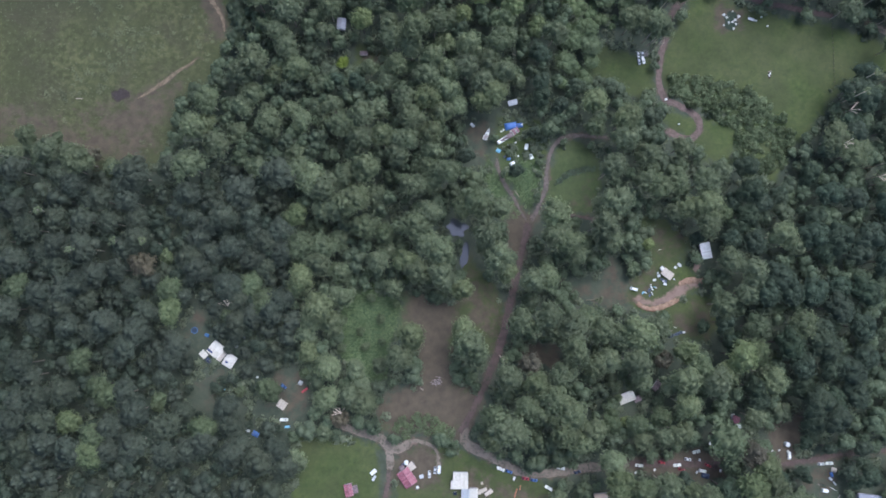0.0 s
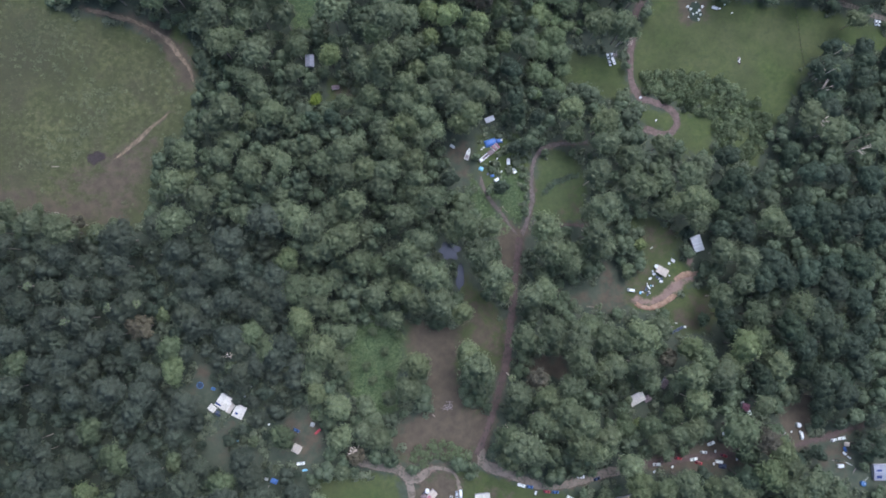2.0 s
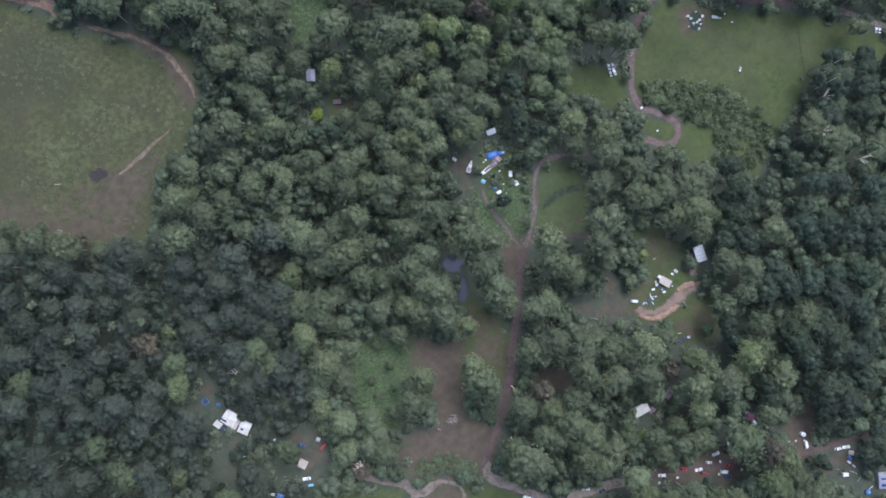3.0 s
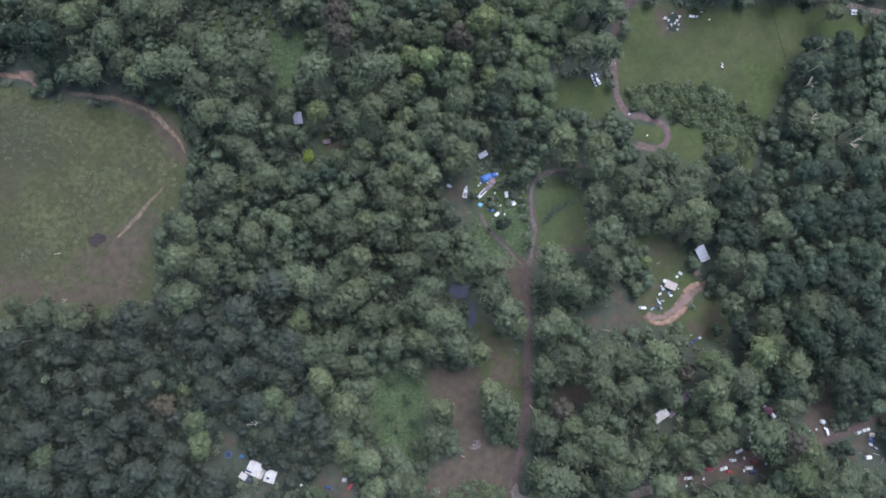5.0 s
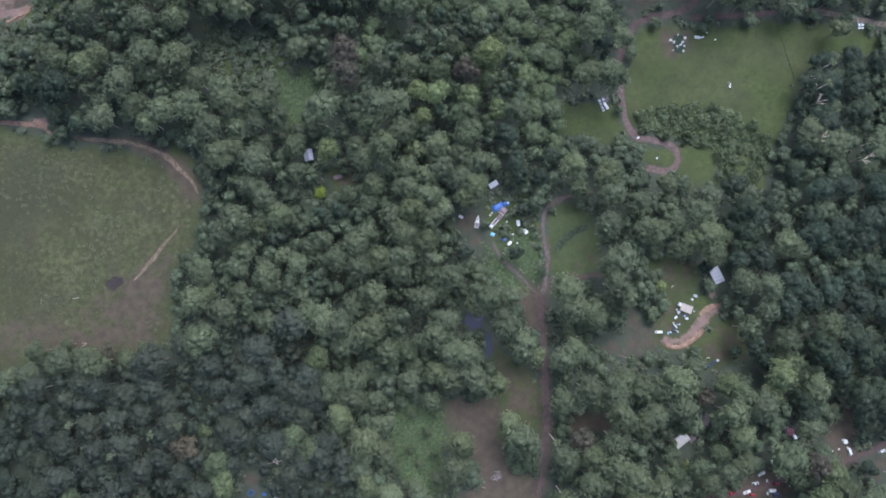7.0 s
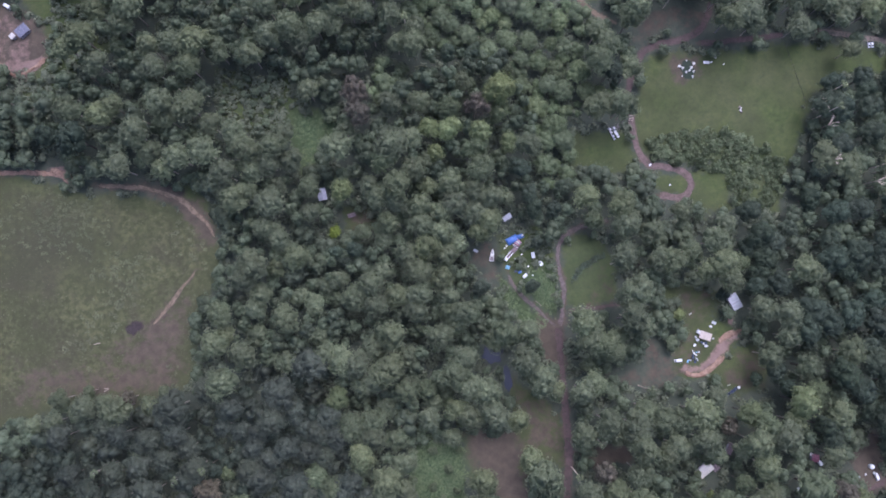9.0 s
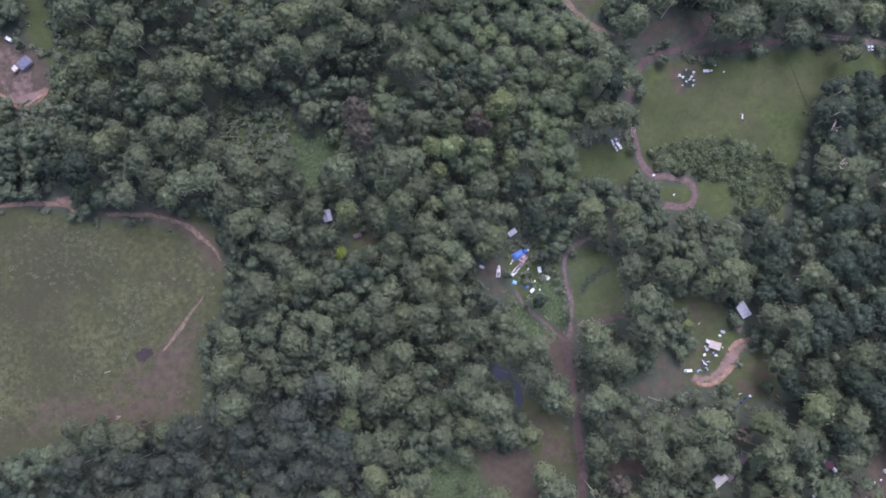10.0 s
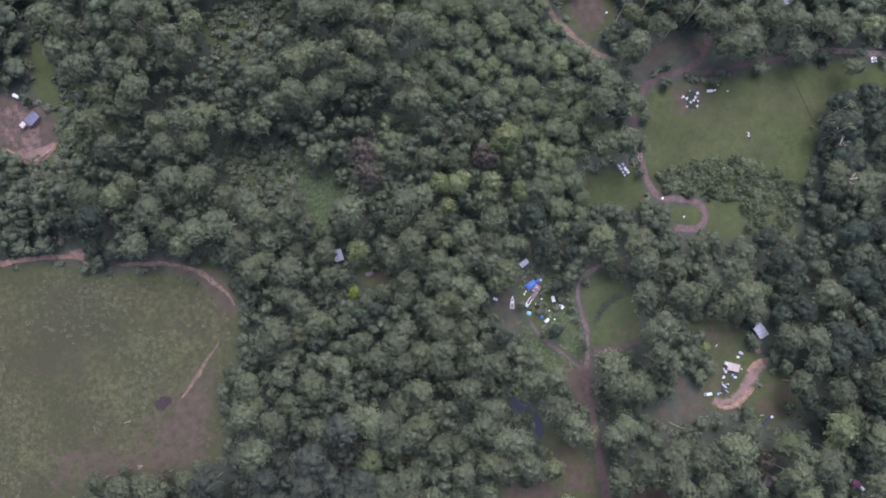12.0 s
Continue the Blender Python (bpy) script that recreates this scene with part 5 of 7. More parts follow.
branch_heap(10.2, -51.8, 7.0, "heap of pale grey branches in a brown clearing", 3)
branch_heap(147.4, 158.1, 4.0, "pale fallen branches at a track", 5)
for px, py, turn, length in ((1.0, -52.3, -69, 3.2), (0.7, -56.3, -34, 2.4), (-214.7, 93.5, -14, 3.0), (-213.0, 122.0, -2, 4.2), (-214.9, 92.4, 18, 3.2), (59.9, 153.5, -29, 3.0)):
    plank(px, py, turn, length, BARK, "pale fallen log on the ground", 0.4, "log")

# ---- trees ----
# Trees that stand out, as places and crown radii in the plan
GUMS_A = [(227.6, -128.3, 5.1), (201.1, -122, 7), (169.1, -119.2, 7), (211.2, -117.8, 7.6), (160.8, -112.9, 7.6), (141.1, -113.5, 6.3), (78.4, -114.4, 4.4), (155.4, -112.3, 7), (201.1, -107.4, 7), (138.2, -106.7, 7.5), (197.3, -97.6, 7), (108, -94.9, 6.9), (-75.8, -96.1, 6.4), (-90.1, -92.6, 7.6), (-70, -93.4, 5.8), (-105.9, -89.8, 7.1), (-143.1, -88.8, 7.1), (-81.5, -88, 7.1), (-194.5, -86.5, 7), (-131.7, -87.1, 6.4), (-174.7, -86.9, 6.4), (-222.3, -84.3, 7), (127.5, -84.1, 5.7), (91.4, -82, 6.9), (-100.1, -84, 7.1), (-160.4, -83.6, 7.6), (-209.8, -82.4, 7), (-121.7, -83, 7.1), (41.4, -80.2, 6.9), (141.4, -81.4, 5.8), (148.8, -79.2, 6.3), (53.7, -77.8, 7.5)]
GUMS_B = [(96.7, -76.7, 7.5), (80.4, -75.6, 8.1), (-55.6, -79.2, 4.5), (47, -74.1, 8.8), (-174.4, -74, 7.1), (-143.1, -73, 7.6), (-106.8, -73, 7.6), (-227.4, -71.2, 7.6), (195.2, -71.7, 5.8), (-211.8, -70.6, 7), (84.1, -66.8, 8.1), (69.5, -67.8, 6.3), (-160.7, -66.1, 7.6), (-134.9, -65.6, 6.4), (-109.1, -64.4, 7.1), (152.5, -62.9, 7), (60.6, -62.6, 6.9), (76.4, -59, 8.1), (-33.5, -61.7, 7.1), (-225.1, -60.7, 7), (117.8, -61.1, 2.3), (-214, -57.6, 7.6), (-40.5, -59, 6.4), (-54.3, -58.9, 6.4), (-167.6, -56.3, 7.6), (-201.2, -54, 7), (-33.6, -54.1, 5.8), (144.7, -51.6, 5.7), (65.9, -50.4, 7.5), (168.8, -49.7, 8.2), (205.7, -50.2, 7.5), (151.4, -48.7, 8.1)]
GUMS_C = [(128, -48.6, 5.7), (49.9, -47, 6.9), (179.3, -46.2, 6.9), (-220.8, -46.2, 6.4), (202.8, -46.1, 5.8), (-148.5, -47.2, 5.1), (81, -44.4, 7.4), (-37.6, -44.1, 5.8), (-53.2, -41.8, 7.1), (100.4, -39.9, 6.9), (-23.8, -41.2, 4.5), (123.3, -38.8, 7.5), (107.2, -38, 6.9), (-224.2, -38.9, 7.6), (31.7, -36.4, 6.9), (-145.1, -37.1, 6.4), (-11.7, -35.1, 7.6), (87.3, -32.6, 8.1), (-65.2, -33.2, 5.8), (-113.6, -31.8, 2.9), (-139.9, -30, 7.1), (-168.9, -29.8, 7.1), (28.7, -28.4, 8.7), (114.9, -23.5, 6.9), (-5.9, -23.1, 7.5), (-108.2, -24.6, 4.5), (124.6, -22.6, 9.4), (79.2, -22.4, 6.9), (-66.2, -23.2, 5.8), (104.7, -21.2, 7.4), (24.9, -20.8, 6.9), (-189.4, -21.6, 7)]
GUMS_D = [(87.4, -19.3, 8.7), (137.5, -19.9, 6.9), (-163.7, -20.9, 7.6), (-202.1, -17.7, 6.3), (225, -17.4, 8.2), (57.8, -15.7, 6.9), (-220.4, -16.7, 6.3), (-51.1, -17, 6.4), (-180.3, -15.7, 8.3), (-107.7, -16.3, 6.4), (-64, -15.2, 6.4), (73.1, -12.5, 7.4), (97.4, -12.7, 6.9), (-97.9, -12.4, 6.4), (-159.3, -10.2, 6.4), (-86.8, -9.4, 7.1), (-236.9, -8.6, 7), (-58.7, -7, 8.3), (-206.9, -6.7, 7), (179.6, -5.7, 7), (-193.2, -3.9, 6.3), (-249.4, -2.7, 7), (-108.5, -2.4, 6.4), (-81.7, -2.4, 7.1), (-46.9, -1, 7), (-219.3, 0.2, 7), (-140.2, -0.5, 5.1), (196.3, 1.1, 7), (-205.1, 2.2, 7.5), (24, 3.4, 6.3), (-15.7, 3.8, 5.1), (-167.7, 3.7, 5.8)]
GUMS_E = [(-112.6, 5.7, 7.6), (-198.4, 6.1, 7.5), (65.8, 8.5, 6.9), (73.4, 10.4, 6.9), (12.3, 11.4, 7.5), (-68.5, 10.7, 7), (-188.4, 11.9, 7), (-47.9, 12.7, 6.4), (51.1, 13, 5.7), (198.6, 13.9, 8.2), (-2, 14.1, 6.9), (-176.5, 14.7, 6.3), (-129.8, 15.7, 7), (-245.4, 15.8, 7), (-91.5, 16.4, 5.8), (-210.4, 16.8, 7), (-59.5, 18.6, 7), (75.1, 19.6, 4.1), (-8.8, 19.8, 6.3), (-233.9, 19.8, 7.5), (-25.3, 19.7, 6.3), (187, 20.7, 7.6), (-135.4, 21.6, 7), (-98.9, 21.5, 6.4), (44.6, 22.1, 8.1), (91.1, 22.9, 6.2), (-218.1, 23.6, 7), (-80, 24.5, 7), (12.3, 24.9, 7.4), (-122.1, 24.5, 6.3), (-20.6, 26.4, 5.1), (-193.2, 26.6, 8.2)]
GUMS_F = [(40.1, 26.8, 6.9), (-173.3, 27.5, 6.3), (-209.4, 28.5, 7), (-110, 28.5, 7), (-69.9, 28.5, 7.6), (-57.4, 28.5, 7), (3.7, 29.7, 7.7), (85.4, 30.8, 7.4), (228.9, 30.3, 6.4), (112, 31.6, 6.9), (97.4, 31.5, 5.7), (-90.8, 31.3, 6.3), (-243.4, 31.4, 7), (-164.9, 32.4, 7), (-46.9, 32.3, 5.8), (-129.6, 33.3, 6.3), (37.9, 35.5, 8.1), (78.5, 35.6, 8.1), (219.7, 36.3, 8.3), (240.4, 36.2, 8.9), (-97.7, 36.2, 5.8), (-227.2, 38.3, 7.5), (-81.5, 38.3, 7), (-3, 39.3, 8.7), (107.5, 39.4, 8.1), (-32.7, 39.3, 7.5), (-124.6, 40.2, 6.3), (-181, 42.1, 6.3), (-195.9, 43.1, 7), (-211.4, 43.1, 7), (-134.7, 44.1, 5.8), (173.6, 44.1, 7.6)]
GUMS_G = [(-166.3, 45.1, 6.3), (-100.2, 46.1, 6.3), (77.9, 46.1, 8.7), (-115, 46.1, 7.5), (4.7, 47.1, 6.9), (-144.9, 50, 5.1), (-57.3, 50, 6.3), (-236.7, 50, 7), (155.2, 50, 5.8), (46, 50.9, 6.2), (108.3, 51.9, 6.9), (-48.1, 51.9, 7.5), (24.9, 51.9, 6.2), (-102.1, 51.9, 6.3), (164.3, 52.9, 7), (173.8, 53.9, 8.3), (-38.4, 54.8, 8.7), (115.8, 54.8, 8.7), (-170.5, 54.8, 7), (-188.6, 55.8, 7.5), (-28, 58.7, 6.3), (-105.4, 59.7, 8.8), (-136.6, 59.7, 7), (-56.6, 62.5, 8.1), (-4.9, 63.4, 7.4), (-174.1, 63.7, 6.3), (-201.9, 64.6, 7), (143.5, 65.5, 7.5), (158, 67.6, 6.3), (-64.3, 67.4, 8.2), (5.7, 67.4, 6.3), (136, 68.4, 6.9)]
GUMS_H = [(173.3, 68.6, 8.3), (-44.1, 69.3, 7.5), (-211.4, 69.6, 6.3), (-82.9, 70.3, 8.8), (290.6, 70.7, 7.1), (-166.8, 70.5, 9.5), (242.5, 71.8, 4.9), (15.1, 72.1, 7.4), (-237.7, 73.4, 7), (-31.6, 73.1, 8.1), (-73.4, 73.3, 6.9), (-146.3, 74.3, 7), (-206.2, 74.5, 5.8), (-135.5, 75.3, 8.8), (185.3, 75.6, 6.4), (244.3, 75.7, 6.4), (-184.3, 75.6, 5.1), (-97.1, 75.4, 6.3), (114.8, 76, 7.5), (4.7, 76.1, 6.3), (298.6, 78.6, 8.9), (-200.2, 79.2, 8.2), (-174.3, 79.6, 4.1), (-14.4, 81.8, 6.9), (-241.7, 83.4, 5.4), (-73.9, 84.2, 5.7), (-209.1, 84.3, 5.8), (-256.1, 84.5, 4.8), (137.1, 85, 7), (-220.3, 85.1, 7), (-227.4, 86.4, 5.1), (6.7, 85.8, 6.2)]
GUMS_I = [(271.6, 88.5, 9), (-119.9, 87.9, 7.5), (161.5, 91.3, 5.8), (257.6, 92.4, 7.1), (-35.4, 91.4, 7.5), (-8.7, 91.3, 7.4), (-219.3, 94.5, 3.6), (-23.1, 93.4, 6.9), (-234.3, 95.1, 5.8), (5.6, 95.1, 7.4), (123.7, 95.4, 8.2), (-110.2, 96, 5.8), (260.7, 98.4, 9), (-134.4, 98.6, 7.5), (271.9, 101.2, 7.7), (-88.6, 100.4, 7.5), (-47, 100.2, 7.5), (-128.8, 101.9, 5.8), (-70.7, 103.6, 6.3), (-5.8, 103.8, 7.4), (-35.4, 104.9, 7.5), (123.9, 106.2, 8.2), (271.4, 109.2, 7.1), (12.3, 108.8, 6.9), (-27, 110.1, 6.3), (-80.1, 111.8, 5.1), (-62.5, 112.7, 5.1), (-105.8, 112.4, 6.3), (-53.4, 113.4, 5.7), (21.2, 114.2, 5.7), (-126.8, 115.2, 7), (36.5, 115.9, 6.3)]
GUMS_J = [(-9.7, 115.6, 6.9), (2.8, 116.3, 7.4), (106.2, 118, 7), (-100.4, 119, 6.9), (44, 121.5, 6.9), (15.2, 122.4, 6.9), (283, 123.9, 7.7), (275.8, 129, 9), (37.3, 128.3, 6.9), (-20.4, 129.8, 5.7), (-88.5, 131.1, 5.7), (3.7, 129.8, 7.4), (-107.1, 130.6, 6.9), (303.9, 131.9, 7.1), (59.6, 132.5, 4.4), (49.8, 134.1, 6.9), (-73.3, 134.4, 6.9), (17.2, 134.3, 6.3), (-98.1, 136.2, 8.7), (-15.5, 137.3, 6.3), (27.6, 136.6, 7.4), (-31.2, 138, 5.1), (285.2, 141.8, 7.1), (41.1, 140.8, 6.9), (6.6, 141.7, 6.9), (-80.1, 148, 6.9), (-5.8, 148.5, 6.9), (28.6, 148.5, 6.9), (14.4, 153.1, 5.7), (48.5, 152.8, 7.7)]
GUMS_K = [(-16.4, 154.3, 6.9), (-84.9, 156.8, 6.9), (-58.3, 158.4, 5.7), (302.8, 159.5, 6.4), (-3, 156.6, 8.1), (81.4, 158.3, 6.9), (-19.3, 162.5, 6.3), (8.5, 163.8, 6.9), (145.4, 165.5, 8.8), (16.3, 167.6, 5.7), (-79, 169.3, 8.8), (131.4, 169.9, 8.2), (-55.3, 172.8, 6.3), (322.7, 179.3, 7.6), (-73, 179.1, 5.7), (-98.9, 177.7, 7.8), (305.6, 180.8, 6.4), (-91.8, 180.2, 6.9), (272, 183, 7), (0.9, 181.2, 9.4), (12.4, 182.3, 6.9), (-103.8, 187.5, 6.3), (314.1, 188.6, 6.4), (159.5, 188.2, 7), (-30.8, 189.3, 8.7), (246, 192.8, 6.3), (295.3, 192.6, 7.6), (-59.9, 191.9, 6.9), (-84.1, 192.9, 7), (-73.4, 193.9, 7), (-99.9, 195.2, 7.8), (139.3, 196.2, 8.2)]
GUMS_L = [(276.8, 199.1, 7.6), (241.6, 199.9, 8.8), (229.5, 199.6, 8.2), (-23.5, 202, 5.1), (-67.3, 201, 7.8), (25, 203.5, 6.3), (-82.7, 204.9, 7.8), (148.3, 205.3, 7.5), (7.7, 207.7, 6.3), (54, 208.5, 5.7), (261.6, 208.5, 7.5), (-60.1, 209.8, 6.3), (-134.2, 210.3, 6.9), (-108, 212, 8.8), (227.6, 214.6, 8.2), (-123.9, 212.5, 7.8), (145.5, 215.9, 6.3), (245.8, 215.6, 7), (-87.5, 216.5, 7.8), (168.3, 217.5, 7), (-159.3, 217.3, 7.8), (-42.3, 219.5, 8.7), (-139.9, 221.9, 6.9), (173.4, 221.8, 8.2), (223.5, 225.9, 6.3), (-100.5, 226.9, 6.9), (194.3, 230.8, 6.3), (-37.8, 230.2, 6.3), (211.5, 232.2, 5.8), (-143.3, 233.1, 8.7), (-123.9, 238, 6.3), (32.5, 236.6, 7.5)]
GUMS_M = [(-107.8, 238.9, 8.7), (23.3, 243.5, 5.7), (181.2, 243.9, 5.7), (-123.5, 246, 7.8), (35.7, 249.5, 6.3), (-161.9, 251.8, 6.9), (-152.8, 254.4, 6.3), (-63.7, 259.6, 6.9), (-32, 260.5, 6.3), (-177.3, 258.7, 7.8), (23.1, 260.7, 6.9), (-11.7, 264.5, 6.3), (-101.5, 263.4, 7.5), (8.7, 267.4, 6.3), (-21.2, 266, 7.5), (-51, 266.8, 7.5), (-82.8, 268.1, 6.9), (-37.5, 268.6, 8.2), (-123, 268.8, 6.9), (1.8, 270.9, 7.5), (-8.8, 272.5, 6.9), (22.2, 274.1, 6.3), (-93, 275.1, 8.7), (34.6, 278.1, 6.9), (-106.2, 278.7, 7.5), (53.6, 280.2, 7.5), (17.2, 280.2, 8.2), (-154, 281.7, 6.9), (43, 281, 8.1), (-5.8, 282.2, 8.2), (-121.7, 283.2, 6.3), (-46.3, 286.8, 6.9)]
GUMS_N = [(-29.8, 287, 8.2), (-20.3, 288.2, 7.5), (-58.3, 290.2, 5.7), (10.5, 291.8, 6.9), (-167.6, 294.4, 6.9), (33.7, 294.7, 6.9), (-156.1, 296.2, 8.1), (-132.7, 298, 6.9), (20.1, 298.9, 7.5), (8.6, 306.4, 8.2), (-124.4, 305.6, 8.1), (-7.8, 309.3, 8.2), (-146, 312.7, 6.3), (-99, 316.4, 5.7), (-88.6, 317.6, 6.9), (-126.1, 320.5, 6.9), (-95, 327.4, 7.5), (-150.5, 329.2, 8.1), (-115.6, 331.2, 6.9), (-79, 333.3, 6.9), (-96, 342.1, 7.5), (-186.2, 346.3, 6.9), (-160.1, 347.1, 6.9), (-111.2, 347.7, 8.1), (-148.5, 356.8, 6.9), (-174.8, 364.5, 8.2), (-160.5, 367.7, 7.5)]
GUMS = GUMS_A + GUMS_B + GUMS_C + GUMS_D + GUMS_E + GUMS_F + GUMS_G + GUMS_H + GUMS_I + GUMS_J + GUMS_K + GUMS_L + GUMS_M + GUMS_N
DARKS_A = [(173.5, -110.1, 7.6), (256.7, -111.9, 3.2), (150.1, -107.8, 6.3), (209.3, -106.8, 4.8), (262.6, -106.5, 5.8), (227.9, -107.8, 3.2), (252.3, -104.2, 4.4), (223.4, -103.7, 4.1), (262.3, -100.3, 4.4), (179.6, -98.5, 5.8), (243.2, -90.7, 3.9), (261.7, -90.2, 5.1), (229.2, -87.7, 3.9), (230.8, -73.8, 6.4), (243.6, -72.5, 7.6), (245.4, -63, 7), (231.6, -62.6, 8.3), (197.3, -61.5, 6.3), (256.7, -58.9, 7.6), (226.9, -55.1, 6.4), (196.1, -54.6, 6.3), (253.7, -45.2, 8.3), (243.8, -42.2, 7.6), (226.4, -41.9, 7.6), (264.3, -37.3, 7.6), (239, -30.4, 8.9), (216.9, -29, 8.2), (185.7, -28.6, 5.1), (241.8, -20.6, 7)]
DARKS_B = [(265.7, -19.5, 8.3), (171.4, -19.2, 3.8), (181.4, -16.7, 5.8), (250.7, -8.7, 8.3), (269.3, 1.1, 8.3), (221.2, 1.2, 7.6), (206.5, 1.2, 7.6), (235.8, 2.1, 8.3), (254.4, 4.9, 7), (215.8, 9.9, 8.8), (285.5, 20.6, 7.6), (269.7, 25.4, 7), (247.1, 27.4, 7), (202.4, 31.4, 7), (190.3, 34.3, 6.3), (255.3, 34.3, 8.9), (170.5, 35.2, 4.1), (275.1, 35.2, 8.9), (287, 36.2, 8.3), (196.9, 42.1, 5.8), (243, 47, 7.1), (200.9, 49, 7), (289.6, 54.9, 8.3), (209, 56.8, 7), (193.4, 57.9, 5.8), (269.7, 59.8, 7.6), (223.3, 61.8, 5.8), (255.1, 62.8, 7.7), (201.8, 63.7, 7.6), (57.5, 75.5, 4.4), (202.4, 79.5, 7), (27.1, 84.1, 5)]
DARKS_C = [(22.5, 92.3, 3.8), (69.7, 100.2, 3.8), (296.4, 104.2, 7.7), (85.8, 116.7, 5.1), (301.5, 120.9, 7.7), (73.7, 121.2, 5.7), (-47, 122.7, 4.4), (-39, 128.3, 5.1), (95.2, 128.2, 5.7), (72.7, 130, 5.7), (-50.9, 130.6, 4.4), (320.2, 132.8, 7.1), (303.8, 139.8, 7.1), (91.3, 146, 6.9), (72.3, 147.1, 6.3), (108.2, 149, 5.1), (106.7, 157.6, 6.9), (95.4, 160.7, 6.3), (104.6, 169, 6.9), (131, 184, 6.5), (96.1, 182.7, 7.4), (117, 189, 6.5), (146.8, 190.1, 7), (108.9, 195.9, 5.9), (130.1, 198, 7.2), (116.9, 202.9, 5.9), (106.9, 210.9, 5.9), (96.9, 215.9, 5.2), (34.3, 223.4, 3.8), (104.9, 225.9, 5.9), (78, 226.9, 5.9), (65, 223.8, 5)]
DARKS_D = [(21, 230.8, 4.5), (91, 230.9, 5.9), (127.9, 232.9, 5.9), (51.5, 228.9, 5.1), (117, 236, 6.5), (68, 239.9, 5.9), (108, 244, 6.5), (46, 244.9, 5.2), (-179, 240.9, 8.8), (86.9, 247.8, 5.2), (60, 249.9, 5.9), (99, 251, 6.5), (-195.9, 248.2, 6.9), (55, 255.9, 5.9), (72, 260.1, 7.2), (114, 268.1, 7.2), (99.1, 269.1, 7.8), (76.1, 270.2, 8.5), (63, 276, 6.5), (111, 279.1, 7.2), (97, 284, 6.5), (80, 289.1, 7.2), (63.1, 295.2, 7.8)]
DARKS = DARKS_A + DARKS_B + DARKS_C + DARKS_D
BRIGHTS_A = [(123.4, -109.4, 7.5), (186.7, -109.1, 8.8), (110.6, -105.3, 7.5), (-183.9, -88.5, 7), (175.1, -83.3, 10.2), (-182.6, -78.5, 7), (-122.5, -74.9, 7), (123.4, -73.2, 5.7), (109.6, -72.1, 5.7), (-198.9, -71.5, 6.4), (41.3, -69.3, 7.4), (139.1, -70.4, 5.7), (-150.3, -61, 5.1), (-176.5, -56.3, 7.1), (-105.5, -56.6, 3.2), (-86.8, -54.8, 6.4), (124.7, -52.5, 3.8), (-182.8, -52.1, 6.4), (161.2, -42, 7.5), (-38.8, -40.7, 2.9), (-194, -37.2, 6.4), (155.1, -33.5, 6.9), (195.7, -33.6, 7.5), (-46.8, -31.7, 2.9), (-32.9, -30.7, 2.6), (-22.9, -27.6, 2.3), (-35.8, -21.7, 2.6), (199.7, -19.3, 7.4), (-46.7, -14.7, 2.9), (-23.8, -14.6, 2.9), (-145.4, -9.2, 7.1), (-14.9, -5.6, 2.3)]
BRIGHTS_B = [(-90.6, -3.3, 7.1), (-29.8, -1.7, 2.6), (-41.7, 1.3, 2.9), (-146.2, 3.7, 6.4), (-232.8, 5.1, 7), (-16.9, 4.3, 2.6), (-72.4, 5.8, 6.4), (-99.1, 6.7, 6.4), (-8.9, 9.3, 2.6), (-31.6, 13.3, 3.6), (-150.7, 23.3, 4.4), (-22.3, 35.4, 6.3), (-73.9, 46.1, 6.3), (187.8, 51, 5.1), (32.3, 53.8, 7.3), (106.9, 102.8, 5.7), (48.7, 165.8, 6.9), (-5.8, 173.1, 7.4), (84, 207, 5), (58, 208, 4.5), (41.1, 193.9, 6.9), (116.4, 218.1, 4.4), (-121.7, 336.9, 6.8)]
BRIGHTS = BRIGHTS_A + BRIGHTS_B
YELLOWS_A = [(70.3, 163.3, 6), (25, 170.6, 5.4), (25.7, 186.5, 6.2), (-36, 165.5, 6.4), (120.4, -74.8, 3.2), (185.9, -35.8, 8.5), (139.9, 31.2, 3.5), (55, 174.7, 6.5), (38.2, 182.3, 6.9), (70, 184.1, 6.5), (73.7, 194.9, 8.9), (78.6, 243.3, 3.5)]
YELLOWS = YELLOWS_A
OLIVES_A = [(191.8, -92.4, 7.6), (-46.6, -71.1, 5.2), (63.5, -40.3, 6.3), (143.3, -38.2, 5.1), (-161.5, 17.7, 7), (-196.4, 83.5, 4.8), (57.9, 190.2, 7.4), (-12.6, 206.9, 7.5), (-10.7, 219.6, 8.2)]
OLIVES = OLIVES_A

ball = bmesh.new()
bmesh.ops.create_icosphere(ball, subdivisions=1, radius=1.0)
BALL_V = np.array([v.co[:] for v in ball.verts])
BALL_F = np.array([[v.index for v in f.verts] for f in ball.faces])
ball.free()


def joined(pieces):
    verts, faces, at = [], [], 0
    for v, f in pieces:
        verts.append(v)
        faces.append(f + at)
        at += len(v)
    return np.concatenate(verts), np.concatenate(faces)


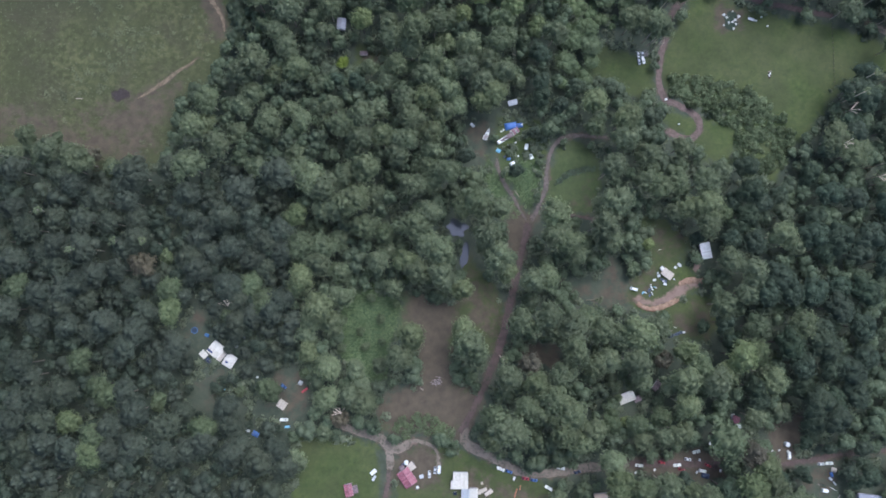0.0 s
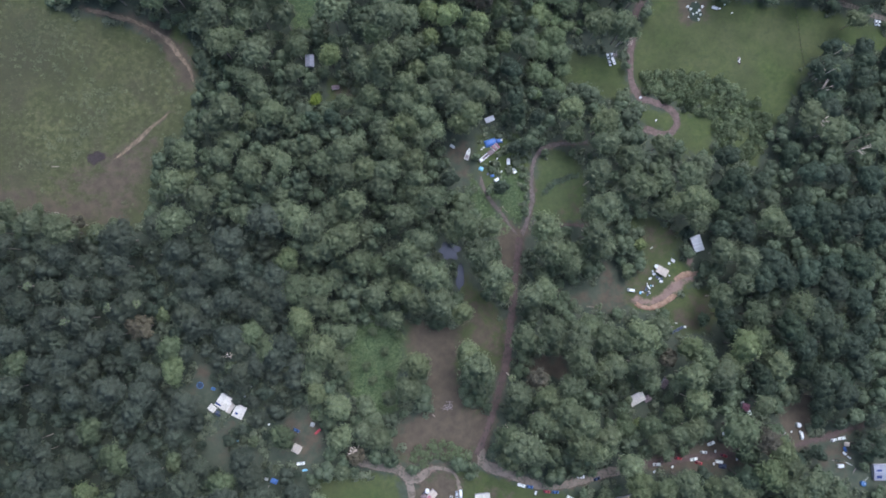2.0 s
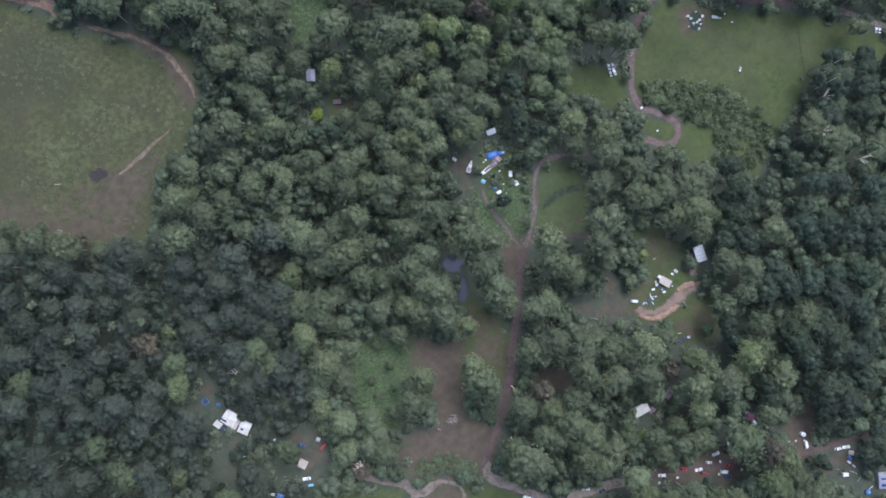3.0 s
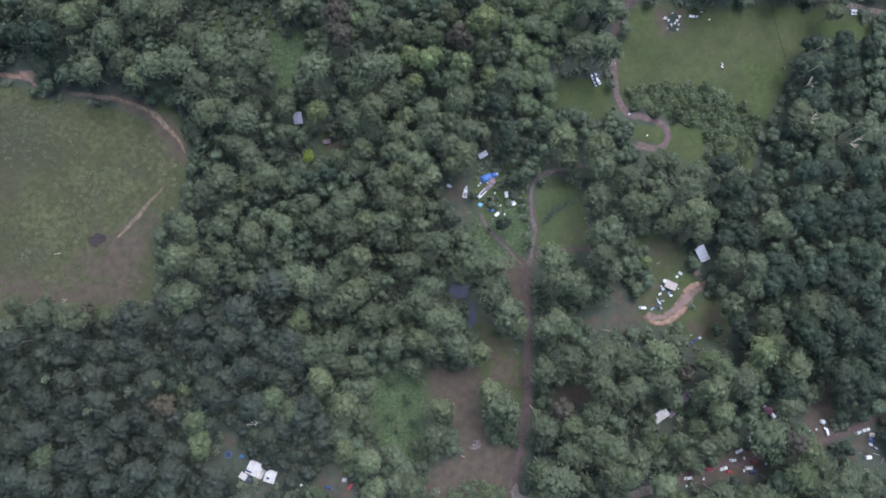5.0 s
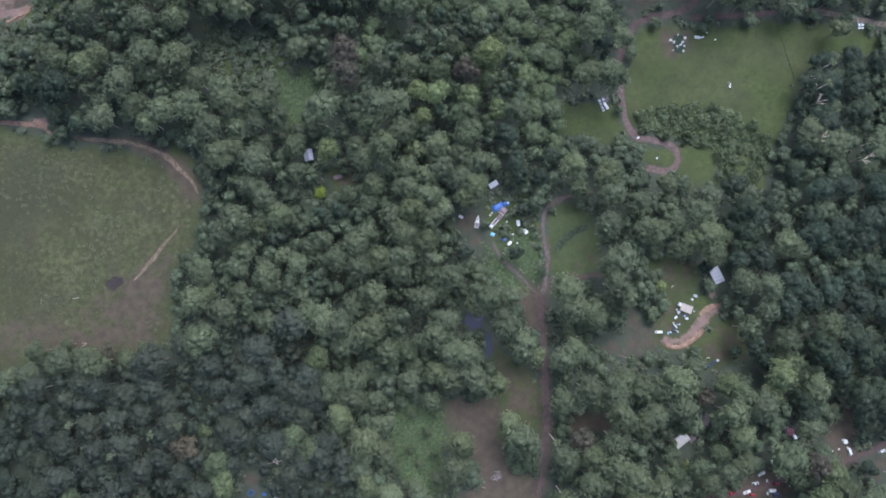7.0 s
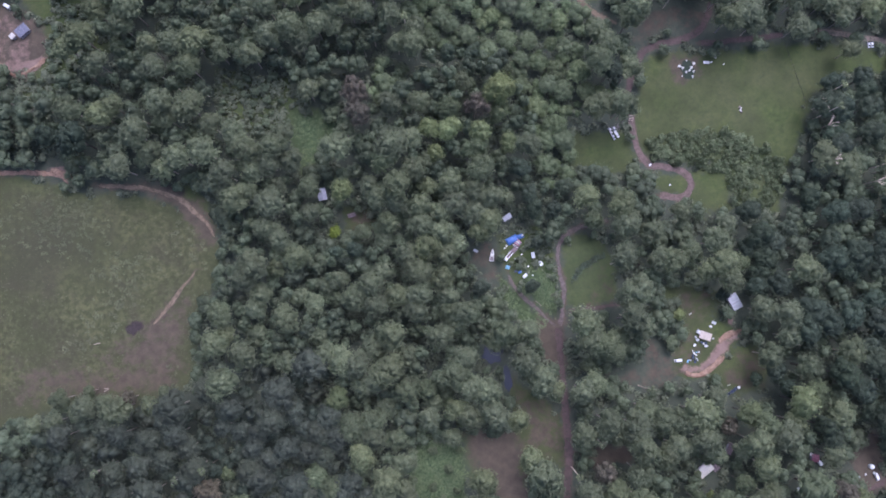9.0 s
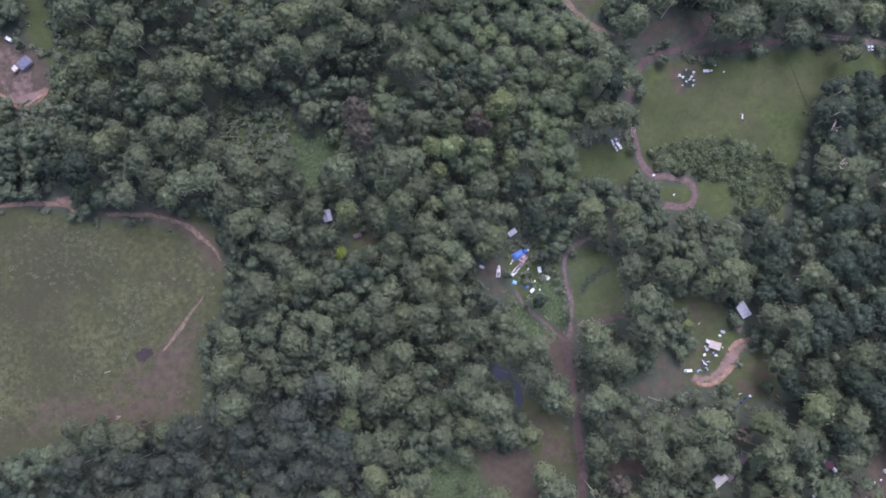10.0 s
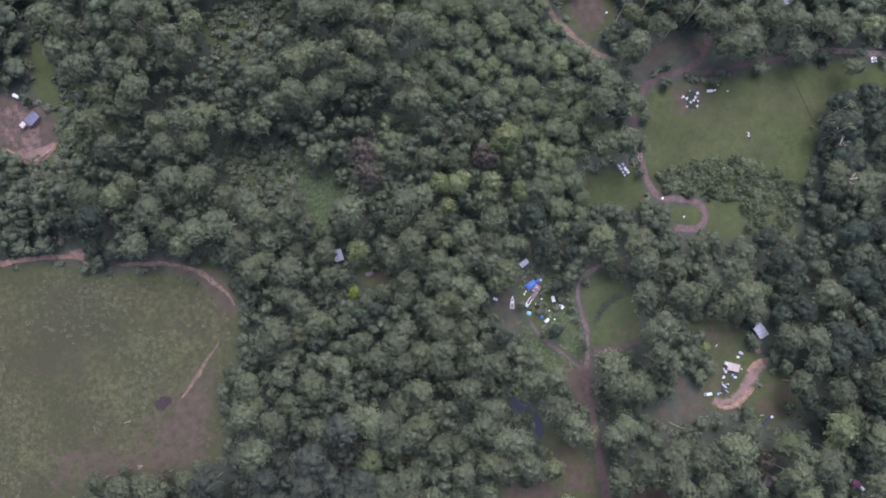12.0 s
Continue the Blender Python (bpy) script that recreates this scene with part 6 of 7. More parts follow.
def tufts(rng, centre, radius, count, size, inner=0.86):
    """Small upward leaf clusters over a lump: one bent quad each."""
    way = rng.normal(size=(count, 3))
    way[:, 2] = np.abs(way[:, 2]) * 1.1 - 0.2
    way /= np.linalg.norm(way, axis=1)[:, None]
    at = centre + way * radius * rng.uniform(inner, 1.24, (count, 1))
    facing = way + rng.normal(size=(count, 3)) * 0.5 + [0, 0, 0.45]
    facing /= np.linalg.norm(facing, axis=1)[:, None]
    u = np.cross(facing, rng.normal(size=(count, 3)))
    u /= np.linalg.norm(u, axis=1)[:, None]
    v = np.cross(facing, u)
    s = size * rng.uniform(0.6, 1.35, (count, 1))
    corner = [at + s * (a * u + b * v) + facing * s * c for a, b, c in ((-1, -0.5, -0.2), (0.2, -0.9, 0.1), (1, 0.4, -0.25), (-0.3, 0.9, 0.15))]
    verts = np.stack(corner, 1).reshape(-1, 3)
    base = np.arange(count)[:, None] * 4
    return verts, np.concatenate([base + [0, 1, 2], base + [0, 2, 3]])


def domes(rng, centre, radius, count, size):
    """Rounded leaf clumps that sit on a lump like florets: five-sided caps."""
    way = rng.normal(size=(count, 3))
    way[:, 2] = np.abs(way[:, 2]) * 1.15 - 0.15
    way /= np.linalg.norm(way, axis=1)[:, None]
    at = centre + way * radius * rng.uniform(0.90, 1.03, (count, 1))
    facing = way + rng.normal(size=(count, 3)) * 0.25 + [0, 0, 0.25]
    facing /= np.linalg.norm(facing, axis=1)[:, None]
    u = np.cross(facing, rng.normal(size=(count, 3)))
    u /= np.linalg.norm(u, axis=1)[:, None]
    v = np.cross(facing, u)
    s = size * rng.uniform(0.7, 1.4, (count, 1))
    rim = []
    for k in range(5):
        a = 2 * np.pi * k / 5
        rim.append(at + s * rng.uniform(0.75, 1.3, (count, 1)) * (math.cos(a) * u + math.sin(a) * v) - facing * s * 0.24)
    verts = np.stack([at + facing * s * 0.26] + rim, 1).reshape(-1, 3)
    base = np.arange(count)[:, None] * 6
    return verts, np.concatenate([base + [0, 1 + k, 1 + (k + 1) % 5] for k in range(5)])


def crown(seed, lumps, lump, florets, leaves, leaf, depth, tall, flat=0.8):
    """A crown of radius 1 that tops out at height 1: a dome of leaf clumps with gaps between them, edged with tufts.
    depth and tall are the dome's and the whole tree's height in crown radii."""
    rng = np.random.RandomState(seed)
    turn = rng.uniform(0, 2 * np.pi, 3)
    pieces = []
    for k in range(lumps):
        if k > 2 and rng.uniform() < 0.05:
            continue
        c = 1 - 1.15 * (k + 0.5) / lumps if lumps > 1 else 1.0
        a = 2.4 * k + rng.uniform(-0.35, 0.35)
        out = (1 + 0.17 * math.sin(2 * a + turn[0]) + 0.11 * math.sin(3 * a + turn[1])) * (1 - 0.7 * lump) * math.sqrt(1 - c * c)
        r = lump * rng.uniform(0.75, 1.2)
        at = np.array([out * math.cos(a), out * math.sin(a), tall - depth + c * (depth - lump * flat) + rng.uniform(-0.07, 0.07) * depth])
        size = np.array([r * rng.uniform(0.85, 1.2), r, r * flat])
        pieces.append((BALL_V * (0.84 + rng.uniform(-0.12, 0.12, (len(BALL_V), 1))) * size + at, BALL_F))
        pieces.append(domes(rng, at, size, florets, leaf * 1.7))
        pieces.append(tufts(rng, at, size, leaves, leaf))
    verts, faces = joined(pieces)
    return verts / [1, 1, tall], faces


def trunk(seed, tall, depth, thick, limbs=5):
    """A leaning trunk with limbs that reach into the crown, on the same scale as its crown."""
    rng = np.random.RandomState(seed)
    bm = bmesh.new()
    top = Vector((0.08 * math.cos(seed), 0.08 * math.sin(seed), tall - 0.7 * depth))
    fork = Vector((top.x * 0.6, top.y * 0.6, max(0.3 * tall, tall - 1.7 * depth)))
    tube(bm, (0, 0, -0.12), fork, thick, thick * 0.75, 8)
    tube(bm, fork, top, thick * 0.75, thick * 0.35, 8)
    for k in range(limbs):
        a, d = 2 * math.pi * k / limbs + rng.uniform(-0.4, 0.4), rng.uniform(0.4, 0.7)
        tube(bm, fork.lerp(top, rng.uniform(0.0, 0.8)), (d * math.cos(a), d * math.sin(a), tall - depth * rng.uniform(0.45, 0.9)), thick * 0.4, thick * 0.12, 5)
    me = bpy.data.meshes.new("trunk")
    bm.to_mesh(me)
    bm.free()
    me.transform(Matrix.Diagonal((1, 1, 1 / tall, 1)))
    return me


def tree_models(name, count, leaf_paint, bark, label, category, shape):
    """Some trees of a kind, built once each, 1 m in crown radius and height; every later tree is a scaled copy."""
    out = []
    for k in range(count):
        seed = 100 * len(name) + k
        me = mesh_from("crown", *crown(seed, **shape), smooth=True)
        me.materials.append(leaf_paint)
        tr = trunk(seed, shape["tall"], shape["depth"], 0.05)
        tr.materials.append(bark)
        out.append((me, tr))
    return name, label, category, out


SHAPES = {
    "gum": dict(lumps=15, lump=0.50, florets=0, leaves=68, leaf=0.062, depth=0.88, tall=4.3, flat=0.7),
    "round": dict(lumps=13, lump=0.52, florets=0, leaves=66, leaf=0.060, depth=0.82, tall=3.2, flat=0.75),
    "open": dict(lumps=16, lump=0.38, florets=0, leaves=48, leaf=0.062, depth=1.0, tall=3.8),
}
KINDS = {
    "gum": tree_models("gum_tree", 9, GUM_LEAF, BARK, "tall grey-green gum tree with a clumped crown", "tree", SHAPES["gum"]),
    "young": tree_models("young_gum_tree", 8, GUM_LEAF, BARK, "smaller grey-green gum tree among taller ones", "tree", SHAPES["gum"]),
    "dark": tree_models("rainforest_tree", 7, DARK_LEAF, DARK_BARK, "dark green round-crowned broadleaf tree", "tree", SHAPES["round"]),
    "bright": tree_models("bright_tree", 6, BRIGHT_LEAF, DARK_BARK, "fresh green tree with a full crown", "tree", SHAPES["gum"]),
    "yellow": tree_models("yellow_green_tree", 4, YELLOW_LEAF, DARK_BARK, "yellow-green tree with a dense tufted crown", "tree", SHAPES["round"]),
    "olive": tree_models("olive_brown_tree", 4, OLIVE_LEAF, BARK, "olive-brown tree with a thin dry crown", "tree", SHAPES["open"]),
    "dusky": tree_models("dusky_gum_tree", 6, DUSKY_LEAF, BARK, "dull olive-green gum tree in the dense western wood", "tree", SHAPES["gum"]),
    "regrowth": tree_models("regrowth_tree", 6, REGROWTH_LEAF, DARK_BARK, "soft green young tree of low regrowth forest", "tree", SHAPES["round"]),
    "blossom": tree_models("flowering_tree", 1, BLOSSOM, DARK_BARK, "small tree covered in bright yellow blossom", "tree", SHAPES["round"]),
}
STANDING = []


# How tall the wood grows, place by place
GROWTH_A = [(-34, 222, 33), (-66, 188, 29), (0, 175, 36), (-99, 131, 31), (-6, 100, 35), (-14, 219, 26), (-122, 87, 26), (-72, 67, 31), (-36, 57, 35), (-90, -8, 16), (72, 194, 36), (28, 61, 35), (46, 19, 34), (80, 33, 37), (83, -22, 36), (106, -20, 34), (183, -33, 34), (201, -18, 24), (178, -7, 24), (253, 74, 20)]
GROWTH_B = [(179, 76, 22), (112, 74, 32), (110, 114, 28), (168, -85, 24), (55, -68, 30), (-190, 65, 26), (-162, 58, 30), (-105, 56, 29), (-206, 24, 28), (-54, 25, 23), (-87, 222, 29), (-144, -26, 19), (161, -47, 32), (245, -50, 22), (165, 214, 29), (283, 128, 20), (234, 202, 29), (-105, 273, 33), (-40, -60, 18)]
GROWTH = GROWTH_A + GROWTH_B


def grown(x, y):
    """Height of full-grown trees here."""
    w = [((x - a) ** 2 + (y - b) ** 2 + 900) ** -1.5 for a, b, _ in GROWTH]
    return sum(k * h for k, (_, _, h) in zip(w, GROWTH)) / sum(w)


def plant(kind, x, y, r, seed, tall=None):
    name, label, category, models = KINDS[kind]
    rng = random.Random(seed)
    crown_mesh, trunk_mesh = models[seed % len(models)]
    ob = new(name)
    ob.empty_display_size = 0.2
    if tall is None:
        tall = grown(x, y) * min(1.1, max(0.28, 0.35 + 0.65 * (r - 3) / 4.5)) * rng.uniform(0.93, 1.07)
    r = r * 1.02
    ob.matrix_basis = pose(x, y, height(x, y), 0, 0, rng.uniform(0, 360)) @ Matrix.Diagonal((r, r, tall, 1))
    tagged(ob, label, category, group=name + "s of the woodland")
    for part_name, me in (("trunk", trunk_mesh), ("crown", crown_mesh)):
        piece = new(part_name, me)
        piece.parent = ob
    STANDING.append((x, y, r))
    return ob


def dusky(x, y):
    """The western wood, of a duller kind of gum."""
    return (x < -75) & (y < 75)


REGROWTH = [(42, 306), (69, 311), (140, 289), (139, 261), (156, 227), (150, 205), (140, 165), (125, 140), (85, 129), (84, 150), (92, 185), (87, 217), (70, 235), (38, 236), (16, 220), (-10, 215), (-10, 234), (25, 261)]


def thicket(x, y):
    """The low dull scrub south of the eastern paddock."""
    return to_outline(SCRUB[-1], np.atleast_1d(np.asarray(x, float)), np.atleast_1d(np.asarray(y, float))) < 4


def regrown(x, y):
    """The low, fresh green forest of the northern hollow."""
    return to_outline(REGROWTH, np.atleast_1d(np.asarray(x, float)), np.atleast_1d(np.asarray(y, float))) < 0


KINDS["regrown_wood"] = ("regrowth_sapling", "small soft green tree in the regrowth forest", "tree", [])


def in_glade(x, y):
    """Inside one of the northern glades."""
    return any(to_outline(o, np.array([float(x)]), np.array([float(y)]))[0] < -3 for o in GLADES)


GUMS = [g for g in GUMS if not in_glade(g[0], g[1]) and not (thicket(g[0], g[1])[0] and g[2] < 7)]
DARKS = DARKS + [g for k, g in enumerate(GUMS) if g[0] > 235 and g[1] < 150 and k % 4]
GUMS = [g for g in GUMS if g not in DARKS]
for kind, places in (("gum", [g for g in GUMS if g[2] >= 7.1 and not dusky(g[0], g[1])]), ("young", [g for g in GUMS if g[2] < 7.1 and not dusky(g[0], g[1])]), ("dusky", [g for g in GUMS if dusky(g[0], g[1])]), ("dark", [g for g in DARKS if not regrown(g[0], g[1])[0]]), ("regrowth", [g for g in DARKS if regrown(g[0], g[1])[0]]), ("bright", BRIGHTS), ("yellow", YELLOWS), ("olive", OLIVES)):
    for k, (x, y, r) in enumerate(places):
        plant(kind, x, y, r, k * 7 + 3, 1.5 * r + 2 if kind == "regrowth" else None)
# Smaller trees that close in on the homestead
HOMESTEAD_TREES = ((-144, -37, 5.0), (-114, -12, 4.0), (-103, -34, 3.4), (-91, -8, 4.2), (-85, -16, 3.4), (-146, -9, 4.0), (-68, -46, 3.0), (-54, -57, 3.2), (-49, -43, 4.2), (-56, -78, 3.2), (-69, -93, 3.4), (-153, -61, 3.8), (-126, -78, 5.0), (-145, -74, 4.4), (-111, -49, 2.6), (-103, -55, 2.8), (-117, -34, 3.0))
for k, (x, y, r) in enumerate(HOMESTEAD_TREES):
    if all(math.hypot(x - a, y - b) > 0.7 * (r + q) for a, b, q in STANDING) and all(math.hypot(x - a, y - b) > r + q - 1 for a, b, q in CLEAR):
        plant(("bright", "young", "dusky")[k % 3], x, y, r, k * 5 + 1, 3 + 2.2 * r)
plant("blossom", -48.9, 145.0, 3.7, 1, 7.0)


def bare_tree(x, y, tall, seed, bark):
    """A tall pale trunk with a few limbs and a thin top."""
    rng = np.random.RandomState(seed)
    ob = thing("bare_gum", x, y, rng.uniform(0, 360), "tall pale gum trunk with few limbs and a thin top", "tree", "bare gums")
    part("trunk", tubed((0, 0, -0.4), (0.4, 0.2, tall), 0.36, 0.17, sides=8), bark, ob)
    for k in range(3):
        a, z = rng.uniform(0, 6.28), tall * rng.uniform(0.7, 0.98)
        part("limb", tubed((0.3, 0.1, z), (0.3 + 1.5 * math.cos(a), 0.1 + 1.5 * math.sin(a), z + rng.uniform(1, 2.6)), 0.14, 0.04, sides=6), bark, ob)
    v, f = crown(seed, 5, 0.40, 8, 14, 0.09, 0.6, 1.0)
    part("crown", mesh_from("crown", v * [2.6, 2.6, 2.4] + [0.4, 0.2, tall - 1.0], f, True), GUM_LEAF, ob)


for k, (px, py) in enumerate(((201.0, 225.1), (220.1, 230.3), (177.6, 248.8), (194.2, 232.9), (191.3, 246.0), (214.9, 238.0), (152.1, 165.0), (153.5, 183.2), (148.7, 163.3), (272.8, 124.3), (281.4, 137.1), (290.7, 82.6), (298.9, 76.0), (-197.9, 25.4), (-217.9, 48.3), (112.8, 73.4), (103.4, -3.3), (31.1, 252.3), (68, -51), (66, -23), (48, -37), (43, -67), (-175, 30), (-159, 31), (-194, 51))):
    bare_tree(px, py, 23 + 2.5 * (k * 7 % 4), 40 + k, BARK if px < 20 else PALE_BARK)

DEAD = ((275, 131, 22), (271, 117, 22), (151, 160, 27), (285, 74, 27), (264, 94, 27), (105, 40, 27), (-112, -7, 20), (-45, -67, 20))


def dead_tree(x, y, tall, seed):
    """A dead gum: a bleached trunk whose bare forked limbs reach out over the crowns."""
    rng = np.random.RandomState(seed)
    ob = thing("dead_gum", x, y, rng.uniform(0, 360), "dead gum with bleached bare forked limbs", "tree", "dead gums")
    part("trunk", tubed((0, 0, -0.4), (0.6, 0.3, tall * 0.86), 0.36, 0.15, sides=8), BARK, ob)
    lean = rng.uniform(0, 6.28)
    for k in range(6):
        a, z, reach = lean + rng.uniform(-1.2, 1.2), tall * rng.uniform(0.62, 0.86), rng.uniform(3.0, 6.5)
        root = Vector((0.6 * z / tall, 0.3 * z / tall, z))
        tip = root + Vector((reach * math.cos(a), reach * math.sin(a), rng.uniform(1.5, 4.5)))
        limb = part("limb", tubed(root, tip, 0.13, 0.06, sides=6), PALE_BARK, ob)
        for j in range(2):
            b = a + rng.uniform(-0.9, 0.9)
            start = root.lerp(tip, rng.uniform(0.45, 0.8))
            part("twig", tubed(start, start + Vector((1.9 * math.cos(b), 1.9 * math.sin(b), rng.uniform(0.4, 1.4))), 0.07, 0.03, sides=5), PALE_BARK, limb)


for k, (px, py, tall) in enumerate(DEAD):
    dead_tree(px, py, tall, 60 + k)

# The rest of the woodland, joined: what nobody could count
rng = np.random.RandomState(11)
SMALL = [crown(300 + k, 5, 0.62, 0, 30, 0.092, 0.85, 2.6, 0.75) for k in range(8)]
FAR = [crown(340 + k, 3, 0.66, 0, 15, 0.12, 1.0, 3.2) for k in range(5)]
SHRUB = []
for k in range(8):
    v, f = tufts(np.random.RandomState(360 + k), np.array([0, 0, 0.3]), np.array([0.85, 0.8, 0.55]), 36, 0.26, 0.35)
    SHRUB.append((v + [0, 0, 0.02], f))
BUSH = [joined([tufts(np.random.RandomState(400 + 3 * k + j), np.array([0.42 * math.cos(2.1 * j + k), 0.42 * math.sin(2.1 * j + k), 0.28]), np.array([0.5, 0.48, 0.5]), 60, 0.115, 0.45) for j in range(3)]) for k in range(6)]
TUFT = [tufts(np.random.RandomState(380 + k), np.zeros(3), np.array([0.75, 0.75, 0.12]), 16, 0.30) for k in range(5)]
OPEN_LAND = GRASS + FERNS + DIRT + CLAYS + WORN + THIN
CLEAR += [(-207.0, 235.0, 9.0), (-48.9, 145.0, 4.5), (28.7, 30.7, 3.5), (26.3, 19.8, 3.0), (-204.1, 341.0, 6.0), (-181.3, 350.2, 8.0), (-185.2, 336.4, 8.0), (-188.8, 318.5, 5.0), (-179.0, 362.6, 6.0), (151.4, 38.0, 6.0), (159.8, 34.3, 6.0), (160.8, 25.4, 4.0), (253.1, -127.2, 6.0), (22.8, 42.3, 8.5), (27.8, 27.3, 3.5), (27.2, 22.1, 3.0)]


def scattered(x0, x1, y0, y1, step):
    gx, gy = np.meshgrid(np.arange(x0, x1, step), np.arange(y0, y1, step))
    at = np.stack([gx.ravel(), gy.ravel()], 1) + rng.uniform(-0.42, 0.42, (gx.size, 2)) * step
    return at[:, 0], at[:, 1]


def open_land(x, y):
    least = np.full(x.shape, 1e9)
    for outline in OPEN_LAND:
        least = np.minimum(least, to_outline(outline, x, y))
    return least + 4.0 * np.sin(x * 0.21 + 2 * np.sin(y * 0.13)) * np.sin(y * 0.17 + 1.0)


def room(x, y, taken):
    """Free distance of each place to what stands already."""
    least = np.full(x.shape, 1e9)
    for tx, ty, tr in taken:
        least = np.minimum(least, np.hypot(x - tx, y - ty) - tr)
    return least


def massed(name, models, places, paint, label, category, smooth=False):
    pieces = []
    for k, (x, y, r, tall) in enumerate(places):
        v, f = models[k % len(models)]
        a = rng.uniform(0, 6.28)
        c, s = math.cos(a), math.sin(a)
        p = np.stack([(v[:, 0] * c - v[:, 1] * s) * r + x, (v[:, 0] * s + v[:, 1] * c) * r + y, v[:, 2] * tall + height(x, y)], 1)
        pieces.append((p, f))
    ob = part(name, mesh_from(name, *joined(pieces), smooth=smooth), paint)
    return tagged(ob, label, category, kind="stuff")


x, y = scattered(-318, 366, -162, 420, 7.0)
scrub = np.minimum.reduce([to_outline(o, x, y) for o in SCRUB])
free, clear, road, sheds = room(x, y, STANDING), open_land(x, y), to_roads(x, y), room(x, y, CLEAR)
dull = thicket(x, y)
clear = np.where(dull, np.maximum(clear, 2.0), clear)
places, taken = [], []
for k in np.argsort(-free):
    r = rng.uniform(4.0, 7.8)
    if scrub[k] < 0:
        r *= 0.6 if dull[k] else 0.42
        if not dull[k] and rng.uniform() < 0.35:
            continue
    r = min(r, free[k] + 2.2, clear[k] + 2.2, road[k] + 0.6, sheds[k] + 1.0)
    if r < (1.6 if scrub[k] < 0 else 2.3) or any((x[k] - a) ** 2 + (y[k] - b) ** 2 < (0.64 * (r + q)) ** 2 for a, b, q in taken):
        continue
    taken.append((x[k], y[k], r))
    top = 0.8 + 1.3 * r if scrub[k] < 0 or regrown(x[k], y[k])[0] else grown(x[k], y[k]) * rng.uniform(0.5, 0.85)
    places.append((x[k], y[k], r, max(1.3 * r, min(top, 5 + 1.1 * min(clear[k], road[k] + 2, sheds[k])))))
# The largest of them stand as things of their own
places.sort(key=lambda p: -p[2])
within = [p for p in places if -230 < p[0] < 250 and -120 < p[1] < 300 and not thicket(p[0], p[1])[0]]
own = within[:290]
for k in range(len(SMALL)):
    me = mesh_from("crown", *SMALL[k], smooth=True)
    me.materials.append(WOOD_LEAF_OWN)
    tr = trunk(700 + k, 2.6, 0.95, 0.06)
    tr.materials.append(BARK)
    KINDS.setdefault("wood", ("woodland_tree", "mid-height grey-green tree in the closed wood", "tree", []))[3].append((me, tr))
    drab = mesh_from("crown", *SMALL[k], smooth=True)
    drab.materials.append(DUSKY_LEAF)
    KINDS.setdefault("dusky_wood", ("dusky_woodland_tree", "mid-height dull olive tree in the western wood", "tree", []))[3].append((drab, tr))
    fresh = mesh_from("crown", *SMALL[k], smooth=True)
    fresh.materials.append(REGROWTH_LEAF)
    KINDS["regrown_wood"][3].append((fresh, tr))
for k, (px, py, r, tall) in enumerate(own):
    plant("regrown_wood" if regrown(px, py)[0] else "dusky_wood" if dusky(px, py) else "wood", px, py, r / 1.02, k, tall)
own = set(own)
rest = [p for p in places if p not in own]
low = [p for p in rest if thicket(p[0], p[1])[0]]
rest = [p for p in rest if not thicket(p[0], p[1])[0]]
massed("thicket", BUSH, [(a, b, 1.15 * r, 0.8 * h) for a, b, r, h in low], SCRUB_LEAF, "low dull brown-green scrub beside the paddock", "scrub", True)
massed("woodland", SMALL, [p for p in rest if not dusky(p[0], p[1]) and not regrown(p[0], p[1])[0]], WOOD_LEAF, "dense grey-green woodland of smaller gum trees", "woodland", True)
massed("regrowth_forest", SMALL, [p for p in rest if regrown(p[0], p[1])[0]], REGROWTH_WOOD, "low fresh green regrowth forest in a hollow", "woodland", True)
massed("dusky_woodland", SMALL, [p for p in rest if dusky(p[0], p[1])], DUSKY_WOOD, "dense dull olive-green western woodland", "woodland", True)

x, y = scattered(-480, 530, -340, 600, 17.0)
outer = (x < -320) | (x > 368) | (y < -164) | (y > 422)
clear = open_land(x, y)
massed("far_woodland", FAR, [(a, b, r, 3.0 * r) for a, b, r, c in zip(x[outer], y[outer], rng.uniform(7, 10, outer.sum()), clear[outer]) if c > 4], WOOD_LEAF, "woodland stretching away over the valley", "woodland", True)

x, y = scattered(-300, 340, -150, 400, 4.1)
clear, road, sheds = open_land(x, y), to_roads(x, y), room(x, y, CLEAR)
clear = np.where(thicket(x, y), np.maximum(clear, 0.5), clear)
under = room(x, y, [(a, b, 0.85 * r) for a, b, r in STANDING + taken])
places = []
for k in range(len(x)):
    ragged = 1.8 + 5 * noise.noise((x[k] * 0.05, y[k] * 0.05, 1.0))
    if under[k] > -0.4 and road[k] > 2.4 and sheds[k] > 0.5 and clear[k] > -max(0.0, ragged - 2):
        r = rng.uniform(1.8, 3.8) if clear[k] > 0 else rng.uniform(0.8, 2.0)
        places.append((x[k], y[k], r, r * rng.uniform(0.55, 1.1) if clear[k] > 2 else r * rng.uniform(0.5, 0.8)))
for k in range(len(SHRUB)):
    me = mesh_from("crown", *SHRUB[k], smooth=True)
    me.materials.append(SHRUB_LEAF)
    KINDS.setdefault("shrub", ("shrub", "rounded green shrub at the edge of the trees", "shrub", []))[3].append((me, trunk(760 + k, 1.1, 0.7, 0.08, 3)))
    KINDS["shrub"][3][-1][1].materials.append(DARK_BARK)
places.sort(key=lambda p: -p[2])
own = [p for p in places if -230 < p[0] < 250 and -120 < p[1] < 300 and not thicket(p[0], p[1])[0]][:280]
for k, (px, py, r, tall) in enumerate(own):
    plant("shrub", px, py, r / 1.02, k, tall)
own = set(own)
places = [p for p in places if p not in own]
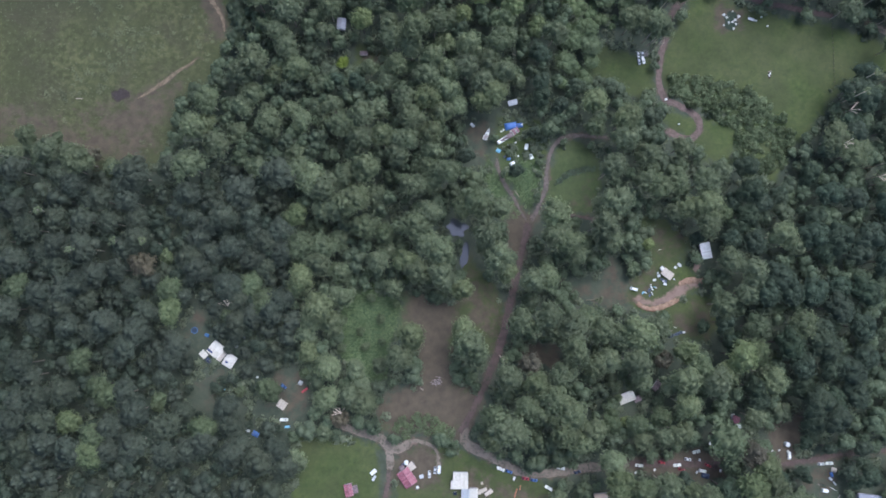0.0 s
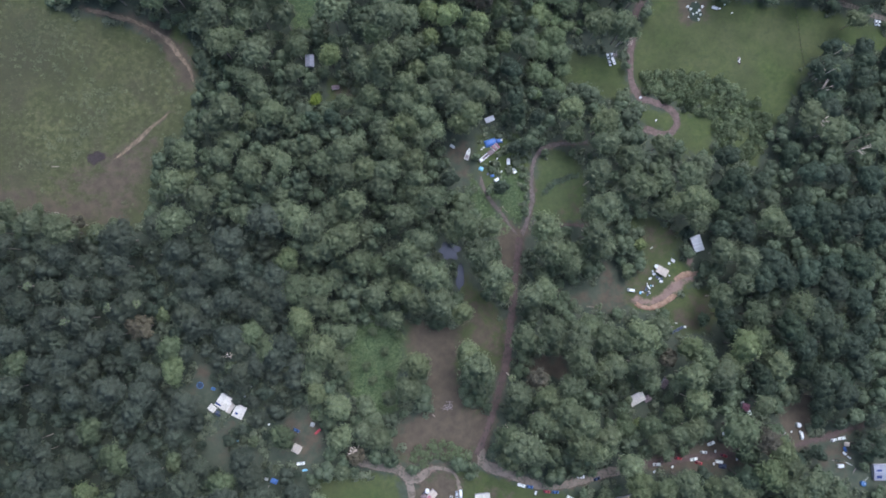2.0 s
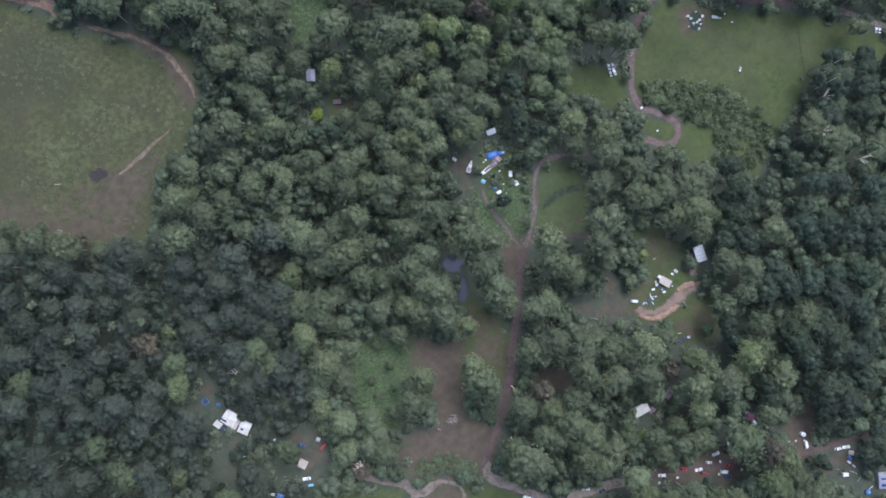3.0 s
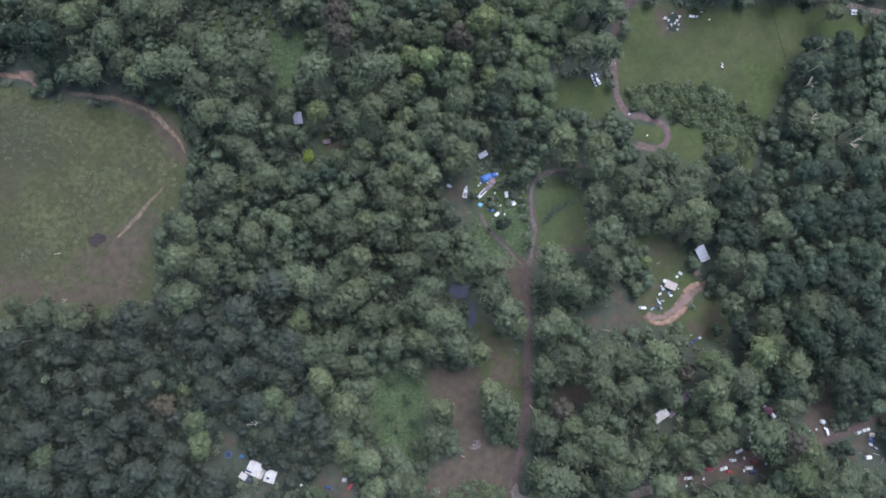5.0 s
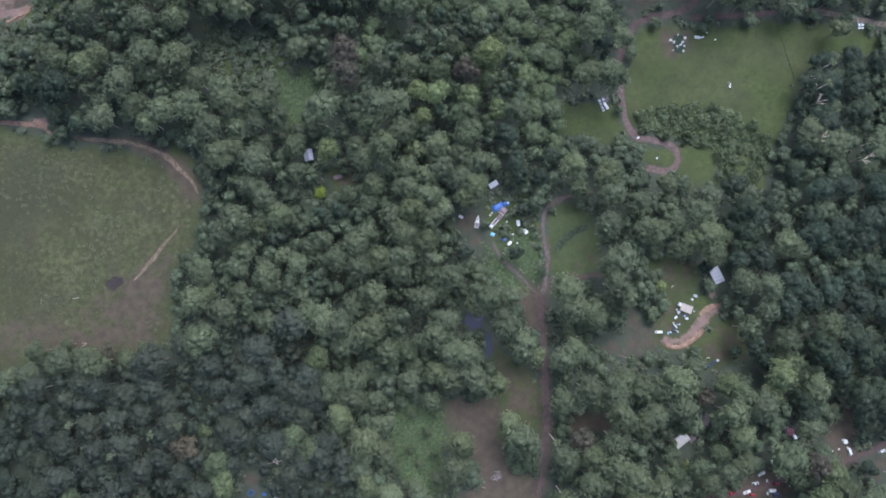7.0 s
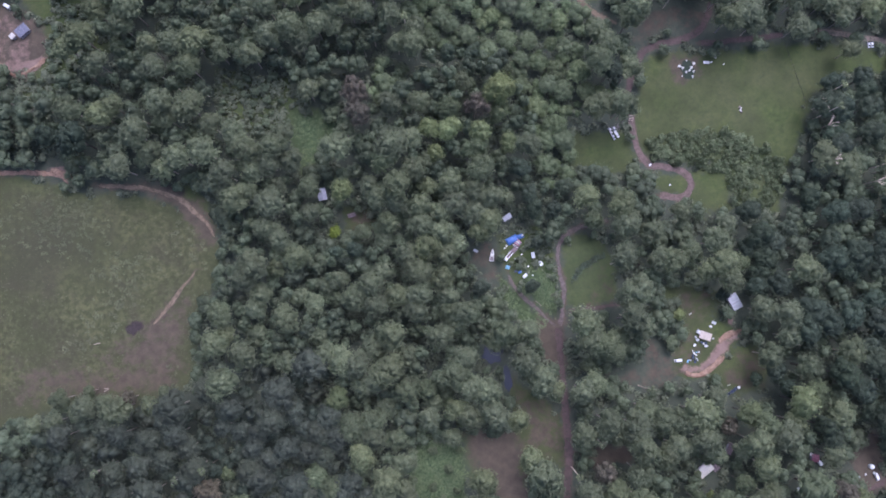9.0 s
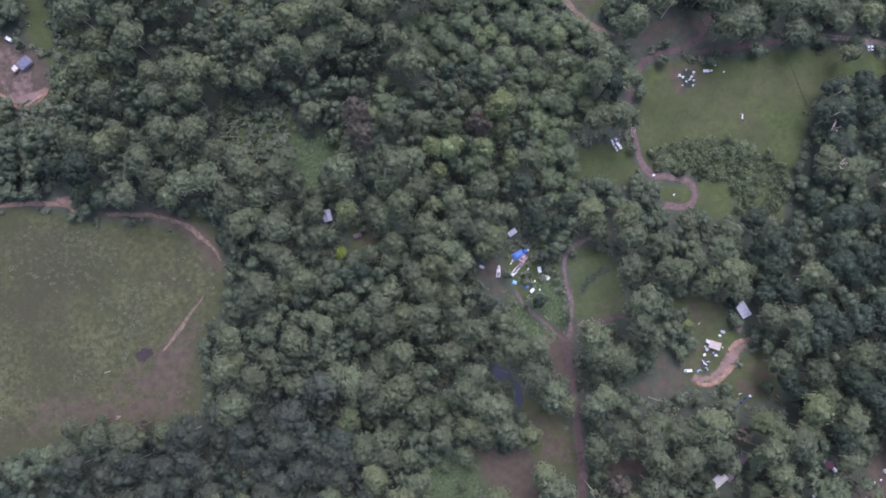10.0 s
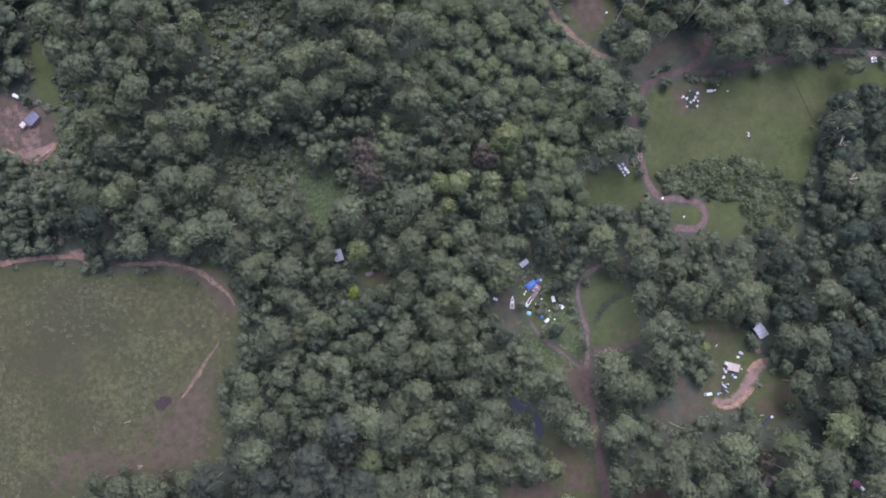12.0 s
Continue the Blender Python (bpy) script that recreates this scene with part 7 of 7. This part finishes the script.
# Dark sedges along the ditch in the grass triangle
for k in range(len(SHRUB)):
    me = mesh_from("crown", *SHRUB[k], smooth=True)
    me.materials.append(DARK_LEAF)
    KINDS.setdefault("sedge", ("sedge_clump", "dark green sedge clump along a ditch", "sedge", []))[3].append((me, KINDS["shrub"][3][k][1]))
for k, (px, py) in enumerate(smooth_line([(86, 71), (90, 74), (95, 77), (102, 79), (111, 80)], 0.8)):
    plant("sedge", px + 0.5 * (k * 5 % 4 - 1.5), py + 0.6 * (k * 3 % 5 - 2), 1.1 + 0.4 * (k % 3), k, 0.6)
# Dull bushes at the foot of the brown clearing
for k in range(len(BUSH)):
    me = mesh_from("crown", *BUSH[k], smooth=True)
    me.materials.append(SCRUB_LEAF)
    KINDS.setdefault("bush", ("bush", "low dull green bush at the edge of bare earth", "bush", []))[3].append((me, KINDS["shrub"][3][k][1]))
for k, (px, py) in enumerate(((-14, -79), (-9, -83), (-6, -79), (0, -77), (4, -81), (8, -80), (13, -79), (17, -82), (4, -73), (9, -75), (-2, -73), (-11, -75))):
    plant("bush", px, py, 3.2 + 0.5 * (k % 4), k, 2.2 + 0.4 * (k % 3))
massed("thicket_floor", SHRUB, [p for p in places if thicket(p[0], p[1])[0]], SCRUB_LEAF, "low dull shrubs of the scrub beside the paddock", "shrubs", True)
massed("undergrowth", SHRUB, [p for p in places if not thicket(p[0], p[1])[0]], SHRUB_LEAF, "green shrubs and saplings under and beside the trees", "shrubs", True)

x, y = np.concatenate([scattered(-52, -8, -56, 10, 1.7), scattered(36, 78, 44, 90, 1.9), scattered(-60, -24, 188, 230, 2.0)], 1)
deep = np.minimum.reduce([to_outline(o, x, y) for o in FERNS])
keep = (deep + rng.uniform(-3, 3, len(x)) < -1) & (to_roads(x, y) > 0.6) & (room(x, y, CLEAR) > 0)
massed("ferns", TUFT, [(a, b, r, 0.55 * r) for a, b, r in zip(x[keep], y[keep], rng.uniform(0.9, 1.8, keep.sum()))], REGROWTH_WOOD, "low fresh green ferns in a clearing", "ferns", True)

x, y = scattered(-300, -90, 30, 260, 3.0)
field = to_outline(GRASS[0], x, y)
bare = np.minimum.reduce([to_outline(d, x, y) for d in DIRT])
patch = np.array([noise.noise((a * 0.022, b * 0.022, 3.0)) for a, b in zip(x, y)])
keep = (field < -4) & (bare > 2) & (patch * 1.2 + rng.uniform(-0.5, 0.5, len(x)) > 0.42)
massed("tussocks", TUFT, [(a, b, r, r * 0.3) for a, b, r in zip(x[keep], y[keep], rng.uniform(1.2, 2.8, keep.sum()))], TUSSOCK, "pale tussocks and regrowth in the paddock", "tussocks", True)
